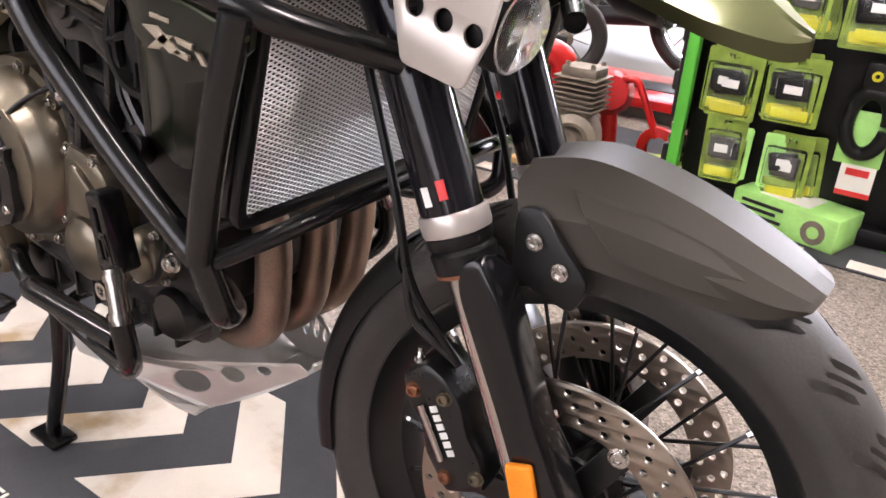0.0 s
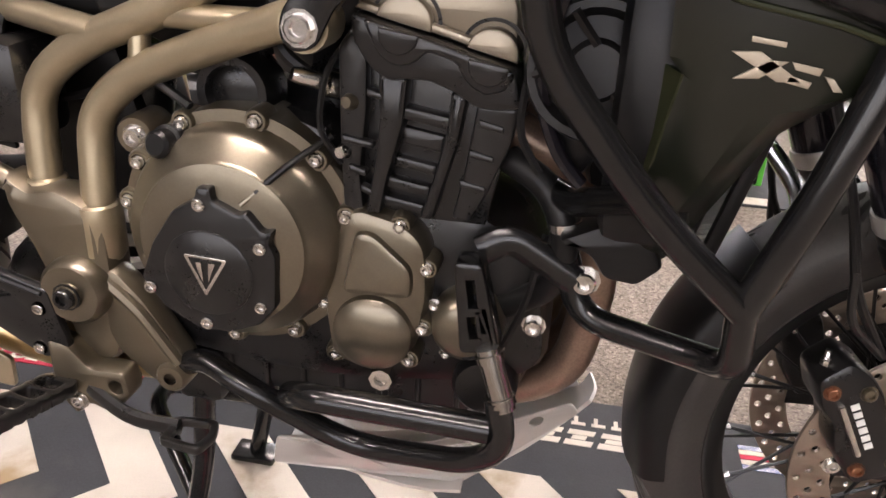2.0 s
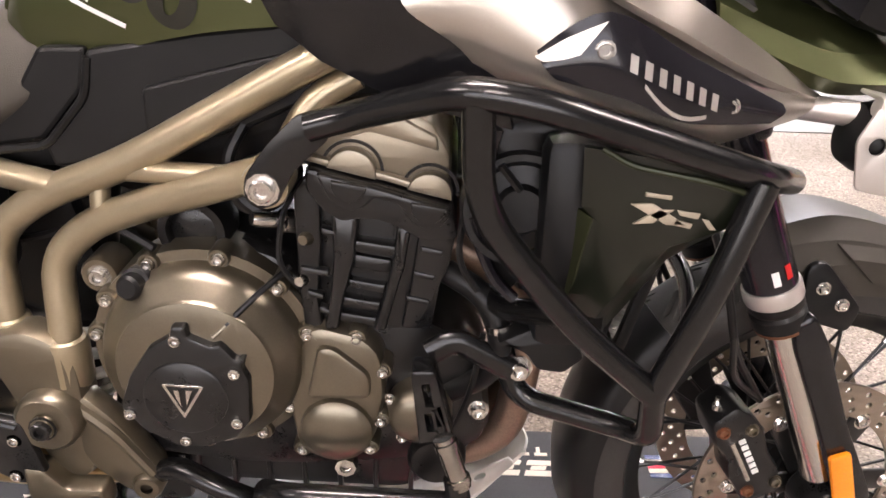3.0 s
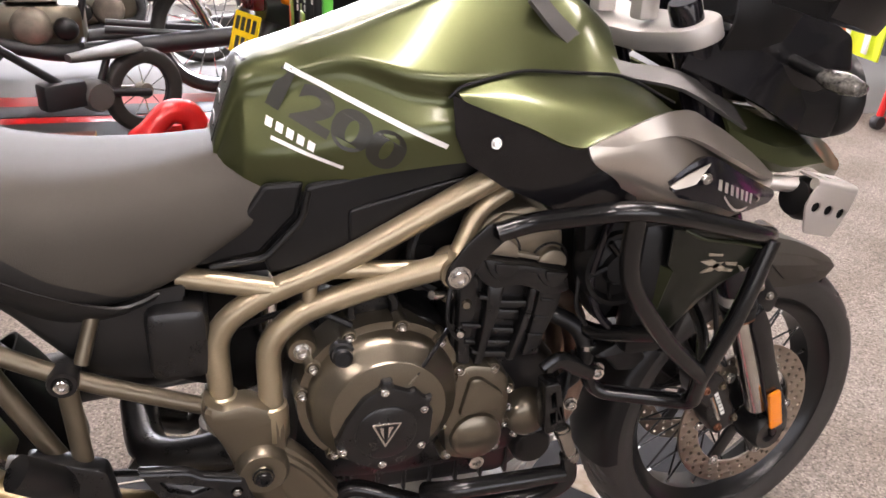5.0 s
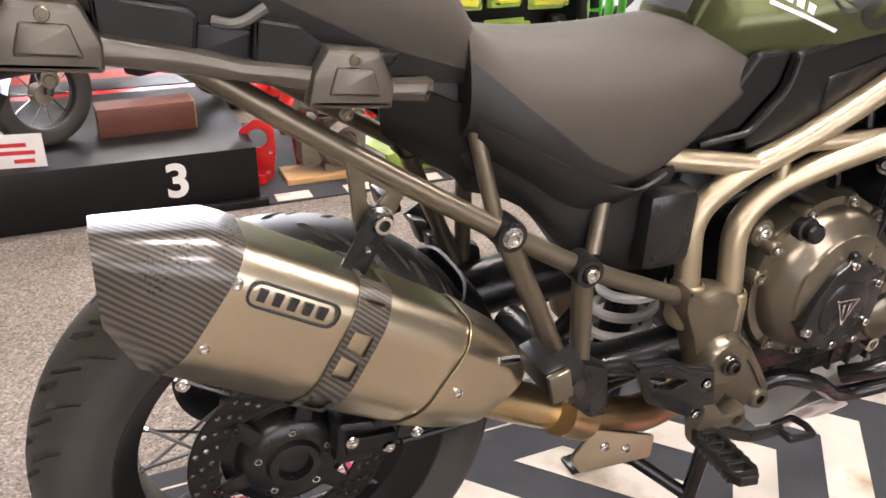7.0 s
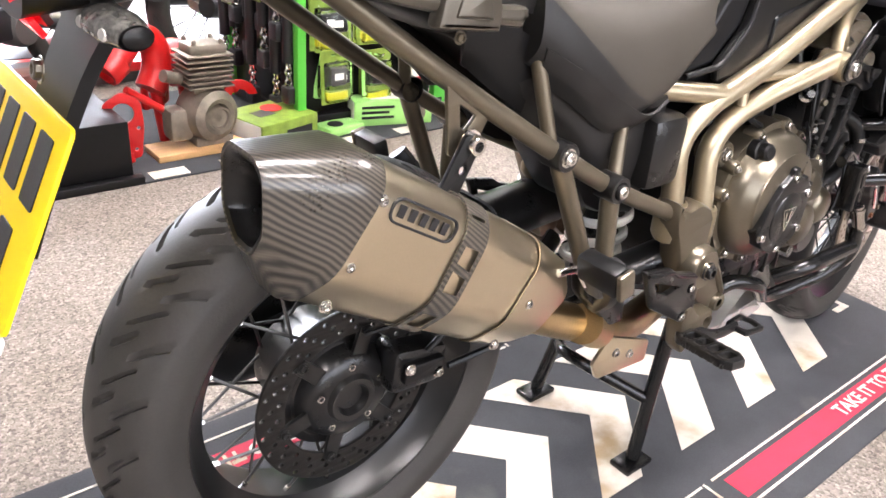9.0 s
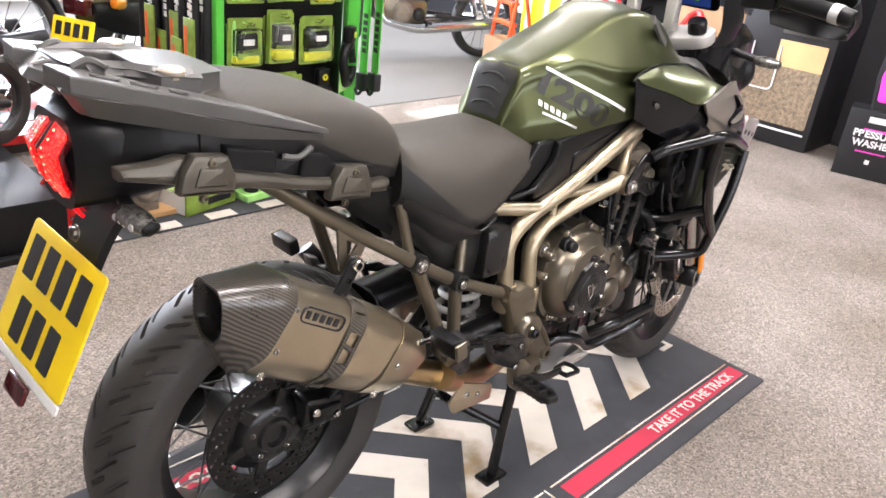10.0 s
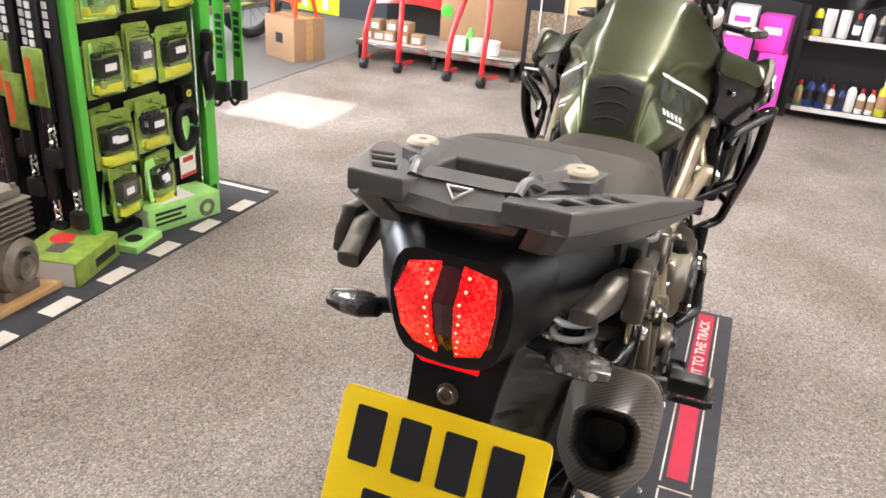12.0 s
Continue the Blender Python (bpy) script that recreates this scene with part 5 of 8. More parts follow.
    part("side_cover", patch([Y([(.19, .10, .845), (.3, .125, .775), (.40, .125, .71), (.5, .115, .71)]), Y([(.19, .105, .77), (.28, .12, .72), (.36, .13, .655), (.48, .12, .64)]), Y([(.24, .08, .70), (.3, .1, .68), (.38, .12, .6), (.48, .11, .57)])], 4, 4, .006, (0, s, 0)), SEAT_SIDE, bike, "matt black inner side cover")

part("fan_shroud", box(1.055, -.15, .60, 1.135, .15, .80, .02), BLACK, bike)

# radiator with a guard mesh
rad = part("radiator", box(-.02, -.19, -.13, .0, .19, .13, .006, m=Matrix.Translation((1.175, 0, .69)) @ Matrix.Rotation(radians(14), 4, "Y")), ENGINE_BLACK, bike)
bm = bmesh.new()
for k in range(-44, 45):
    for g in (-1, 1):
        y0 = k * .0102
        a, b = Vector((.012, y0 - g * .26, -.125)), Vector((.012, y0 + g * .26, .125))
        pts = []
        d = b - a
        lo, hi = 0.0, 1.0
        for lim in (-.185, .185):
            t = (lim - a.y) / d.y
            if (d.y > 0) == (lim < 0):
                lo = max(lo, t)
            else:
                hi = min(hi, t)
        if hi - lo > .03:
            sweep([a + d * lo, a + d * hi], .0011, 4, 0, bm)
bm.transform(Matrix.Translation((1.175, 0, .69)) @ Matrix.Rotation(radians(14), 4, "Y"))
tagged(part("radiator_mesh", bm, WIRE, rad, "bright diamond wire guard mesh"), kind="stuff")
part("mesh_frame", flat([rect(-.195, -.135, .195, .135, .02), rect(-.183, -.123, .183, .123, .015)], .012, .003, Matrix.Translation((1.189, 0, .69)) @ Matrix.Rotation(radians(14), 4, "Y") @ ACROSS), BLACK, rad)

# beak, headlamp, screen
STATIONS = [(1.385, .872, .062, .862, .127, .826), (1.43, .860, .046, .852, .110, .815), (1.47, .843, .037, .835, .080, .797), (1.51, .823, .027, .816, .058, .781), (1.55, .791, .012, .787, .026, .770), (1.568, .777, .004, .776, .008, .771)]
rows = []
for side_ in (-1, 1):
    lines = [[(x, side_ * ey * .82, ez - .014) for x, m, ry, rz, ey, ez in STATIONS], [(x, side_ * ey, ez) for x, m, ry, rz, ey, ez in STATIONS], [(x, side_ * (ey * .62 + ry * .38), ez * .55 + rz * .45) for x, m, ry, rz, ey, ez in STATIONS],
             [(x, side_ * ry * 1.08, rz - .003) for x, m, ry, rz, ey, ez in STATIONS], [(x, side_ * ry * .92, rz + .0005) for x, m, ry, rz, ey, ez in STATIONS]]
    rows += lines if side_ < 0 else [[(x, 0, m) for x, m, ry, rz, ey, ez in STATIONS]] + lines[::-1]
beak = part("beak", patch(rows, 5, 1, .004, (0, 0, 1)), GREEN_TANK, bike, "khaki green front beak", 14)
for s in (-1, 1):
    part("beak_side", patch([[(1.20, s * .150, .862), (1.306, s * .138, .822), (1.348, s * .128, .812), (1.41, s * .108, .811)],
                             [(1.215, s * .163, .872), (1.306, s * .152, .836), (1.348, s * .144, .826), (1.422, s * .123, .822)],
                             [(1.215, s * .152, .893), (1.311, s * .138, .856), (1.355, s * .124, .849), (1.40, s * .104, .845)],
                             [(1.21, s * .122, .93), (1.30, s * .103, .892), (1.35, s * .09, .876), (1.39, s * .074, .862)]], 5, 1, .005, (0, s, .6)), GREEN_TANK, beak, smooth=14)
    part("headlamp_casing", flat([rounded([(1.30, .985), (1.29, .91), (1.36, .868), (1.415, .856), (1.425, .90), (1.415, .96), (1.38, .985)], .014)], .07, .012, SIDE, (0, s * .095, 0)), BLACK, bike, "black headlamp casing")
    lamp = part("headlamp", lathe([(.060, .014), (.0645, .012), (.066, .004), (.066, -.008), (.058, -.02), (.036, -.045), (0, -.05)], 32, along((1.442, s * .075, .915), (.95, s * .1, .1))), BLACK, bike, "round headlamp in a black shell")
    part("lens", lathe([(0, .04), (.035, .035), (.054, .02), (.06, .004)], 32, along((1.442, s * .075, .915), (.95, s * .1, .1))), CLEAR, lamp)
    part("reflector_bowl", lathe([(.004, -.018), (.022, -.014), (.03, .0), (.034, -.008), (.056, .012)], 32, along((1.45, s * .075, .915), (.95, s * .1, .1))), CHROME, lamp)
    # spot lamps with drilled covers
    fm = Matrix.Translation((1.379, s * .156, .779)) @ Matrix.Rotation(radians(12), 4, "Y") @ Matrix.Diagonal((.88, .95, .9, 1))
    body = lathe([(0, .04), (.03, .04), (.036, .034), (.036, -.02), (.03, -.035), (0, -.04)], 28, fm @ Matrix.Rotation(radians(90), 4, "Y"))
    spot = part("spot_lamp", body, BLACK, bike, "small black spot lamp with a drilled silver cover")
    part("lens", lathe([(0, .052), (.025, .050), (.0345, .042)], 28, fm @ Matrix.Rotation(radians(90), 4, "Y")), CLEAR, spot)
    part("reflector_bowl", lathe([(0, .0405), (.012, .041), (.03, .0435), (.034, .041)], 28, fm @ Matrix.Rotation(radians(90), 4, "Y")), CHROME, spot)
    bm = flat([rounded([(-.03, -.045), (.03, -.045), (.042, .0), (.043, .034), (-.043, .036), (-.05, .0)], .006), circle(-.028, .0, .0085, 14), circle(0, -.002, .0085, 14), circle(.028, -.004, .0085, 14)], .004, .001, SIDE)
    bm.transform(fm @ Matrix.Translation((0, s * .041, 0)))
    bm2 = flat([rounded([(-.044, s * -.006), (.036, s * -.01), (.042, s * .03), (-.042, s * .03)], .004), circle(-.022, s * .013, .0058, 12), circle(.0, s * .012, .0058, 12), circle(.022, s * .011, .0058, 12)], .004, .001, Matrix.Identity(4))
    bm2.transform(fm @ Matrix.Translation((0, s * .004, .042)))
    me2 = bpy.data.meshes.new("cover")
    bm2.to_mesh(me2)
    bm2.free()
    bm.from_mesh(me2)
    part("drilled_cover", bm, SILVER, spot, "silver drilled lamp cover")
    part("cover_bend", sweep([fm @ Vector((-.042, s * .034, .035)), fm @ Vector((.042, s * .034, .034))], .0085, 12, 0), SILVER, spot)
    part("lamp_bracket", sweep([(1.30, s * .12, .80), (1.36, s * .15, .80)], .012, 10, 0), SILVER, spot)
    part("fairing_side", patch([[(1.19, s * .12, .97), (1.28, s * .13, .98), (1.38, s * .1, 1.0)], [(1.2, s * .14, 1.03), (1.29, s * .14, 1.06), (1.38, s * .1, 1.06)], [(1.2, s * .13, 1.1), (1.27, s * .12, 1.13), (1.34, s * .08, 1.12)]], 4, 4, .005, (0, s, 0)), BLACK, bike)
    part("inner_fairing", patch([[(1.14, s * .13, .97), (1.24, s * .155, .93), (1.34, s * .14, .88)], [(1.17, s * .11, 1.02), (1.27, s * .13, 1.0), (1.37, s * .12, .94)]], 4, 3, .005, (0, s, 0)), GLOSS_GUARD, bike)
    stalk = part("front_indicator", sweep([(1.30, s * .10, .985), (1.315, s * .16, .972), (1.32, s * .19, .968)], .009, 10, .02), BLACK, bike, "slim front indicator on a black stalk")
    part("lens", lathe([(0, -.008), (.014, -.004), (.019, .012), (.018, .035), (.012, .055), (0, .06)], 16, along((1.32, s * .19, .968), (.1, s, -.05)) @ Matrix.Diagonal((1.1, .75, 1, 1))), DARK_LENS, stalk)
    part("headlamp_wing", flat([rounded([(1.24, 1.02), (1.33, 1.045), (1.40, 1.01), (1.415, .96), (1.36, .93), (1.27, .955)], .01)], .012, .004, SIDE, (0, s * .128, 0)), GLOSS_GUARD, bike, "black faceted headlamp wing")
part("screen", patch([[(1.38, -.12, 1.06), (1.41, 0, 1.07), (1.38, .12, 1.06)], [(1.33, -.15, 1.2), (1.36, 0, 1.22), (1.33, .15, 1.2)], [(1.26, -.12, 1.36), (1.28, 0, 1.38), (1.26, .12, 1.36)]], 5, 5, .003, (1, 0, 0)), SMOKE, bike, "smoked plastic windscreen")
dash = part("dash", box(-.012, -.085, -.05, .012, .085, .05, .01, m=Matrix.Translation((1.25, 0, 1.11)) @ Matrix.Rotation(radians(-28), 4, "Y")), BLACK, bike, "black instrument panel")
for y, z, w, mt in ((-.03, .012, .022, SCREEN_BLUE), (.0, .016, .012, HI_VIS), (.03, .01, .016, SCREEN_BLUE), (.012, -.018, .02, PRINT_WHITE), (-.035, -.02, .012, RACK_GREEN)):
    part("display_mark", box(-.001, y - w / 2, z - .005, .001, y + w / 2, z + .005, m=Matrix.Translation((1.2345, 0, 1.104)) @ Matrix.Rotation(radians(-28), 4, "Y")), mt, dash)
part("display", box(-.003, -.07, -.04, .002, .07, .04, .001, m=Matrix.Translation((1.2385, 0, 1.106)) @ Matrix.Rotation(radians(-28), 4, "Y")), SCREEN_BLUE, dash)

# crash bars
for s in (-1, 1):
    P = lambda *p: [(x, s * y, z) for x, y, z in p]
    cage = part("crash_bar", sweep(P((.87, .207, .79), (.91, .212, .803), (1.0, .288, .845), (1.06, .29, .835), (1.245, .25, .772), (1.31, .15, .735)), .0128, 16, .05), BAR, bike, "satin black tubular crash bar")
    part("crash_tube", sweep(P((1.01, .285, .836), (1.013, .28, .75), (1.10, .262, .637), (1.182, .25, .56)), .0128, 16, .05), BAR, cage)
    part("crash_tube", sweep(P((1.243, .25, .768), (1.215, .258, .665), (1.182, .25, .56)), .0128, 16, .08), BAR, cage)
    part("crash_tube", sweep(P((1.182, .25, .565), (1.19, .235, .5), (1.17, .205, .488), (1.067, .155, .485), (1.045, .15, .56)), .0125, 16, .03), BAR, cage)
    part("crash_tube", sweep(P((1.03, .14, .6), (1.05, .17, .60), (1.098, .25, .64)), .0125, 14, .03), BAR, cage)
    part("engine_bar", sweep(P((.67, .16, .37), (.70, .17, .388), (.755, .19, .375), (.85, .16, .3), (.98, .2, .335), (1.015, .222, .375), (1.005, .222, .43)), .0125, 16, .045), BAR, cage)
    part("engine_bar", sweep(P((.80, .19, .375), (.83, .228, .405), (1.0, .222, .395)), .0135, 16, .03), BAR, cage)
    clamp = part("clamp", sweep(P((1.012, .224, .42), (.992, .214, .475)), .0108, 16, 0), SLEEVE, cage, "polished clamp sleeve")
    for q in (.15, .85):
        part("sleeve_ring", sweep([Vector(P((1.012, .224, .42))[0]).lerp(Vector(P((.992, .214, .475))[0]), f) for f in (q - .06, q + .06)], .0128, 16, 0), SLEEVE, clamp)
    part("highway_peg", flat([rounded([(-.018, 0), (.018, -.002), (.012, .085), (-.012, .088)], .006), rect(-.006, .015, .0, .035), rect(-.003, .045, .003, .07), rect(.005, .02, .009, .04)], .03, .004, Matrix.Translation((.985, s * .2, .468)) @ Matrix.Rotation(radians(-10), 4, "Y") @ SIDE), BAR, cage, "black slotted foot rest")
    part("peg_link", sweep(P((.975, .17, .545), (1.0, .165, .56), (1.06, .16, .523)), .009, 10, .02, flat=1.6), BAR, cage)
    bolt(cage, (1.068, s * .158, .523), (0, s, 0), .011, .01)
    bolt(cage, (1.028, s * .168, .476), (0, s, 0), .0085, .008)
part("crash_cross_bar", sweep([(1.185, -.245, .555), (1.225, -.19, .58), (1.25, -.1, .60), (1.25, .1, .60), (1.225, .19, .58), (1.185, .245, .555)], .0092, 14, .05), BAR, bike, "satin black crossbar under the radiator")

# header pipes, skid plate
for y in (-.075, 0, .075):
    part("header_pipe", sweep([(.99, y, .63), (1.05, y, .6), (1.088, y, .5), (1.068, y * .9, .37), (1.01, y * .7, .325), (.85, y * .5, .32)], .021, 16, .06), HEADER, bike, "heat-stained exhaust header pipe")
for s in (-1, 1):
    loops = [rounded([(.765, .286), (.86, .296), (.94, .296), (1.078, .304), (1.088, .284), (.965, .212), (.755, .240)], .006), circle(.958, .262, .020, 20), circle(1.005, .278, .013, 16), circle(1.040, .288, .008, 12),
             [(.782, .262), (.805, .288), (.833, .266)], [(.839, .282), (.866, .280), (.888, .264)]]
    bm = flat(loops, .004, .001, SIDE)
    for v in bm.verts:
        v.co.y += s * (.152 - max(0, v.co.x - .90) * .66 - max(0, (.3 - v.co.z)) * .25)
    if s < 0:
        skid = part("skid_plate", bm, ALUMINIUM, bike, "brushed aluminium skid plate with drilled holes")
    else:
        part("skid_side", bm, ALUMINIUM, skid)
part("skid_base", patch([[(x, y, z) for y in (-.11, -.05, .05, .11)] for x, z in ((.755, .232), (.90, .208), (.965, .213))], 3, 3, .004, (0, 0, -1)), ALUMINIUM, skid)
part("skid_front", patch([[(.965, -.088, .213), (.965, 0, .210), (.965, .088, .213)], [(1.03, -.058, .246), (1.03, 0, .244), (1.03, .058, .246)], [(1.085, -.027, .284), (1.088, 0, .284), (1.085, .027, .284)], [(1.10, -.03, .306), (1.106, 0, .306), (1.10, .03, .306)]], 3, 3, .004, (1, 0, 0)), ALUMINIUM, skid)

# stands and pegs
stand = part("centre_stand", sweep([(.665, -.11, .33), (.652, -.108, .18), (.612, -.124, .02)], .0125, 12, .06), BAR, bike, "black centre stand")
part("stand_leg", sweep([(.665, .11, .33), (.652, .108, .18), (.612, .124, .02)], .0125, 12, .06), BAR, stand)
part("stand_brace", sweep([(.64, -.11, .13), (.54, -.02, .2), (.54, .02, .2), (.64, .11, .13)], .011, 10, .05), BAR, stand)
for s in (-1, 1):
    part("stand_foot", box(.575, s * .124 - .022, .0065, .645, s * .124 + .022, .018, .004), BAR, stand)
    part("stand_hinge", box(.64, s * .11 - .02, .3, .695, s * .11 + .02, .37, .01), ENGINE_BLACK, stand)
part("side_stand", sweep([(.63, .12, .34), (.70, .15, .3), (.50, .17, .26)], .012, 10, .04), BAR, bike)
for s in (-1, 1):
    heel = part("heel_guard", flat([rounded([(.42, .494), (.482, .483), (.496, .472), (.55, .457), (.566, .39), (.536, .375), (.451, .426), (.431, .468)], .006), rounded([(.446, .469), (.509, .446), (.483, .440), (.456, .452)], .002)], .012, .004, SIDE, (0, s * .187, 0)), ENGINE_BLACK, bike, "black heel guard plate")
    part("guard_rim", sweep([(.424, s * .194, .488), (.482, s * .194, .478), (.497, s * .194, .467), (.545, s * .194, .453)], .003, 6, .006), ENGINE_BLACK, heel)
    for x, z in ((.539, .435), (.532, .388)):
        bolt(heel, (x, s * .193, z), (0, s, 0), .006, .004)
    br = part("footrest_bracket", flat([rounded([(.54, .40), (.563, .396), (.584, .371), (.623, .372), (.627, .344), (.602, .317), (.578, .327), (.561, .309), (.548, .324), (.54, .36)], .006), circle(.611, .352, .007, 14)], .03, .006, SIDE, (0, s * .18, 0)), DARK_BRONZE, bike)
    bolt(br, (.568, s * .196, .331), (0, s, 0), .008, .005)
    out = Vector((-.20, s * .97, .14)).normalized()
    wide = Vector((1, s * .2, 0)).normalized()
    rest = Matrix.Translation((.553, s * .19, .349)) @ Matrix((wide, out, wide.cross(out))).transposed().to_4x4()
    jag = [(.0205 + (.0025 if k % 2 else 0), .008 + k * .0075) for k in range(13)]
    ring = [(-.014, 0), (.014, 0)] + jag + [(.012, .112), (-.012, .112)] + [(-x, v) for x, v in reversed(jag)]
    gaps = [rounded([(-.012, v), (.012, v), (.0125, v + .016), (-.0125, v + .016)], .004) for v in (.014, .037, .06, .083)]
    peg = part("footrest", flat([ring] + gaps, .014, .002, rest), ENGINE_BLACK, bike, "black toothed footrest")
    for k in range(8):
        for u in (-.019, .019):
            part("tooth", lathe([(.004, 0), (.0028, .006), (0, .007)], 5, along(rest @ Vector((u, .014 + k * .012, .006 * s * -1)), (0, 0, 1))), ENGINE_BLACK, peg)
    part("brake_pedal", sweep([(.58, s * .19, .345), (.63, s * .205, .325), (.685, s * .205, .325)], .0065, 8, .03, flat=1.5), ENGINE_BLACK, bike)
    part("pedal_pad", flat([rounded([(.69, -.02), (.735, -.026), (.742, 0), (.735, .022), (.69, .02)], .006), rounded([(.699, -.013), (.729, -.018), (.734, 0), (.729, .015), (.699, .013)], .004)], .009, .002, Matrix.Translation((-.014, s * .212, .325))), ENGINE_BLACK, bike)
    # passenger rest
    part("passenger_hanger", sweep([(.345, s * .17, .47), (.33, s * .2, .5), (.30, s * .225, .545)], .016, 10, .03, flat=1.4), ENGINE_BLACK, bike)
    part("passenger_bracket", flat([rounded([(.298, .527), (.335, .517), (.387, .494), (.396, .424), (.368, .424), (.308, .486)], .008)], .03, .005, SIDE, (0, s * .172, 0)), ENGINE_BLACK, bike, "black passenger footrest bracket")
    part("passenger_rubber", flat([rounded([(.283, .544), (.307, .538), (.324, .498), (.299, .499)], .006)], .028, .006, SIDE, (0, s * .198, 0)), CHARCOAL, bike, "grey rubber pad on the folded passenger footrest")
    peg_m = Matrix.Translation((.262, s * .235, .562)) @ Matrix.Rotation(radians(-14), 4, "Y")
    part("passenger_footrest", box(-.013, -.03, -.018, .013, .03, .018, .006, m=peg_m), BLACK, bike, "black rubber passenger footrest")
    part("footrest_end", box(-.0125, -.004, -.0175, .0125, .004, .0175, .003, m=peg_m @ Matrix.Translation((0, s * .034, 0))), ENGINE, bike)

# shock, swingarm, hugger
bm = bmesh.new()
pts = []
for k in range(0, 241):
    a = k / 240
    base = Vector((.530, 0, .36)).lerp(Vector((.562, 0, .50)), a)
    th = a * 2 * math.pi * 4.5
    pts.append(base + Vector((.042 * math.cos(th), .042 * math.sin(th), 0)))
shock = part("shock_absorber", sweep([(.525, 0, .34), (.585, 0, .66)], .024, 16, 0), ENGINE_BLACK, bike, "shock absorber with a white spring")
part("coil_spring", sweep(pts, .0075, 8, 0), SPRING, shock, "white coil spring")
part("swingarm", sweep([(.57, .13, .45), (.3, .15, .42), (.0, .15, .375)], .045, 16, .1), ENGINE_BLACK, bike)
part("swingarm_lug", sweep([(.56, -.12, .45), (.42, -.07, .40), (.40, .08, .40)], .028, 16, .08), ENGINE_BLACK, bike)
# added black panel, so that the gap between the struts stays dark
part("strut_gap_filler", flat([rounded([(.37, .70), (.56, .68), (.60, .52), (.585, .48), (.50, .50), (.46, .52), (.40, .60)], .015)], .12, .015, SIDE, (0, .02, 0)), BLACK, bike, "black filler panel that darkens the gap above the shock absorber")
for k in range(3):
    part("linkage_rod", sweep([(.40 + k * .03, -.03 - k * .02, .36 + k * .01), (.48 + k * .02, -.08, .40), (.56, -.10, .43 + k * .01)], .008, 8, .03), ENGINE_BLACK, bike)
part("final_drive", lathe([(0, .05), (.05, .045), (.08, .02), (.085, -.02), (.06, -.04), (0, -.04)], 28, along((0, .15, .375), (0, 1, 0))), ENGINE_BLACK, bike)
rows = [[(REAR[0] + (.297 + d) * math.cos(radians(a)), y, REAR[2] + (.297 + d) * math.sin(radians(a))) for a in (40, 32, 24, 15, 4)] for y, d in ((-.086, -.06), (-.080, -.022), (-.05, .002), (0, .006), (.05, .002), (.080, -.022), (.086, -.06))]
part("rear_hugger", patch(rows, 4, 3, .004, (.5, 0, 1)), BLACK, bike, "black rear hugger")
part("rear_caliper", flat([rounded([(-.04, -.03), (.04, -.035), (.05, .02), (-.035, .035)], .012)], .05, .01, SIDE, (.115, -.07, .40)), ENGINE_BLACK, bike, "black rear brake caliper")
part("caliper_bridge", flat([rounded([(-.03, -.012), (.03, -.016), (.034, .01), (-.026, .014)], .005)], .012, .003, SIDE, (.117, -.1, .402)), BLACK, bike)
for x, z in ((.095, .412), (.14, .392)):
    bolt(bike, (x, -.106, z), (0, -1, 0), .006, .004)
part("brake_hose", sweep([(.125, -.098, .425), (.16, -.105, .46), (.22, -.09, .455), (.32, -.06, .44)], .0045, 8, .03), BLACK, bike)
part("sensor_lead", sweep([(.05, -.07, .46), (.09, -.09, .475), (.16, -.085, .44), (.24, -.07, .42)], .003, 8, .02), BLACK, bike)

# seats
rs = part("rider_seat", loft([(.215, [(0, .905), (.09, .9), (.128, .875), (.138, .81), (.12, .78)]), (.27, [(0, .864), (.095, .858), (.142, .828), (.15, .77), (.125, .748)]), (.36, [(0, .846), (.095, .84), (.146, .803), (.152, .72), (.125, .695)]),
                              (.46, [(0, .848), (.08, .842), (.128, .805), (.135, .725), (.11, .702)]), (.55, [(0, .86), (.055, .855), (.102, .825), (.118, .77), (.1, .75)]), (.632, [(0, .868), (.035, .862), (.075, .838), (.102, .812), (.095, .8)])], 6, 5), SEAT, bike, "grey textured rider seat", 60)
ps = part("pillion_seat", loft([(-.13, [(0, .985), (.10, .98), (.13, .96), (.135, .925)]), (-.06, [(0, .985), (.11, .98), (.14, .955), (.14, .905)]), (.05, [(0, .972), (.115, .967), (.146, .935), (.14, .875)]), (.14, [(0, .955), (.11, .95), (.142, .915), (.135, .845)]), (.2, [(0, .93), (.10, .925), (.132, .892), (.125, .835)]), (.226, [(0, .9), (.09, .895), (.12, .87), (.115, .83)])], 6, 5), SEAT, bike, "grey textured pillion seat", 60)
for s in (-1, 1):
    rows = [[(.222, s * .141, .80), (.27, s * .153, .775), (.34, s * .156, .735), (.42, s * .146, .70), (.47, s * .137, .71)], [(.225, s * .136, .785), (.27, s * .148, .755), (.34, s * .15, .715), (.41, s * .14, .688), (.46, s * .13, .698)], [(.23, s * .12, .76), (.28, s * .13, .73), (.34, s * .135, .69), (.4, s * .12, .672), (.45, s * .115, .69)]]
    part("seat_skirt", patch(rows, 4, 3, .004, (0, s, 0)), SEAT_SIDE, rs)

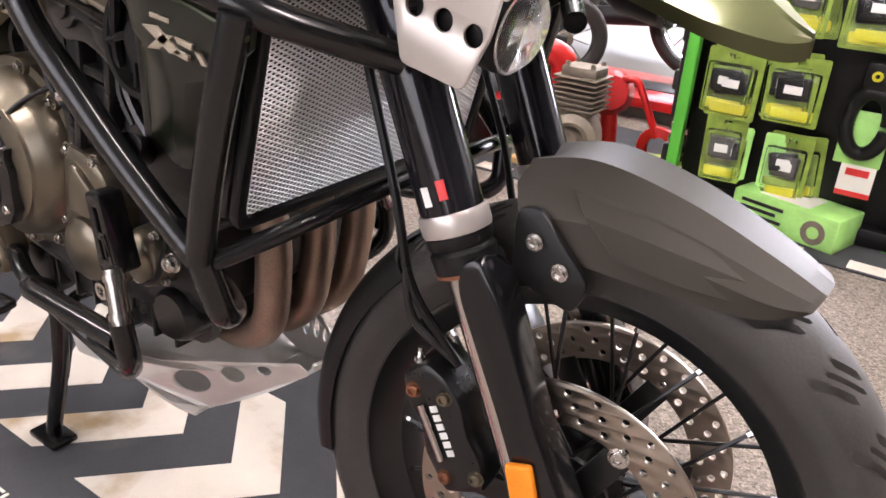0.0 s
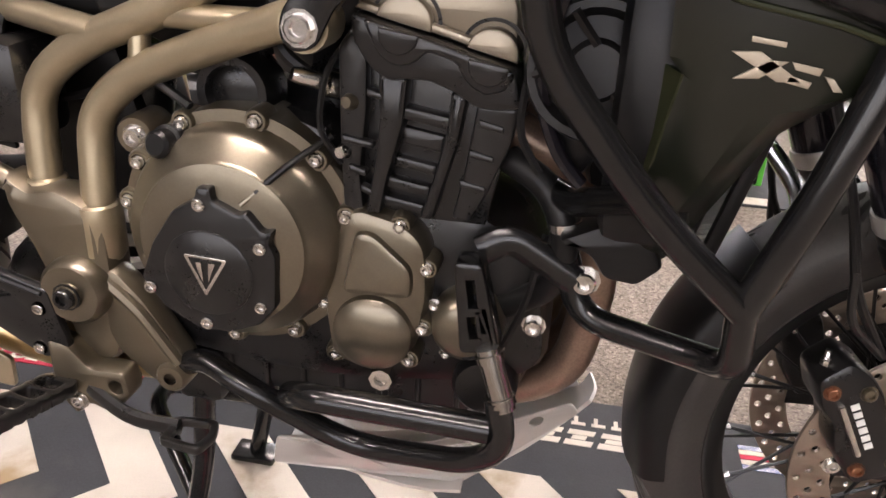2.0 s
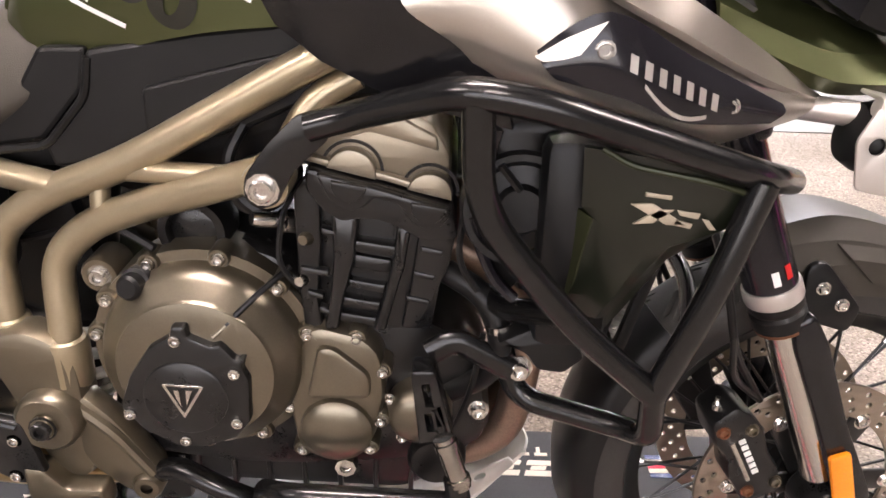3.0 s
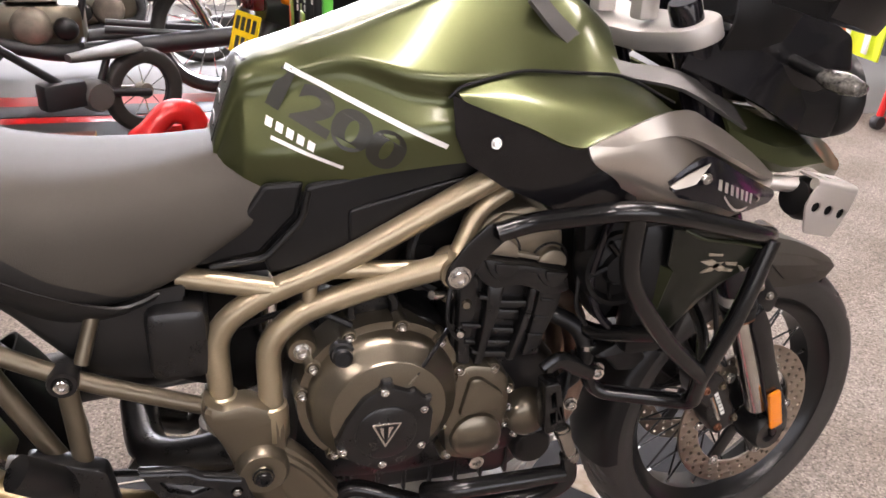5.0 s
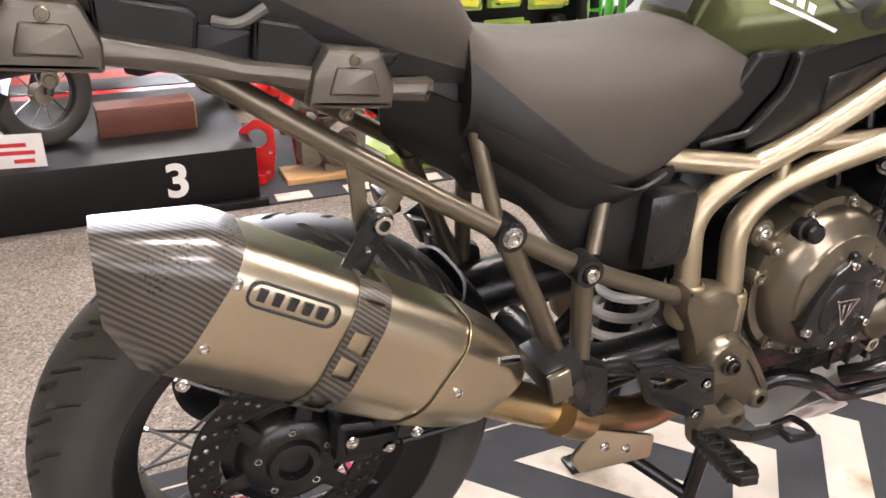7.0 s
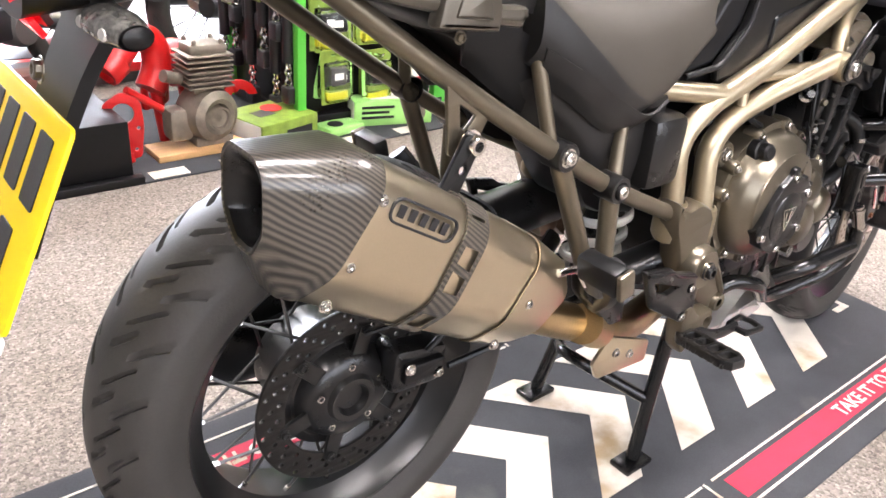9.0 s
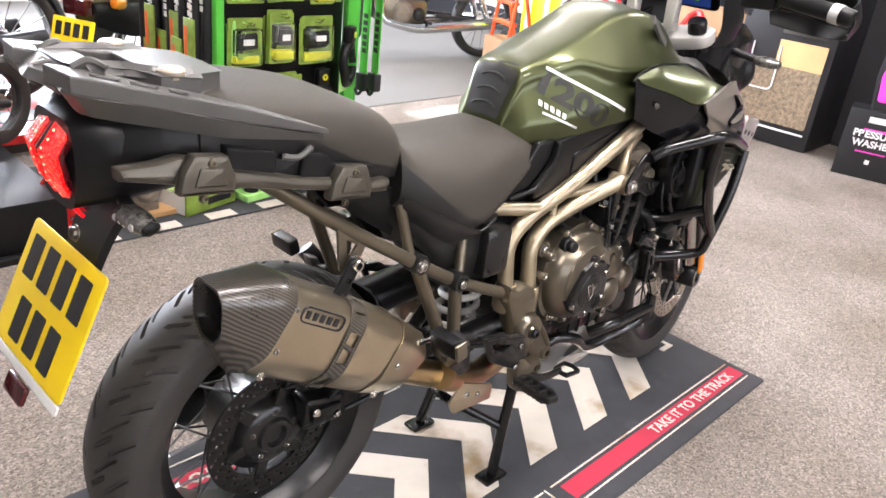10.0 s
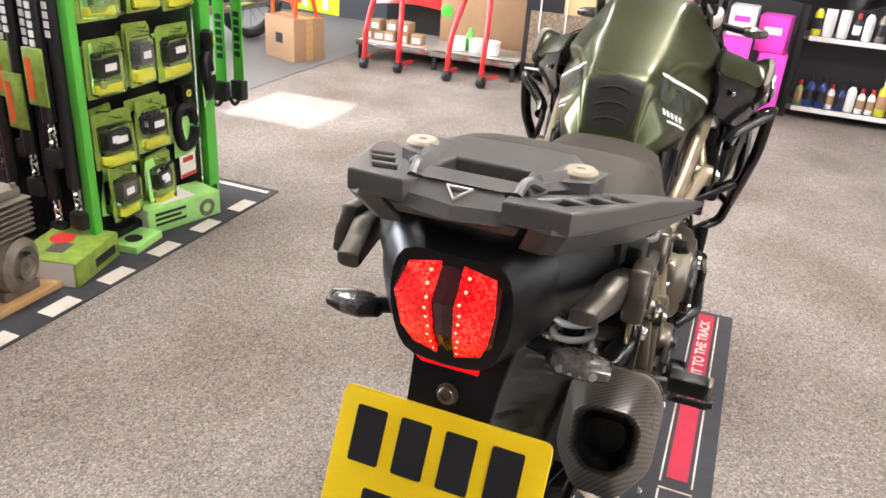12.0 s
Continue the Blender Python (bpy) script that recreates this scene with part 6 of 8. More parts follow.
def two_tone(ob, seam):
    """Cuts the cover along a bent seam seen from the side; below it the cloth is black."""
    bm = bmesh.new()
    bm.from_mesh(ob.data)
    for p, q in zip(seam, seam[1:]):
        n = Vector((p[1] - q[1], 0, q[0] - p[0]))
        geom = [g for f in bm.faces if min(p[0], q[0]) - .03 < f.calc_center_median().x < max(p[0], q[0]) + .03 for g in (f, *f.edges, *f.verts)]
        bmesh.ops.bisect_plane(bm, geom=list(dict.fromkeys(geom)), plane_co=(p[0], 0, p[1]), plane_no=n)
    xs, zs = [p[0] for p in seam], [p[1] for p in seam]
    for f in bm.faces:
        c = f.calc_center_median()
        f.material_index = 1 if c.z < np.interp(c.x, xs, zs) else 0
        f.smooth = True
    bm.to_mesh(ob.data)
    bm.free()
    ob.data.materials.append(SEAT_SIDE)
two_tone(rs, [(.19, .872), (.216, .857), (.284, .802), (.354, .747), (.423, .714), (.48, .70)])
two_tone(ps, [(-.14, .955), (.029, .925), (.116, .881), (.24, .838)])

# rack, tail, lamp, plate
def rack_top(bm, x0, z0, fall):
    """Tilts a flat moulding so that it falls towards the seat."""
    for v in bm.verts:
        v.co.z += z0 - (v.co.x - x0) * fall
    return bm
FLAT = Matrix.Identity(4)
half = [(-.247, .0), (-.247, .036), (-.236, .052), (-.205, .058), (-.178, .066), (-.160, .098), (-.112, .104), (-.102, .08), (-.06, .06), (-.055, .0)]
outline = half + [(x, -y) for x, y in reversed(half[1:-1])]
rack = part("luggage_rack", rack_top(flat([outline, [(-.206, -.045), (-.16, -.038), (-.16, .038), (-.206, .045)]], .026, .003, FLAT), -.245, 1.010, .09), CHARCOAL, bike, "charcoal moulded rear luggage rack", 20)
part("rack_lip", patch([[(-.2465, y * .66, 1.0215) for y in (-.056, -.03, 0, .03, .056)], [(-.275 + abs(y) * .2, y, 1.012) for y in (-.056, -.03, 0, .03, .056)], [(-.283 + abs(y) * .25, y * 1.1, 1.001) for y in (-.056, -.03, 0, .03, .056)], [(-.262, y, .990) for y in (-.056, -.03, 0, .03, .056)]], 1, 1, .004, (-1, 0, .5)), CHARCOAL, rack, smooth=12)
for s in (-1, 1):
    part("rack_beam", patch([[(-.238, s * .044, 1.0225), (-.19, s * .048, 1.019), (-.152, s * .056, 1.015), (-.105, s * .06, 1.010)], [(-.233, s * .052, 1.029), (-.19, s * .056, 1.026), (-.157, s * .07, 1.021), (-.11, s * .08, 1.016)], [(-.226, s * .062, 1.012), (-.19, s * .066, 1.010), (-.164, s * .086, 1.008), (-.112, s * .096, 1.004)]], 1, 1, .005, (0, 0, 1)), CHARCOAL, rack, smooth=12)
part("badge", flat([[(-.013, .009), (.013, .009), (0, -.01)], [(-.0095, .0068), (.0095, .0068), (0, -.0072)]], .003, .0003, Matrix.Translation((-.262, 0, 1.0185)) @ Matrix.Rotation(radians(70), 4, "Y") @ ACROSS @ Matrix.Diagonal((-1, 1, -1, 1))), ALUMINIUM, rack)
for s in (-1, 1):
    part("knob", lathe([(0, .004), (.004, .004), (.005, .006), (.014, .006), (.017, .003), (.017, -.006), (.012, -.012)], 24, Matrix.Translation((-.140, s * .084, 1.015))), KNOB, rack, "pale metal knob")
    part("strap_hook", sweep([(-.245, s * .05, 1.02), (-.225, s * .052, 1.03), (-.21, s * .064, 1.02)], .005, 8, .01), CHARCOAL, rack)
    wing = [(-.275, .046), (-.268, .104), (-.19, .134), (-.135, .150), (-.10, .162), (-.02, .189), (.016, .199), (-.01, .170), (-.06, .140), (-.125, .106), (-.165, .088), (-.2, .066), (-.235, .04)]
    loops = [[(x, s * y) for x, y in wing]]
    for x, y, l in ((-.224, .087, .031), (-.185, .107, .031), (-.152, .1235, .02)):
        d, e = Vector((.87, .44)), Vector((-.36, .93))
        q = [Vector((x, y)) + d * (l * i) / 2 + e * (.024 * j) / 2 for i, j in ((-1, -1), (1, -1), (1, 1), (-1, 1))]
        loops.append([(p.x, s * p.y) for p in q])
    bm = flat(loops, .022, .003, FLAT)
    for v in bm.verts:
        thin = min(1, max(0, (v.co.x + .1) / .14))
        v.co.z = .011 + (v.co.z - .011) * (1 - .8 * thin) - .012 * thin
    part("rack_wing", rack_top(bm, -.24, 1.008, .205), CHARCOAL, rack, "charcoal grab wing with three slots", 20)
    part("grab_blade", patch([[(-.27, s * .07, 1.004), (-.266, s * .1035, 1.002), (-.158, s * .1435, .982), (-.10, s * .161, .968), (.012, s * .196, .947)],
                              [(-.25, s * .058, .974), (-.24, s * .088, .970), (-.15, s * .130, .954), (-.095, s * .150, .944), (.014, s * .190, .939)]], 3, 1, .005, (0, s, 0)), CHARCOAL, rack, smooth=20)
    # luggage rail under the seat
    bm = flat([rounded([(-.234, .919), (-.195, .922), (-.166, .929), (-.13, .923), (-.11, .908), (-.041, .891), (.001, .878), (.06, .868), (.125, .851), (.168, .849), (.162, .829), (.125, .833), (0, .861), (-.114, .884), (-.234, .903)], .003)], .028, .008, SIDE)
    for v in bm.verts:
        v.co.y += s * (.15 - max(0, -.115 - v.co.x) * .25)
    rail = part("pannier_rail", bm, BRONZE_RAIL, bike, "dark bronze pannier rail with brackets")
    for x, z, y in ((-.138, .910, .160), (.088, .861, .160)):
        part("rail_bracket", flat([rounded([(x - .040, z - .024), (x + .036, z - .032), (x + .038, z - .010), (x + .026, z + .020), (x - .020, z + .026), (x - .034, z + .004)], .004)], .022, .006, SIDE, (0, s * y, 0)), BRONZE_RAIL, rail)
        part("bracket_face", flat([rounded([(x - .022, z - .014), (x + .024, z - .019), (x + .018, z + .006), (x - .014, z + .010)], .003)], .008, .003, SIDE, (0, s * (y + .010), 0)), BRONZE_RAIL, rail)
        bolt(rail, (x + .002, s * (y + .010), z + .014), (0, s, 0), .0055, .004, ENGINE)
        bolt(rail, (x - .002, s * (y - .004), z - .036), (0, s, 0), .005, .004, ENGINE)
    part("rail_cover", flat([rounded([(-.105, .935), (-.036, .9205), (-.029, .914), (-.034, .882), (-.105, .896)], .003)], .026, .004, SIDE, (0, s * .14, 0)), BLACK, rail, smooth=20)
    part("rail_cover", flat([rounded([(.013, .911), (.05, .903), (.068, .886), (.138, .874), (.13, .862), (.062, .866), (.05, .862), (.008, .872)], .002)], .026, .004, SIDE, (0, s * .14, 0)), BLACK, rail, smooth=20)
    part("strap_tab", flat([rounded([(-.03, .907), (.012, .899), (.008, .872), (-.034, .882)], .003)], .012, .002, SIDE, (0, s * .14, 0)), BLACK, rail)
    part("strap", sweep([(-.018, s * .146, .908), (.0, s * .158, .906), (.022, s * .156, .918)], .0045, 8, .01), CHARCOAL, rail)
    part("under_seat_panel", patch([[(.13, s * .115, .835), (.18, s * .118, .825), (.235, s * .12, .80)], [(.132, s * .11, .80), (.18, s * .112, .785), (.236, s * .114, .76)], [(.138, s * .1, .782), (.185, s * .1, .748), (.236, s * .1, .715)]], 4, 4, .005, (0, s, 0)), BLACK, bike, "matt black panel under the seat")
    part("tail_side", patch([[(-.235, s * .055, .955), (-.15, s * .12, .96), (-.02, s * .14, .935), (.1, s * .135, .885)], [(-.24, s * .07, .92), (-.15, s * .125, .915), (-.02, s * .14, .895), (.1, s * .13, .85)], [(-.225, s * .065, .87), (-.15, s * .105, .885), (-.02, s * .12, .868), (.1, s * .11, .835)]], 4, 4, .006, (0, s, 0)), BLACK, bike, "matt black tail side panel")
    aim = along((-.212, s * .112, .85), (.15, s, -.1)) @ Matrix.Diagonal((.8, .55, .82, 1))
    ind = part("indicator", lathe([(0, -.03), (.014, -.026), (.021, -.005), (.022, .025), (.015, .05), (0, .058)], 18, aim), BLACK, bike, "slim indicator with a clear lens")
    part("lens", lathe([(.0155, -.02), (.0235, -.004), (.0242, .022), (.017, .05)], 18, aim @ Matrix.Translation((-.002, 0, 0))), DARK_LENS, ind, "smoky clear lens")
    for k in range(4):
        part("led_cell", lathe([(0, .003), (.004, .002), (.005, 0)], 8, along(aim @ Vector((-.022, 0, -.008 + k * .013)), (-1, s * .3, .2))), SILVER, ind)
    part("indicator_stem", sweep([(-.2, s * .05, .86), (-.208, s * .10, .852)], .009, 10, 0), BLACK, ind)
tail = part("tail_unit", loft([(-.255, [(0, .955), (.05, .95), (.062, .9), (.045, .845), (0, .835)]), (-.2, [(0, .975), (.075, .965), (.095, .915), (.07, .855), (0, .85)]), (-.05, [(0, .96), (.1, .95), (.115, .9), (.085, .865), (0, .86)]), (.15, [(0, .9), (.1, .89), (.11, .85), (.08, .81), (0, .8)])], 4, 4), BLACK, bike, "black tail unit")
LAMP_RIDGE = [(-.246, .956), (-.277, .914), (-.269, .876), (-.244, .832)]
def lamp_x(z):
    """How far back the ridged lamp stands at height z."""
    for (x0, z0), (x1, z1) in zip(LAMP_RIDGE, LAMP_RIDGE[1:]):
        if z1 <= z <= z0:
            return x0 + (x1 - x0) * (z0 - z) / (z0 - z1)
    return LAMP_RIDGE[0][0]
lamp = part("tail_lamp", patch([[(x + abs(y) * .16, y * w, z) for (x, z), w in zip(LAMP_RIDGE, (.92, 1.06, .96, .72))] for y in (-.05, -.025, 0, .025, .05)], 1, 1, .006, (-1, 0, 0)), RED_REFL, bike, "rear lamp with two glowing red lobes", 12)
for s in (-1, 1):
    part("lobe", patch([[(x - .004 + (a + b * f) * .16, s * (a + b * f), z) for (x, z), a, b in zip([(lamp_x(q), q) for q in (.950, .914, .876, .844)], (.011, .012, .011, .009), (.030, .038, .033, .022))] for f in (0, .5, 1)], 1, 1, .006, (-1, 0, 0)), GLOW_LENS, lamp, "glowing red lobe", 12)
    for col in (.019,):
        for k in range(9):
            z = .938 - k * .0105
            part("led", lathe([(0, .0022), (.0014, .0015), (.0019, 0)], 6, along((lamp_x(z) - .0035 + col * .16, s * (col - k * .0008 + .0012 * math.sin(k * 2.3)), z), (-1, 0, 0))), LED, lamp)
part("lower_lens", patch([[(-.250, y, .840 - abs(y) * .1), (-.247, y, .832), (-.240, y * .9, .822)] for y in (-.034, -.017, 0, .017, .034)], 1, 1, .005, (-1, 0, 0)), RED_LENS, lamp)
part("plate_hanger", patch([[(-.19, y * .95, .845), (-.222, y * .8, .79), (-.262, y * .7, .7), (-.285, y * .6, .64)] for y in (-.06, -.03, 0, .03, .06)], 4, 3, .012, (-1, 0, 0)), BLACK, bike, "black number plate hanger")
pm = Matrix.Translation((-.285, -.004, .695)) @ Matrix.Rotation(radians(25), 4, "Y") @ ACROSS @ Matrix.Diagonal((-1, 1, -1, 1))
plate = part("number_plate", flat([rect(-.1145, -.088, .1145, .088, .01)], .004, .001, pm), YELLOW, bike, "yellow number plate with black bars")
for k in range(7):
    u, v = (-.0945 + k * .05, .01) if k < 4 else (-.0695 + (k - 4) * .05, -.074)
    part("bar", flat([rect(u, v, u + .034, v + .06, .003)], .0012, 0, pm @ Matrix.Translation((0, 0, .0027))), PRINT_BLACK, plate, smooth=0)
part("plate_strip", flat([rect(-.1145, -.102, .1145, -.089, .004)], .004, .001, pm), WHITE, plate)
part("plate_reflector", flat([rect(-.03, -.135, .03, -.108, .005)], .008, .002, pm), RED_REFL, plate)
bolt(plate, (-.240, 0, .79), (-1, 0, .2), .009, .006, ENGINE)

# silencer
ax = Vector((.862, 0.02, -.506)).normalized()
up = Vector((.506, 0, .862))
can0 = Vector((-.063, -.152, .672))
CAN = [(p.x, p.y) for p in fillet([(-1, .68, 0), (-1, -.42, 0), (-.45, -1, 0), (.45, -1, 0), (1, -.42, 0), (1, .68, 0), (.62, 1, 0), (-.62, 1, 0)], .22, 4, True)]
def can_ring(s_, hh, hw, sh=(0, 0), cut=0, n=40):
    out = []
    for k in range(n):
        a = 2 * math.pi * k / n
        c, d = math.cos(a), math.sin(a)
        c, d = CAN[k % len(CAN)]
        v, w = d * hh, c * hw
        out.append(can0 + ax * (s_ + cut * v) + up * (v + sh[0]) + Vector((0, 1, 0)) * (w + sh[1]))
    return out
bm, vs = grid([can_ring(0, .074, .056), can_ring(.1, .074, .056), can_ring(.24, .072, .055), can_ring(.32, .064, .05, (-.004, 0), .35), can_ring(.355, .05, .042, (-.012, 0), .45), can_ring(.36, .03, .03, (-.016, 0), .3)], wrap=True)
bm.faces.new(vs[-1])
can = part("silencer", bm, TITANIUM, bike, "brushed titanium exhaust silencer")
bm, vs = grid([can_ring(.004, .0755, .0575, cut=.1), can_ring(-.012, .0755, .0575, cut=.1), can_ring(-.022, .0735, .0558, cut=0), can_ring(-.078, .0425, .040, (-.006, 0), -.52), can_ring(-.082, .0405, .038, (-.006, 0), -.54), can_ring(-.081, .0375, .035, (-.006, 0), -.54)], wrap=True)
part("end_cap", bm, CARBON, can, "carbon fibre end cap", 22)
bm, vs = grid([can_ring(-.0815, .0378, .0353, (-.006, 0), -.54), can_ring(-.079, .034, .0315, (-.006, 0), -.54), can_ring(-.062, .0315, .029, (-.006, 0), -.45), can_ring(-.052, .024, .0235, (-.006, 0), -.3), can_ring(-.035, .0225, .022, (-.006, 0), -.2), can_ring(.02, .022, .0215, (-.006, 0), 0)], wrap=True)
bm.faces.new(vs[-1])
part("outlet", bm, ENGINE_BLACK, can, "dark recessed exhaust outlet", 60)
bm, vs = grid([can_ring(.128, .0745, .0565), can_ring(.128, .0768, .0588), can_ring(.135, .0768, .0588), can_ring(.157, .0768, .0588), can_ring(.164, .0768, .0588), can_ring(.164, .0745, .0565)], wrap=True)
bm.faces.ensure_lookup_table()
bmesh.ops.delete(bm, geom=[bm.faces[80 + k] for k in range(40) if k % 5 == 4], context="FACES")
part("strap", bm, CARBON, can, "carbon fibre clamp strap with slots")
part("strap_bridge", flat([[(-.013, -.002), (-.013, .007), (.013, .002), (.013, -.007)]], .0024, .0004, Matrix.Translation(can0 + ax * .146 + up * .010 + Vector((0, -.0578, 0))) @ Matrix.Rotation(radians(30.4), 4, "Y") @ SIDE), CARBON, can)
bm, vs = grid([can_ring(.262, .0712, .0548, (-.001, 0), .12), can_ring(.262, .0728, .0562, (-.001, 0), .12), can_ring(.322, .0648, .0508, (-.004, 0), .35), can_ring(.352, .0515, .0432, (-.0115, 0), .45)], wrap=True)
part("end_plate", bm, TITANIUM, can, "riveted titanium end plate", 40)
badge_m = Matrix.Translation(can0 + ax * .068 + up * .043 + Vector((0, -.0565, 0))) @ Matrix.Rotation(radians(30.4), 4, "Y") @ SIDE
part("badge_rim", flat([rect(-.045, -.013, .045, .013, .013), rect(-.0425, -.0105, .0425, .0105, .0105)], .004, .0008, badge_m), PRINT_BLACK, can)
bm = bmesh.new()
for k in range(5):
    flat([rect(-.035 + k * .0148, -.006, -.0275 + k * .0148, .006)], .003, 0, badge_m, bm=bm)
part("badge_print", bm, PRINT_BLACK, can)
for s_, v in ((.012, .045), (.012, -.02), (.012, -.062), (.268, -.058), (.285, .0)):
    bolt(can, can0 + ax * s_ + up * v + Vector((0, -.054 if abs(v) < .05 else -.05, 0)), (0, -1, 0), .005, .004)
part("link_pipe", sweep([can0 + ax * .33 + up * -.02, can0 + ax * .40 + up * -.02, (.38, -.15, .40), (.50, -.12, .34), (.7, -.06, .31)], .026, 18, .05), GOLD_PIPE, bike, "straw-tinted exhaust link pipe")
part("pipe_collar", sweep([(.335, -.167, .430), (.380, -.156, .400)], .028, 18, 0), GOLD_PIPE, bike)
shield = part("pipe_shield", flat([rounded([(.355, .362), (.385, .398), (.482, .358), (.481, .322), (.37, .332)], .006)], .006, .0015, SIDE, (0, -.178, 0)), TITANIUM, bike, "brushed metal heat shield on the pipe joint")
for x, z in ((.402, .366), (.436, .352)):
    bolt(shield, (x, -.182, z), (0, -1, 0), .0055, .004)
part("clip", sweep([can0 + ax * .315 + up * .045 + Vector((0, -.05, 0)), can0 + ax * .35 + up * .06 + Vector((0, -.05, 0)), can0 + ax * .39 + up * .045 + Vector((0, -.045, 0))], .005, 8, .012), STEEL, can)
hang = part("exhaust_hanger", flat([rounded([(.085, .79), (.15, .745), (.135, .715), (.115, .70), (.095, .70), (.09, .75)], .008), rounded([(.105, .755), (.128, .74), (.115, .725), (.108, .73)], .003)], .006, .001, SIDE, (0, -.14, 0)), ENGINE, bike)
bolt(hang, (.117, -.15, .715), (0, -1, 0), .011, .014)
part("hanger_strap", flat([rounded([(.105, .728), (.13, .722), (.095, .655), (.07, .665)], .006), circle(.103, .69, .005, 12)], .006, .001, SIDE, (0, -.155, 0)), BLACK, hang)

# ---- mat under the motorcycle ----
FLATM = Matrix.Identity(4)
mat_ob = part("floor_mat", flat([rect(-.42, -.358, 1.625, .40, .01)], .006, .0015, FLATM, (0, 0, .003)), RUBBER_MAT)
tagged(mat_ob, "dark grey printed mat with white chevrons under the motorcycle", "mat")
def on_mat(name, loops, mat, label="", lift=.0066):
    return part(name, flat(loops, .001, 0, FLATM, (0, 0, lift)), mat, mat_ob, label, 0)
for k in range(-2, 4):
    x = .495 + k * .226
    on_mat("chevron", [[(x, -.158), (x + .108, -.158), (x + .265, .012), (x + .108, .18), (x, .18), (x + .157, .012)]], MAT_WHITE, "worn white chevron")
for y, start in ((-.275, .72), (.315, 1.62)):
    if start < 1.6:
        on_mat("red_band", [rect(start, y - .025, 1.6, y + .025)], MAT_RED, "red printed band")
    for d in (-.0395, .035):
        on_mat("white_line", [rect(-.38, y + d, .67, y + d + .0045)], MAT_WHITE)
        if start < 1.6:
            on_mat("white_line", [rect(.70, y + d, 1.6, y + d + .0045)], MAT_WHITE)
    on_mat("white_line", [rect(.675, y - .0395, .68, y + .0395)], MAT_WHITE)
on_mat("red_band", [rect(-.36, .262, .33, .312)], MAT_RED, "red printed band")
link("lettering", letters("TAKE IT TO THE TRACK", .042, 0, Matrix.Translation((.05, .287, .0078)) @ Matrix.Rotation(math.pi, 4, "Z"), 1.0, .0012), MAT_WHITE, mat_ob, "white words on the red band", 0)
on_mat("corner_mark", [[(1.50, -.075), (1.56, -.075), (1.56, -.03), (1.545, -.03), (1.545, -.058), (1.5, -.058)]], MAT_WHITE)
txt = letters("TAKE IT TO THE TRACK", .042, 0, Matrix.Translation((1.325, -.276, .0078)), 1.0, .0012)
link("lettering", txt, MAT_WHITE, mat_ob, "white words on the red band", 0)
# dealer print on the far edge: broad and narrow plain blocks, a small striped patch
for x0, x1 in ((1.035, 1.078), (1.086, 1.132), (1.142, 1.192), (1.202, 1.216), (1.226, 1.274)):
    on_mat("print", [[(x0, .270), (x1, .270), (x1 + .004, .284), (x0 + .004, .284)]], MAT_WHITE)
    on_mat("print", [[(x0 + .012, .286), (x1 - .010, .286), (x1 - .006, .297), (x0 + .016, .297)]], MAT_WHITE)
    on_mat("print", [[(x0 + .006, .299), (x1 + .004, .299), (x1 + .008, .312), (x0 + .010, .312)]], MAT_WHITE)
for k in range(6):
    x = 1.03 + k * .034
    on_mat("print", [rect(x, .326, x + .024, .334)], MAT_WHITE)
    on_mat("print", [rect(x + .004, .334, x + .011, .350)], MAT_WHITE)
for k, mt in enumerate((SCREEN_BLUE, MAT_WHITE, MAT_RED, MAT_WHITE, SCREEN_BLUE)):
    on_mat("colour_patch", [[(1.375, .276 + k * .0125), (1.455, .281 + k * .0125 - abs(k - 2) * .002), (1.455, .2885 + k * .0125), (1.375, .287 + k * .0125)]], mt)

# ---- display side: chequered mat, plinth ----
cm = tagged(part("display_mat", flat([rect(.3, 1.53, 1.81, 2.4, .005)], .006, .0015, FLATM, (0, 0, .003)), RUBBER_MAT), "black display mat with a chequered edge", "mat")
for k in range(6):
    part("white_square", flat([rect(.36 + k * .235 , 1.54, .36 + k * .235 + .117, 1.60)], .001, 0, FLATM, (0, 0, .0066)), MAT_WHITE, cm, smooth=0)
part("white_strip", flat([rect(1.755, 1.56, 1.78, 2.2)], .001, 0, FLATM, (0, 0, .0066)), MAT_WHITE, cm, smooth=0)
plinth = tagged(part("podium_block", box(-1.6, 1.57, 0, .31, 2.35, .19, .004), BLACK), "black wooden podium block with a white figure 3", "podium")
link("figure", letters("3", .15, .001, Matrix.Translation((.062, 1.568, .105)) @ SIDE, 1, .004), PRINT_WHITE, plinth, "white figure 3", 0)
tagged(part("floor_plank", box(.03, 1.53, 0, .33, 1.565, .025, .003), BLACK), "black edging plank on the carpet", "plank")

# ---- shop things ----
def place(ob, x, y, z, rz=0):
    ob.matrix_basis = pose(x, y, z, 0, 0, rz)
    return ob


tagged(part("floor_vinyl", flat([rect(-5, 2.62, 6.0, 6.5)], .004, 0, FLATM, (0, 0, .0022)), CONCRETE, smooth=0), "pale grey vinyl floor", "floor", kind="structure")

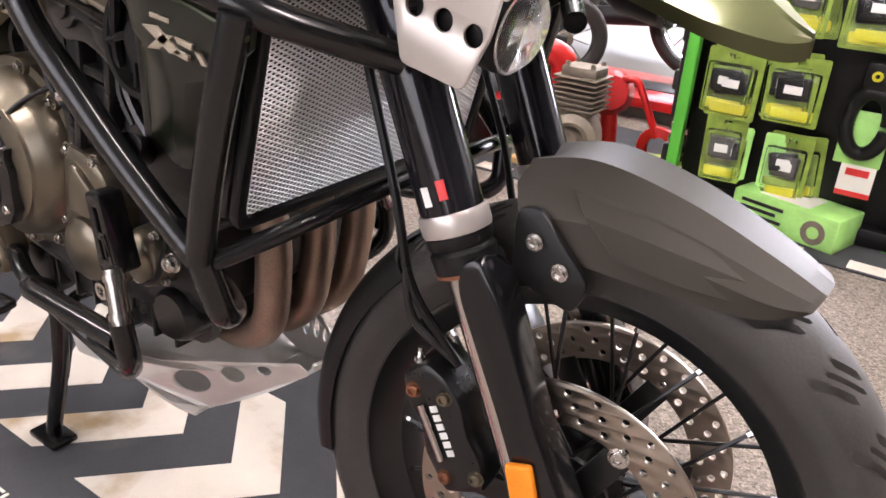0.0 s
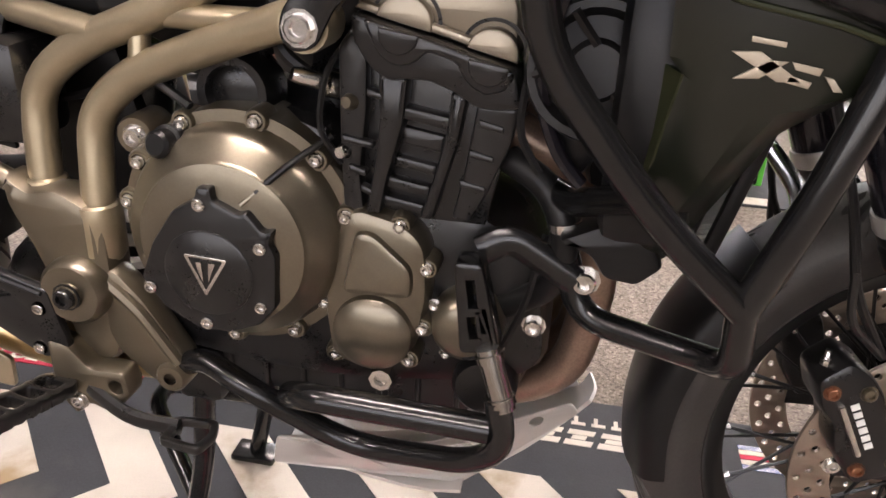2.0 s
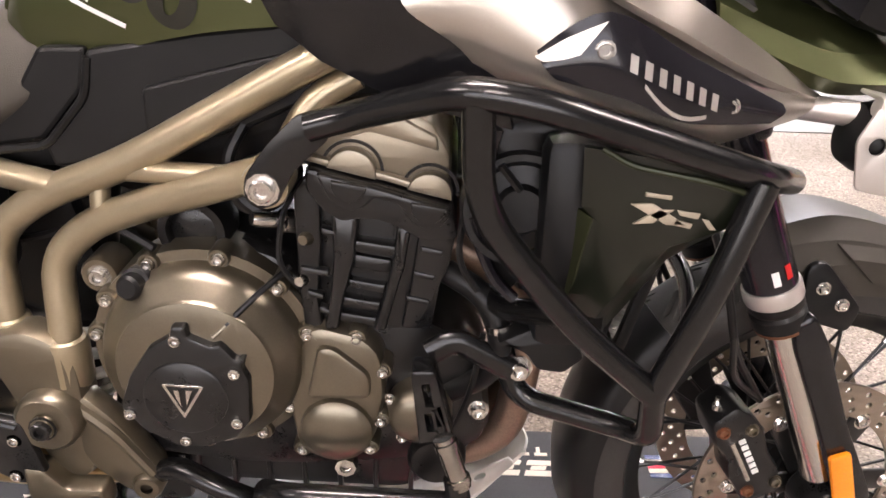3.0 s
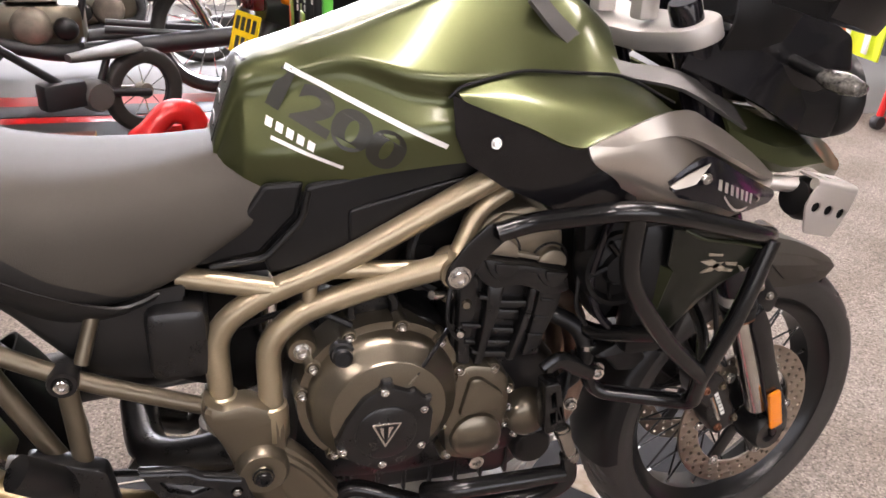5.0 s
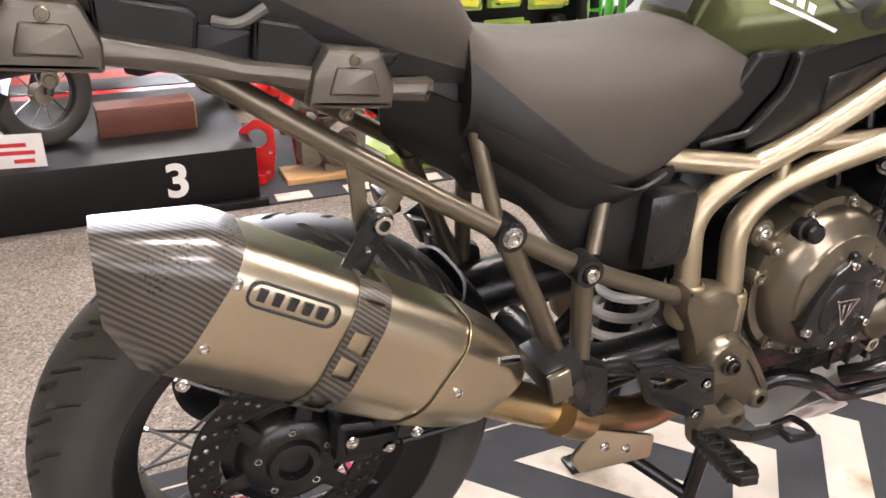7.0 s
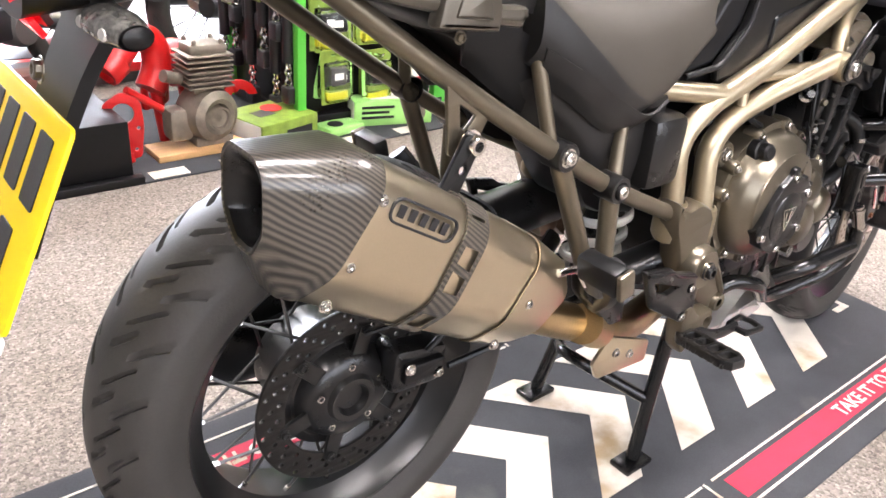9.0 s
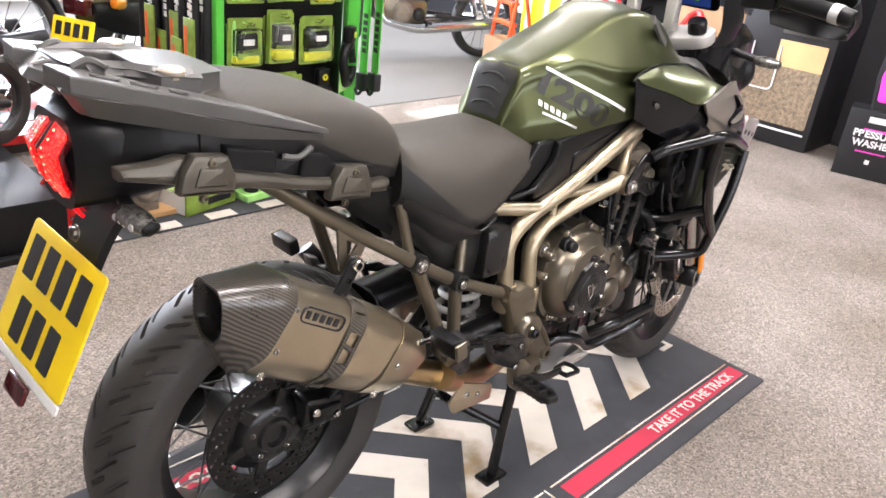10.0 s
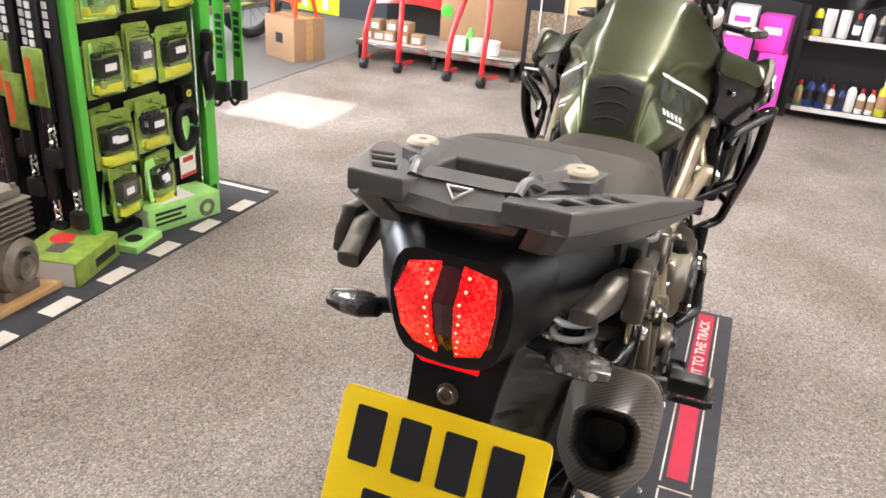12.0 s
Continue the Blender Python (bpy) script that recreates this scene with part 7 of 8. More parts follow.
# display stand for locks and chains
stand_d = thing("display_stand", "lime green and black display stand hung with packs and chains", "display stand", 1.3, 1.9, 0)
part("back_board", box(.99, 1.765, .06, 1.6, 1.785, 1.95, .003), BLACK, stand_d, "black pegboard")
part("side_board", box(.975, 1.80, .06, .995, 2.25, 1.95, .003), BLACK, stand_d, "black pegboard")
part("base", box(.96, 1.72, .008, 1.64, 2.28, .06, .006), BLACK, stand_d)
for x, y, w in ((.97, 1.72, .017), (1.625, 1.74, .03), (.97, 2.27, .017), (1.625, 2.27, .017)):
    part("post", box(x - w, y - .018, .006, x + w, y + .018, 1.95, .003), RACK_GREEN, stand_d, "lime green steel post")
part("header_sign", box(.94, 1.71, 1.8, 1.66, 1.74, 1.98, .004), RACK_GREEN, stand_d)
part("mid_post", box(1.335, 2.1, .06, 1.36, 2.125, 1.95, .002), RACK_GREEN, stand_d)


def hanging_pack(w, h, card, gadget, tint, rng):
    ob = thing("blister_pack", "lime green blister pack with a dark gadget on the stand", "blister pack", group="packs on the display stand")
    part("card", flat([rect(-w / 2, -h / 2, w / 2, h / 2, .008), rect(-.012, h / 2 - .022, .012, h / 2 - .014)], .002, 0, SIDE, (0, 0, 0)), card, ob)
    g = part("gadget", box(-w * .3, -.03, -h * .12, w * .28, -.004, h * .2, .007, m=Matrix.Rotation(rng.uniform(-.2, .2), 4, "Y")), gadget, ob)
    part("sticker", box(-w * .16, -.0325, -h * .02, w * .16, -.0305, h * .1), WHITE, ob)
    part("yellow_tray", box(-w * .33, -.018, -h * .40, w * .33, -.003, -h * .24, .006), tint, ob)
    part("blister", box(-w * .42, -.036, -h * .44, w * .42, -.0025, h * .3, .008), CLEAR, ob).visible_shadow = False
    part("hook", sweep([(0, .03, h / 2 - .016), (0, -.045, h / 2 - .014), (0, -.05, h / 2 - .004)], .0025, 6, .006), STEEL, ob)
    return ob


rng = random.Random(7)
kinds = [hanging_pack(.15, .19, CARD_GREEN, BLACK, PACK_YELLOW, rng), hanging_pack(.13, .16, CARD_LIGHT, PRINT_BLACK, CARD_GREEN, rng), hanging_pack(.12, .2, CARD_GREEN, CHARCOAL, PACK_YELLOW, rng)]
spots = [(1.09, .395, 0), (1.275, .405, 0), (1.125, .195, 1), (1.3, .185, 2), (1.08, .64, 0), (1.25, .65, 2), (1.42, .63, 0), (1.1, .88, 1), (1.28, .89, 0), (1.45, .88, 2), (1.12, 1.15, 0), (1.3, 1.14, 1), (1.47, 1.13, 0)]
used, backs = set(), []
for x, z, k in spots:
    m = pose(x, 1.725 - rng.uniform(0, .02), z, rng.uniform(-3, 3), 0, rng.uniform(-9, 9))
    for deep in range(2):
        backs.append((rng.choice((0, 1, 2)), pose(x + rng.uniform(-.02, .02), 1.748 + deep * .006 - .03 * (1 - deep), z + rng.uniform(-.012, .012), rng.uniform(-4, 4), rng.uniform(-5, 5), rng.uniform(-14, 14))))
    if k in used:
        copy_thing(kinds[k], m)
    else:
        kinds[k].matrix_basis = m
        used.add(k)
for k, m in backs:
    copy_thing(kinds[k], m)
bag = thing("cable_lock", "black coiled cable lock hung on the stand", "cable lock")
part("coil", sweep([(.05 * math.cos(a), -.02 + .004 * math.sin(3 * a), -.09 + .085 * math.sin(a)) for a in np.linspace(0, 6.1, 30)], .02, 10, 0), BLACK, bag)
part("lock_head", box(-.035, -.045, .0, .03, .0, .075, .012), BLACK, bag)
part("tag", lathe([(.006, .003), (.013, .003), (.014, 0), (.006, 0)], 16, along((-.005, -.048, .04), (0, -1, 0))), PACK_YELLOW, bag)
part("card", box(-.06, -.01, -.21, .06, -.006, -.06, .002), CARD_LIGHT, bag)
place(bag, 1.47, 1.74, .44)
copy_thing(bag, pose(1.575, 1.71, .62, 0, 0, 30))
tag = thing("price_card", "white price card with red print", "price card")
part("card", box(-.045, -.004, -.06, .045, 0, .06, .001), WHITE, tag)
part("bar", box(-.03, -.0055, .0, .03, -.0045, .02), LABEL_RED, tag)
part("bar", box(-.045, -.0055, -.06, .045, -.0045, -.045), LABEL_RED, tag)
place(tag, 1.48, 1.735, .2)


def chain_sleeve(length, tags):
    ob = thing("chain_lock", "long chain in a black lettered sleeve, hung on the stand", "chain lock", group="chains on the display stand")
    part("sleeve", sweep([(0, 0, 0), (.004, 0, -length * .5), (0, .004, -length)], .021, 10, .05), PRINT_BLACK, ob)
    for k in range(int(length / .42)):
        for j in range(7):
            part("letter_bar", box(-.024, -.008, -.1 - k * .42 - j * .028, -.0205, .010, -.08 - k * .42 - j * .028), WHITE, ob, smooth=0)
    for z in tags:
        part("tag", box(-.034, -.04, z - .09, -.026, .04, z + .09, .003), CARD_GREEN, ob)
        part("tag_stripe", box(-.0355, .008, z - .07, -.0345, .03, z + .06), ORANGE_PAINT, ob)
    for j in range(4):
        part("chain_link", lathe([(.012, -.005), (.017, 0), (.012, .005), (.008, 0)], 12, Matrix.Translation((0, 0, -length - .012 - j * .02)) @ Matrix.Rotation(radians(90), 4, "X" if j % 2 else "Y"), close=True), STEEL, ob)
    part("padlock", box(-.02, -.03, -length - .15, .02, .03, -length - .085, .01), PRINT_BLACK, ob)
    return ob


sl = [chain_sleeve(1.35, (-1.2,)), chain_sleeve(1.5, (-1.32,)), chain_sleeve(1.6, ())]
put_first = set()
for k, (y, kind) in enumerate(((1.755, 2), (1.80, 0), (1.85, 2), (1.90, 1), (1.95, 0), (2.0, 2), (2.06, 1), (2.12, 0), (2.18, 1), (2.23, 2))):
    m = pose(.945 - .02 * (k % 2), y, 1.86 - .03 * (k % 3))
    if kind in put_first:
        copy_thing(sl[kind], m)
    else:
        sl[kind].matrix_basis = m
        put_first.add(kind)
strap_g = thing("tie_strap", "lime green tie-down strap with black lettering shapes and a black hook", "tie-down strap", group="straps on the display stand")
part("webbing", box(-.003, -.025, -1.15, .003, .025, 0, .001), RACK_GREEN, strap_g)
for k in range(3):
    for j in range(6):
        part("letter_bar", box(-.0045, -.014, -.16 - k * .36 - j * .03, -.0035, .014, -.14 - k * .36 - j * .03), PRINT_BLACK, strap_g, smooth=0)
part("hook", sweep([(0, 0, -1.15), (0, .0, -1.2), (0, .03, -1.23), (0, .05, -1.2)], .008, 8, .02), PRINT_BLACK, strap_g)
part("ratchet", box(-.02, -.03, -1.2, .02, .03, -1.12, .008), PRINT_BLACK, strap_g)
place(strap_g, 1.69, 1.71, 1.6)
copy_thing(strap_g, pose(1.70, 1.80, 1.45, 0, 0, 8))
copy_thing(strap_g, pose(1.68, 1.62, 1.62, 0, 0, -6))

# packets on the display mat
pk = thing("boxed_lock", "pale green and white printed box lying on the mat", "box")
part("carton", box(-.16, -.075, .006, .16, .075, .105, .006), CARD_LIGHT, pk)
part("carton_end", box(-.1605, -.07, .012, -.159, .07, .1), WHITE, pk)
part("top_panel", box(-.09, -.055, .1052, .06, .055, .1064), WHITE, pk, smooth=0)
part("picture", lathe([(.018, .001), (.035, .001), (.035, 0), (.018, 0)], 24, Matrix.Translation((.095, -.0765, .05)) @ Matrix.Rotation(radians(90), 4, "X")), GREY_METAL, pk)
for k, w in enumerate((.13, .11, .13)):
    part("bar", box(-.13, -.0772, .075 - k * .02, -.13 + w, -.0755, .085 - k * .02), PRINT_BLACK, pk, smooth=0)
place(pk, 1.355, 1.71, 0, -16)
lb = thing("boxed_lock", "lime green box with a red picture, lying on the mat", "box")
part("carton", box(-.13, -.11, .006, .13, .11, .095, .005), CARD_GREEN, lb)
part("carton_end", box(-.1305, -.1, .01, -.1295, .1, .09), WHITE, lb)
part("picture", lathe([(.0, .002), (.04, .002), (.04, 0)], 24, Matrix.Translation((.03, .03, .0955))), LABEL_RED, lb)
part("picture", box(-.07, -.03, .0953, .0, .03, .0966), CHARCOAL, lb, smooth=0)
part("bar", box(-.02, -.1115, .03, .1, -.11, .06), PRINT_BLACK, lb, smooth=0)
place(lb, .86, 1.74, 0, 14)
sb = thing("small_packet", "small flat pale green packet with a dark lock", "packet")
part("carton", box(-.08, -.05, .006, .08, .05, .035, .003), CARD_LIGHT, sb)
part("picture", lathe([(0, .002), (.03, .002), (.03, 0)], 20, Matrix.Translation((-.02, 0, .0355))), PRINT_BLACK, sb)
place(sb, 1.11, 1.675, 0, 8)

# small engine on its board, red pipe part
bd = tagged(part("wooden_board", box(.42, 1.655, .006, .79, 1.79, .028, .003), WOOD), "pale pine board under the small engine", "board")
se = thing("small_engine", "dirty grey single-cylinder engine standing on a pine board", "engine", .6, 1.74, .028)
part("crankcase", lathe([(0, -.07), (.06, -.07), (.085, -.055), (.095, 0), (.085, .055), (.06, .07), (.045, .065), (.04, .04), (0, .04)], 28, along((.62, 1.73, .13), (.25, -1, 0))), GREY_METAL, se)
part("crank_bore", lathe([(.012, .0), (.03, .002), (.034, .01), (.04, .01)], 20, along((.63, 1.655, .13), (.25, -1, 0))), GREY_METAL, se)
part("gearbox", box(.48, 1.69, .05, .56, 1.78, .16, .02), GREY_METAL, se)
part("cylinder", box(.565, 1.69, .2, .675, 1.79, .28, .012), GREY_METAL, se)
for k in range(7):
    part("cooling_fin", box(.545 - .004 * (k % 2), 1.67, .225 + k * .017, .70, 1.81, .231 + k * .017, .002), GREY_METAL, se)
part("head", box(.56, 1.69, .33, .69, 1.79, .365, .012), GREY_METAL, se)
for x in (.58, .67):
    for y in (1.7, 1.78):
        bolt(se, (x, y, .365), (0, 0, 1), .008, .012, GREY_METAL)
part("foot", box(.56, 1.68, .028, .69, 1.79, .06, .006), GREY_METAL, se)
part("intake", sweep([(.54, 1.74, .25), (.48, 1.72, .27)], .02, 12, 0), GREY_METAL, se)
rp = thing("red_engine_part", "glossy red painted bent pipe and flange assembly", "engine part", .42, 1.8, .006)
part("elbow", sweep([(.32, 1.74, .3), (.37, 1.76, .34), (.42, 1.8, .385), (.5, 1.84, .36), (.51, 1.84, .26), (.47, 1.82, .2)], [.04, .05], 18, .06, n=7), RED, rp)
part("pipe_mouth", lathe([(.034, .01), (.042, .01), (.046, 0), (.046, -.05), (.034, -.05)], 24, along((.315, 1.735, .295), (-.8, -.3, -.5))), RED, rp)
part("flange", flat([rounded([(-.05, -.13), (.045, -.13), (.06, -.02), (.055, .06), (.0, .09), (-.06, .05), (-.062, -.04)], .02), circle(0, .02, .033, 20), circle(-.035, -.1, .006, 10), circle(.03, -.1, .006, 10), circle(.042, -.03, .006, 10)], .012, .003, Matrix.Translation((.34, 1.71, .15)) @ Matrix.Rotation(radians(-12), 4, "Z") @ SIDE), RED, rp)
part("flange", flat([rounded([(-.055, -.06), (.055, -.05), (.06, .05), (-.05, .06)], .02), circle(0, 0, .03, 20)], .014, .003, Matrix.Translation((.50, 1.87, .18)) @ Matrix.Rotation(radians(20), 4, "Z") @ SIDE), RED, rp)
part("brace", sweep([(.36, 1.72, .24), (.47, 1.74, .16), (.53, 1.85, .1)], .012, 10, .03), RED, rp)
part("leg", sweep([(.5, 1.86, .2), (.52, 1.86, .008)], .02, 12, 0), RED, rp)
part("leg", sweep([(.345, 1.715, .04), (.345, 1.715, .008)], .02, 12, 0), RED, rp)
rw = thing("red_wheel_stand", "red painted stand with a drilled half-round wheel", "stand", .8, 1.95, .006)
part("arch", flat([rounded([(.075 * math.cos(a), .075 * math.sin(a)) for a in np.linspace(.2, 5.4, 18)] + [(.04 * math.cos(a), .04 * math.sin(a)) for a in np.linspace(5.2, .4, 14)], .004)], .02, .003, SIDE, (.84, 1.95, .085)), RED, rw)
part("tube", sweep([(.6, 1.95, .27), (.73, 1.95, .31), (.83, 1.95, .12)], .013, 12, .03), RED, rw)
part("drum", lathe([(0, .06), (.06, .06), (.08, .03), (.085, -.03), (.05, -.06), (0, -.06)], 24, along((.63, 1.97, .24), (.4, -1, .2))), RED, rw)
part("tube", sweep([(.64, 1.96, .2), (.66, 1.95, .02)], .03, 12, 0), RED, rw)

# podium things
wb = tagged(part("wooden_block", box(-.15, -.05, 0, .15, .05, .095, .003), RED_WOOD), "reddish brown wooden block on the podium", "block")
part("end_grain", box(.1505, -.048, .002, .153, .048, .093), WOOD, wb)
place(wb, .012, 1.86, .19, 3)
bb = thing("small_bike", "small black bike with knobbly tyres standing on the podium", "small bike")
card = tagged(part("price_card", box(-.075, -.001, -.05, .075, .001, .05, 0), WHITE), "white card with red printed bars on the podium", "card")
for u, v, w in ((-.05, .018, .08), (-.05, -.005, .1), (-.01, -.03, .055)):
    part("print", box(u, -.0022, v - .006, u + w, -.0012, v + .006), LABEL_RED, card, smooth=0)
place(card, -.36, 1.62, .24, -8)
def small_wheel(parent, x, r, w):
    hub = part("wheel", lathe([(0, -.02), (.03, -.02), (.03, .02), (0, .02)], 18, along((x, 0, r), (0, 1, 0))), GREY_METAL, parent, "small spoked wheel")
    part("tyre", tyre_mesh((x, 0, r), r, w, r - .05, 14, 1), TYRE, hub)
    part("rim", lathe([(r - .055, -w * .3), (r - .062, 0), (r - .055, w * .3), (r - .05, w * .3), (r - .05, -w * .3)], 36, along((x, 0, r), (0, 1, 0)), close=True), PRINT_BLACK, hub)
    for k in range(10):
        a = 2 * math.pi * k / 10
        link("spoke", spoke_mesh(Vector((x + .025 * math.cos(a), .015 * (-1) ** k, r + .025 * math.sin(a))), Vector((x + (r - .056) * math.cos(a + .2), 0, r + (r - .056) * math.sin(a + .2))), .002), STEEL, hub)
for x in (0, .72):
    small_wheel(bb, x, .165, .055)
part("frame", sweep([(0, .045, .165), (.22, .03, .2), (.3, 0, .22), (.55, 0, .42)], .016, 10, .05), PRINT_BLACK, bb)
part("frame_side", sweep([(0, -.045, .165), (.22, -.03, .2), (.3, 0, .22)], .012, 10, .05), STEEL, bb)
part("fork", sweep([(.72, .04, .165), (.62, .03, .4), (.58, 0, .5)], .014, 10, .03), PRINT_BLACK, bb)
part("fork", sweep([(.72, -.04, .165), (.62, -.03, .4), (.58, 0, .5)], .014, 10, .03), PRINT_BLACK, bb)
part("handlebar", sweep([(.54, -.2, .58), (.58, -.08, .55), (.58, .08, .55), (.54, .2, .58)], .011, 10, .04), PRINT_BLACK, bb)
part("saddle", loft([(.02, [(0, .36), (.05, .355), (.07, .33), (.03, .32)]), (.14, [(0, .35), (.045, .345), (.055, .325), (.03, .31)]), (.28, [(0, .34), (.02, .335), (.025, .32), (.015, .31)])], 4, 3), CHARCOAL, bb)
part("seat_post", sweep([(.13, 0, .32), (.18, 0, .2)], .014, 10, 0), PRINT_BLACK, bb)
part("motor", lathe([(0, -.05), (.05, -.05), (.06, -.03), (.06, .03), (.05, .05), (0, .05)], 20, along((.2, 0, .18), (0, 1, 0))), CHARCOAL, bb)
part("battery", box(.24, -.04, .15, .4, .04, .25, .015), PRINT_BLACK, bb)
place(bb, .32, 2.2, .19, 214)
pc = thing("price_card", "pale pink price card tied to the small bike", "price card")
part("card", box(-.08, -.003, -.05, .08, .003, .05, .001), WHITE, pc)
part("bar", box(-.05, -.0045, -.02, .03, -.0035, .01), LABEL_RED, pc, smooth=0)
place(pc, -.22, 1.95, .66, 10)
# motorcycle lift
lift = thing("motorcycle_lift", "low red motorcycle lift with a black tread strip", "lift", -.5, 2.85, 0)
part("deck", box(-2.0, 2.55, .06, .78, 3.1, .1, .004), RED, lift)
part("tread", box(-2.0, 2.74, .1, .76, 2.92, .104, .001), PRINT_BLACK, lift)
part("base", box(-1.9, 2.6, .004, .7, 3.05, .06, .004), CHARCOAL, lift)


def old_bike(name, label, body, rim, cowl, plate=True, fork=CHROME, seat_len=.6):
    """A plain road motorcycle: rear wheel on the origin, nose along x."""
    ob = thing(name, label, "motorcycle")
    for x in (0, 1.36):
        w = part("wheel", lathe([(0, -.05), (.045, -.05), (.05, -.02), (.05, .02), (.045, .05), (0, .05)], 20, along((x, 0, .3), (0, 1, 0))), GREY_METAL, ob)
        part("tyre", tyre_mesh((x, 0, .3), .3, .11, .242, 12, 1, 14), TYRE, w)
        part("rim", lathe([(.235, -.03), (.225, 0), (.235, .03), (.245, .03), (.245, -.03)], 40, along((x, 0, .3), (0, 1, 0)), close=True), rim, w)
        for k in range(16):
            a = 2 * math.pi * k / 16
            link("spoke", spoke_mesh(Vector((x + .045 * math.cos(a + .4), .03 * (-1) ** k, .3 + .045 * math.sin(a + .4))), Vector((x + .235 * math.cos(a), 0, .3 + .235 * math.sin(a))), .003), CHROME, w)
        part("mudguard", patch([[(x + (.325 + d) * math.cos(radians(a)), y, .3 + (.325 + d) * math.sin(radians(a))) for a in ((35, 70, 105, 140, 172) if x == 0 else (30, 60, 90, 120, 150))] for y, d in ((-.06, -.03), (-.045, 0), (0, .012), (.045, 0), (.06, -.03))], 4, 3, .004, (0, 0, 1)), body, ob)
    for s in (-1, 1):
        part("swingarm", sweep([(0, s * .09, .3), (.5, s * .09, .34)], .018, 10, 0), PRINT_BLACK, ob)
        part("shock", sweep([(.02, s * .1, .33), (.16, s * .1, .62)], .025, 12, 0), CHROME, ob)
        part("fork", sweep([(1.36, s * .08, .3), (1.1, s * .08, .92)], .024, 12, 0), fork, ob)
        part("exhaust", sweep([(.95, s * .1, .5), (1.0, s * .14, .3), (.7, s * .15, .24), (-.15, s * .16, .32)], [.022, .045], 14, .1), PRINT_BLACK if body is PRINT_BLACK else CHROME, ob)
        part("frame_tube", sweep([(.1, s * .1, .66), (.55, s * .1, .6), (.62, s * .1, .3), (1.0, s * .1, .28), (1.12, 0, .8)], .016, 10, .08), PRINT_BLACK, ob)
        ind_ = part("indicator", lathe([(0, .035), (.02, .03), (.028, .01), (.026, -.02), (0, -.03)], 16, along((-.16, s * .13, .66), (-1, 0, 0))), ORANGE, ob)
        part("side_panel", patch([[(.15, s * .11, .66), (.35, s * .12, .66), (.55, s * .11, .64)], [(.15, s * .11, .55), (.35, s * .12, .52), (.55, s * .11, .48)]], 4, 3, .01, (0, s, 0)), body, ob)
    e = part("engine", box(.58, -.13, .26, .98, .13, .46, .04), ENGINE, ob)
    for s in (-1, 1):
        part("engine_cover", lathe([(0, .05), (.05, .048), (.075, .036), (.085, .015), (.09, 0), (.09, -.02)], 28, along((.80, s * .125, .36), (0, s, 0))), GREY_METAL, e)
        part("engine_cover", lathe([(0, .035), (.035, .033), (.05, .02), (.055, 0), (.055, -.02)], 24, along((.66, s * .125, .35), (0, s, 0))), ENGINE_BLACK, e)
        part("carburettor", sweep([(.68, s * .06, .58), (.58, s * .07, .6)], .03, 12, 0), ENGINE_BLACK, e)
        part("header_pipe", sweep([(.9, s * .07, .6), (1.0, s * .08, .58), (1.03, s * .1, .42), (.98, s * .13, .28)], .02, 12, .06), CHROME, e)
        part("foot_peg", sweep([(.6, s * .12, .3), (.6, s * .24, .3)], .013, 10, 0), PRINT_BLACK, ob)
    for k in range(8):
        part("cooling_fin", box(.68, -.13, .47 + k * .024, .9, .13, .478 + k * .024, .003), CHROME if k % 2 else GREY_METAL, e)
    part("cylinder", box(.71, -.1, .46, .87, .1, .67, .01), PRINT_BLACK, e)
    part("fuel_tank", loft([(.52, [(0, .78), (.07, .77), (.09, .71), (.05, .67)]), (.72, [(0, .88), (.1, .86), (.14, .77), (.09, .69)]), (.95, [(0, .9), (.1, .88), (.15, .8), (.09, .72)]), (1.1, [(0, .84), (.06, .83), (.08, .79), (.05, .76)])], 5, 4), body, ob)
    part("seat", loft([(-.12, [(0, .79), (.09, .78), (.12, .74), (.08, .70)]), (.15, [(0, .8), (.1, .79), (.13, .74), (.09, .69)]), (.5, [(0, .77), (.08, .76), (.1, .72), (.07, .68)])], 4, 4), CHARCOAL, ob)
    part("tail_cowl", loft([(-.24, [(0, .73), (.06, .72), (.08, .68), (.05, .655)]), (-.05, [(0, .745), (.1, .735), (.13, .68), (.08, .65)]), (.3, [(0, .70), (.1, .69), (.12, .65), (.08, .63)])], 4, 4), cowl, ob)
    part("tail_lower", loft([(-.23, [(0, .66), (.05, .655), (.07, .62), (.04, .56)]), (-.05, [(0, .67), (.1, .66), (.125, .6), (.08, .5)]), (.3, [(0, .64), (.1, .635), (.115, .58), (.08, .46)])], 4, 4), body, ob)
    part("grab_rail", sweep([(.0, -.12, .74), (-.16, -.1, .82), (-.16, .1, .82), (.0, .12, .74)], .011, 10, .04), CHROME, ob)
    part("tail_lamp", box(-.29, -.06, .6, -.23, .06, .67, .012), RED_REFL, ob)
    if plate:
        pl = part("number_plate", flat([rect(-.115, -.09, .115, .09, .008)], .004, .001, Matrix.Translation((-.31, 0, .5)) @ Matrix.Rotation(radians(16), 4, "Y") @ ACROSS @ Matrix.Diagonal((-1, 1, -1, 1))), YELLOW, ob, "yellow number plate with black bars")
        for k in range(7):
            u, v = (-.095 + k * .05, .012) if k < 4 else (-.07 + (k - 4) * .05, -.072)
            part("bar", flat([rect(u, v, u + .034, v + .058, .003)], .001, 0, Matrix.Translation((-.3126, 0, .5)) @ Matrix.Rotation(radians(16), 4, "Y") @ ACROSS @ Matrix.Diagonal((-1, 1, -1, 1))), PRINT_BLACK, pl, smooth=0)
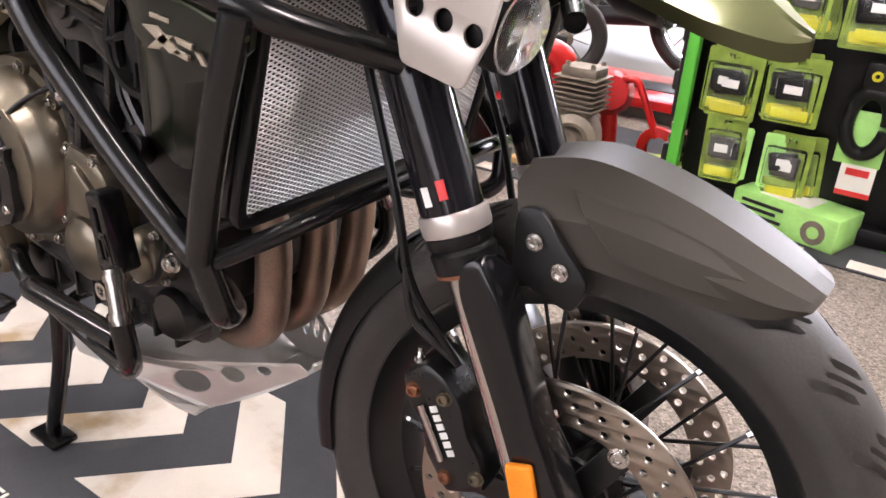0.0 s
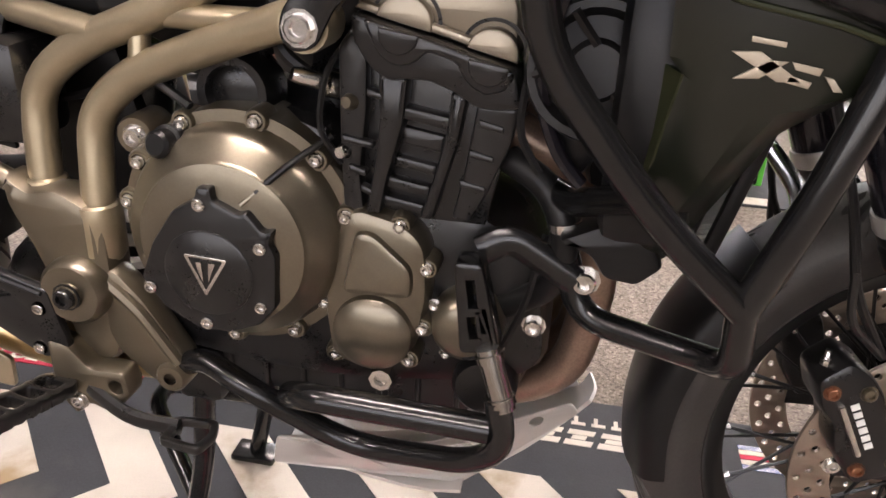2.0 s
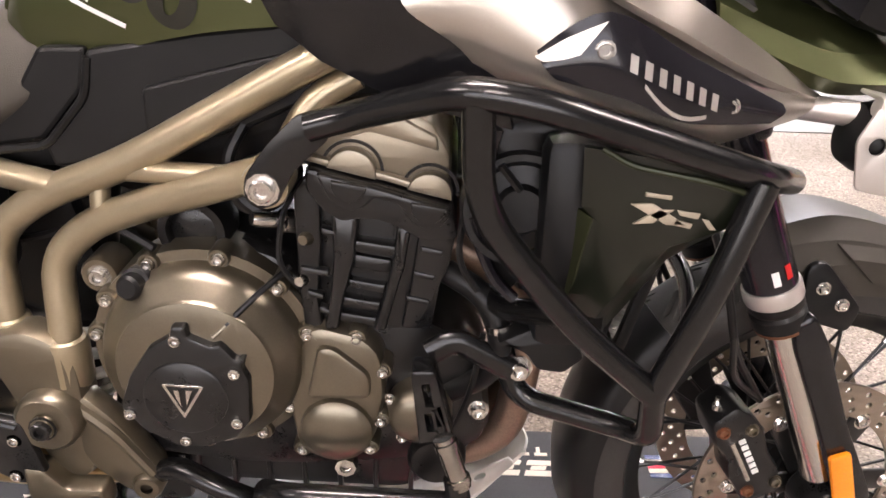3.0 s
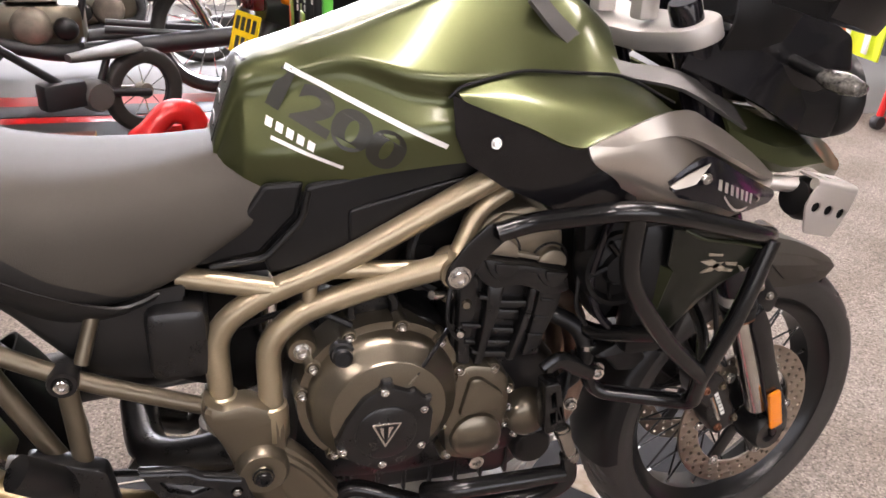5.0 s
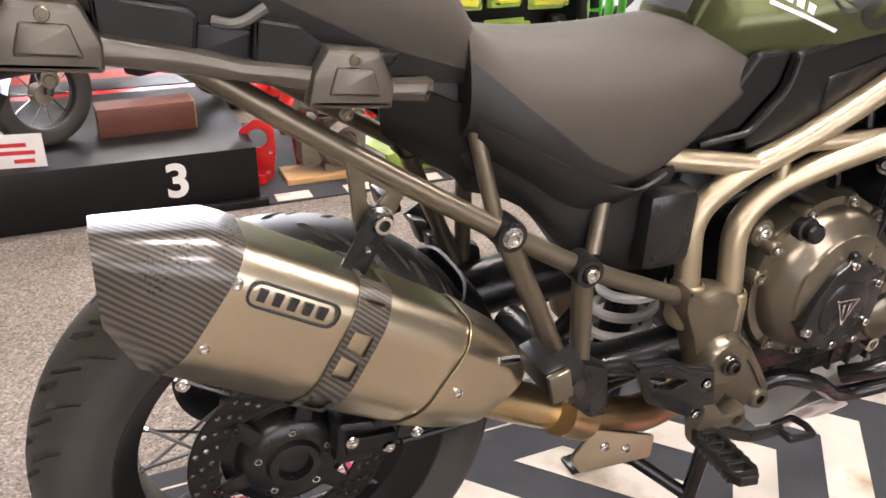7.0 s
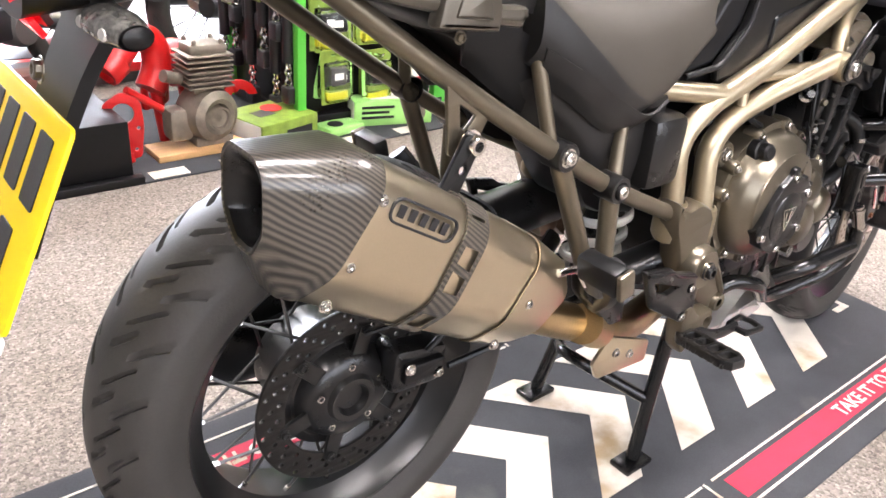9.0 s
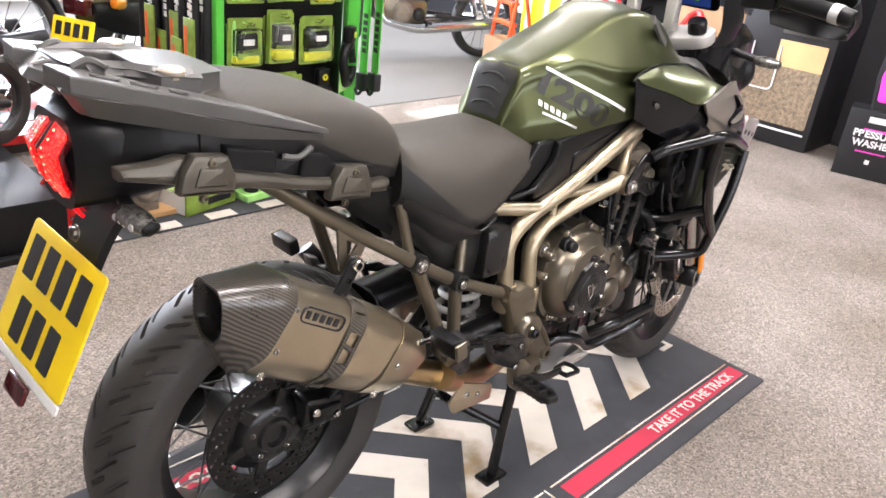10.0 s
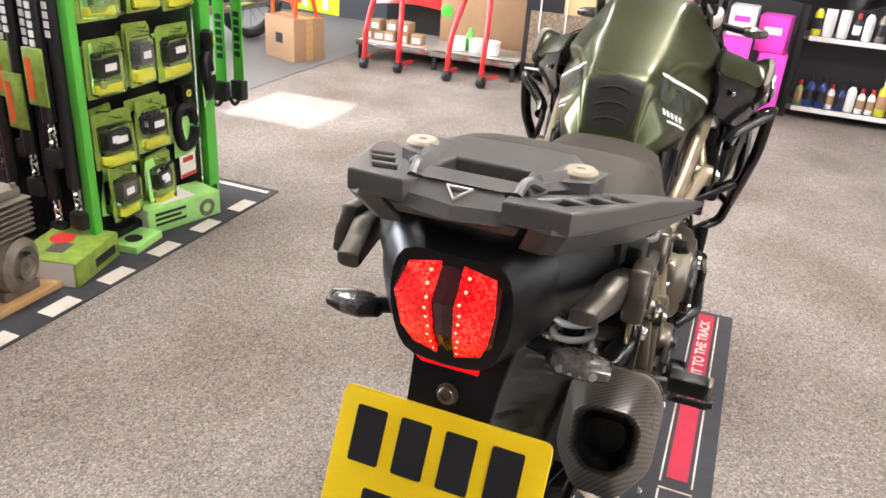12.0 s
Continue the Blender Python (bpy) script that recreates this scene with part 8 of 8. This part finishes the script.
    part("handlebar", sweep([(.93, -.36, 1.0), (1.02, -.2, 1.05), (1.1, -.08, 1.0), (1.1, .08, 1.0), (1.02, .2, 1.05), (.93, .36, 1.0)], .012, 10, .05), CHROME, ob)
    part("headlamp", lathe([(0, .06), (.06, .05), (.085, .02), (.085, 0), (.06, -.08), (0, -.09)], 24, along((1.2, 0, .88), (1, 0, 0))), PRINT_BLACK, ob)
    return ob


cream = place(old_bike("road_motorcycle", "black and cream classic motorcycle with a yellow number plate", PRINT_BLACK, CHROME, CREAM), 1.02, 2.645, .005, 23)
dark = place(old_bike("road_motorcycle", "black classic motorcycle with chrome spoked wheels", PRINT_BLACK, CHROME, PRINT_BLACK, False), .62, 3.1, .104, 184)
far_dark = place(old_bike("road_motorcycle", "black motorcycle parked in the row by the window", PRINT_BLACK, PRINT_BLACK, PRINT_BLACK, False), -.75, 3.95, .005, 12)
naked = place(old_bike("road_motorcycle", "black and grey motorcycle with orange fork legs", CHARCOAL, PRINT_BLACK, BLACK, False, ORANGE_PAINT), 4.55, 3.55, .005, 160)

# far wall: partition, shelf, cartons, paddock stands
tagged(part("wall_partition", box(4.98, -2.4, 0, 5.06, 2.55, 2.88), DARK_WALL), "black slatted partition wall", "wall", kind="structure")
tagged(part("skirting", box(5.94, 2.56, 0, 5.99, 6.5, .22), SKIRT), "dark skirting board", "skirting", kind="structure")
ws = thing("wall_shelf", "long low steel shelf along the black wall", "shelf", 4.65, 1.9, 0)
part("deck", box(4.42, 1.28, .12, 4.97, 2.52, .145, .003), ALUMINIUM, ws)
part("front_rail", box(4.4, 1.28, .105, 4.42, 2.52, .15, .003), STEEL, ws)
for y in (1.3, 1.9, 2.5):
    part("leg", box(4.43, y - .015, 0, 4.46, y + .015, .12), PRINT_BLACK, ws)
    part("leg", box(4.92, y - .015, 0, 4.95, y + .015, .12), PRINT_BLACK, ws)
pb = tagged(part("cardboard_sheet", box(4.82, 1.32, .145, 4.86, 2.02, .75, .004), CARDBOARD), "plain brown cardboard sheet leaning on the shelf", "cardboard")
sbx = thing("parts_box", "small brown parts box with a white label", "box", group="parts boxes on the shelf")
part("carton", box(-.05, -.045, 0, .05, .045, .075, .002), CARDBOARD, sbx)
part("sticker", box(-.0515, -.03, .015, -.0505, .03, .055), WHITE, sbx, smooth=0)
rng = random.Random(3)
first = True
for y in (2.08, 2.18, 2.28, 2.38, 2.48):
    for lvl in range(rng.choice((1, 2, 2))):
        m = pose(4.52 + rng.uniform(-.02, .03), y + rng.uniform(-.01, .01), .1455 + lvl * .0755, 0, 0, rng.uniform(-8, 8))
        if first:
            sbx.matrix_basis = m
            first = False
        else:
            copy_thing(sbx, m)
bk = thing("white_tub", "white plastic tub on the shelf", "tub", group="tubs on the shelf")
part("tub", lathe([(0, 0), (.045, 0), (.052, .005), (.056, .09), (.06, .095), (.05, .1), (0, .1)], 20), WHITE, bk)
for k, y in enumerate((1.5, 1.62, 1.76)):
    m = pose(4.55, y, .1455)
    copy_thing(bk, m) if k else place(bk, 4.55, y, .1455)
gt = tagged(part("green_bottle", lathe([(0, 0), (.03, 0), (.032, .01), (.032, .11), (.014, .14), (.014, .16), (0, .16)], 16), RACK_GREEN), "bright green bottle on the shelf", "bottle")
place(gt, 4.6, 1.69, .1455)
rf = thing("red_fairing", "glossy red fairing panel leaning on the wall", "fairing")
part("panel", patch([[(0, -.35, .0), (-.06, 0, .04), (0, .35, 0)], [(.05, -.3, .14), (-.03, 0, .2), (.05, .3, .12)]], 5, 4, .006, (-1, 0, 0)), RED, rf)
part("green_spot", lathe([(0, .004), (.045, .003), (.05, 0)], 20, along((-.03, -.28, .02), (-1, 0, 0))), RACK_GREEN, rf)
place(rf, 4.85, 2.25, .35)
ps_ = thing("paddock_stand", "red tubular paddock stand with black castors", "paddock stand", group="paddock stands by the wall")
for s in (-1, 1):
    part("upright", sweep([(.0, s * .13, .05), (.03, s * .13, .3), (.12, s * .1, .52), (.22, s * .05, .7)], .019, 12, .08), RED, ps_)
    part("foot", sweep([(.0, s * .13, .05), (.2, s * .16, .05)], .016, 10, 0), RED, ps_)
    part("castor", lathe([(0, -.025), (.035, -.025), (.04, -.018), (.04, .018), (.035, .025), (0, .025)], 18, along((.0, s * .13, .041), (0, 1, 0))), PRINT_BLACK, ps_)
part("cross_bar", sweep([(.22, -.05, .7), (.24, 0, .74), (.22, .05, .7)], .019, 12, .03), RED, ps_)
place(ps_, 4.17, 2.2, 0, 4)
copy_thing(ps_, pose(4.15, 1.56, 0, 0, 0, -5))
cb = thing("cardboard_box", "brown cardboard box standing on the floor", "box")
part("carton", box(-.14, -.17, .002, .14, .17, .30, .004), CARDBOARD, cb)
part("mark", box(-.1415, -.04, .12, -.1405, .04, .19), PRINT_BLACK, cb, smooth=0)
part("tape", box(-.03, -.1712, .0, .03, .1712, .3012), WOOD, cb, smooth=0)
place(cb, 4.16, 2.9, 0, -20)
cr = thing("orange_step", "orange-red folding step on the cardboard box", "step")
for s in (-1, 1):
    part("rail", sweep([(-.1, s * .13, .0), (-.06, s * .13, .42)], .014, 10, 0), ORANGE_PAINT, cr)
    part("rail", sweep([(.1, s * .13, .0), (-.02, s * .13, .42)], .014, 10, 0), ORANGE_PAINT, cr)
for z in (.12, .27, .41):
    part("tread", box(-.11, -.13, z - .012, -.04, .13, z + .012, .004), ORANGE_PAINT, cr)
place(cr, 4.16, 2.9, .302, -20)
hv = thing("hi_vis_vest", "yellow hi-vis vest with silver bands hanging up", "vest")
part("cloth", patch([[(.0, y, .0), (.02 * math.sin(y * 30), y, .3), (.015 * math.cos(y * 25), y * 1.05, .62)] for y in (-.2, -.1, 0, .1, .2)], 4, 5, .012, (-1, 0, 0)), HI_VIS, hv)
for y in (-.1, .1):
    part("band", box(-.03, y - .025, .03, -.022, y + .025, .58), WHITE, hv)
place(hv, 4.4, 2.85, .3, -10)

# drinks machine, washer carton, bottle shelf
cab = thing("drinks_machine", "black machine cabinet with a printed bean and sand front", "machine", 4.75, .97, 0)
part("body", box(4.5, .66, .004, 5.0 - .03, 1.27, 1.5, .01), PRINT_BLACK, cab)
part("print", flat([rect(.70, .14, 1.23, .5, .01)], .003, 0, Matrix.Translation((4.4985, 0, 0)) @ ACROSS), GRAVEL_PRINT, cab, "printed panel of brown beans", 0)
part("print", flat([rect(.70, .5, 1.0, .66, .005)], .003, 0, Matrix.Translation((4.4975, 0, 0)) @ ACROSS), SAND_PRINT, cab, "printed tan panel", 0)
part("line", flat([rect(.70, .10, 1.23, .112)], .003, 0, Matrix.Translation((4.498, 0, 0)) @ ACROSS), WHITE, cab, smooth=0)
part("door_loop", sweep([(4.492, 1.16, .62), (4.49, 1.16, .34), (4.49, .98, .34), (4.492, .98, .62)], .005, 8, .04), WHITE, cab)
part("panel", box(4.488, .72, .7, 4.499, 1.0, 1.25, .006), CHARCOAL, cab)
part("dial", lathe([(.02, .006), (.045, .006), (.05, 0), (.02, 0)], 24, along((4.487, .8, .8), (-1, 0, 0))), PRINT_BLACK, cab)
wbx = thing("washer_carton", "black carton of a pressure washer with pink and white print", "carton")
part("carton", box(-.1, -.17, .002, .1, .17, .40, .004), PRINT_BLACK, wbx)
face_m = Matrix.Rotation(radians(-90), 4, "Z") @ SIDE
link("lettering", letters("PRESSURE\nWASHER", .055, 0, Matrix.Translation((-.1018, 0, .235)) @ face_m, 1.0, .002), WHITE, wbx, "", 0)
part("bar", box(-.1015, -.06, .33, -.1005, .06, .365), WHITE, wbx, smooth=0)
part("bar", box(-.1015, -.08, .28, -.1005, .07, .295), PINK, wbx, smooth=0)
part("bar", box(-.1015, -.08, .155, -.1005, .08, .163), PINK, wbx, smooth=0)
part("bar", box(-.1015, -.012, .09, -.1005, .012, .115), WHITE, wbx, smooth=0)
place(wbx, 4.42, .27, 0, 14)
wsr = thing("pressure_washer", "black and magenta pressure washer standing on its carton", "pressure washer")
part("body", loft([(-.1, [(0, .32), (.06, .3), (.09, .18), (.08, 0)]), (0, [(0, .42), (.09, .4), (.12, .2), (.1, 0)]), (.1, [(0, .36), (.07, .34), (.1, .18), (.09, 0)])], 4, 4), PRINT_BLACK, wsr)
part("front_panel", flat([rounded([(-.07, .05), (.07, .05), (.085, .2), (.05, .36), (-.05, .36), (-.085, .2)], .02), circle(0, .2, .03, 20)], .02, .005, Matrix.Translation((-.115, 0, 0)) @ ACROSS), PINK, wsr, "magenta front panel")
part("handle", sweep([(0, -.06, .4), (0, -.06, .5), (0, .06, .5), (0, .06, .4)], .015, 10, .03), PINK, wsr)
place(wsr, 4.44, .25, .4025, 10)
for k, (x, y, z, w, h, mt) in enumerate(((4.55, -.12, 0, .18, .5, PINK), (4.6, -.36, 0, .17, .42, PINK), (4.58, -.14, .504, .16, .18, WHITE), (4.62, -.34, .424, .18, .22, PINK))):
    b_ = thing("product_carton", "magenta and white product carton" if mt is PINK else "white product carton with pink print", "carton", group="product cartons")
    part("carton", box(-.1, -w / 2, .002, .1, w / 2, h, .004), mt, b_)
    part("bar", box(-.1015, -w * .3, h * .5, -.1005, w * .3, h * .7), WHITE if mt is PINK else PINK, b_, smooth=0)
    place(b_, x, y, z, 6 - 5 * k)
bs = thing("bottle_rack", "black shelf rack stocked with bottles and sprays", "shelf rack", 4.85, -.95, 0)
for y in (-1.6, -.5):
    for x in (4.72, 4.95):
        part("post", box(x - .02, y - .02, 0, x + .02, y + .02, 1.9, .003), PRINT_BLACK, bs)
for z in (.07, .52, .97, 1.42):
    part("deck", box(4.7, -1.6, z - .012, 4.97, -.5, z + .012, .003), CHARCOAL, bs)
part("price_rail", box(4.692, -1.55, .055, 4.699, -.55, .085), WHITE, bs)
part("price_rail", box(4.692, -1.55, .505, 4.699, -.55, .535), WHITE, bs)
bt = {}
cols = [WHITE, PACK_YELLOW, PRINT_BLACK, WHITE, GREY_METAL, LABEL_RED, PRINT_BLACK, CARD_GREEN, WHITE, SCREEN_BLUE]
rng = random.Random(11)
for z in (.0825, .5325, .9825):
    y = -.55
    while y > -1.55:
        mt = rng.choice(cols)
        r, h = rng.choice(((.028, .2), (.034, .24), (.024, .16)))
        key = (mt.name, r)
        y -= r + .004
        if key not in bt:
            ob = thing("product_bottle", "workshop product bottle on the shelf", "bottle", group="bottles on the rack")
            part("bottle", lathe([(0, 0), (r * .9, 0), (r, .008), (r, h * .68), (r * .5, h * .8), (r * .4, h * .82), (r * .4, h * .86), (0, h * .86)], 14), mt, ob)
            part("cap", lathe([(r * .48, h * .82), (r * .5, h * .84), (r * .5, h), (0, h)], 12), rng.choice((PRINT_BLACK, LABEL_RED, WHITE)), ob)
            part("wrap_label", lathe([(r + .0004, h * .2), (r + .0012, h * .2), (r + .0012, h * .55), (r + .0004, h * .55)], 14), rng.choice((WHITE, CARDBOARD, PRINT_BLACK)), ob)
            bt[key] = place(ob, 4.76, y, z)
        else:
            copy_thing(bt[key], pose(4.76 + rng.uniform(-.01, .02), y, z, 0, 0, rng.uniform(0, 360)))
        y -= r + rng.uniform(0, .02)
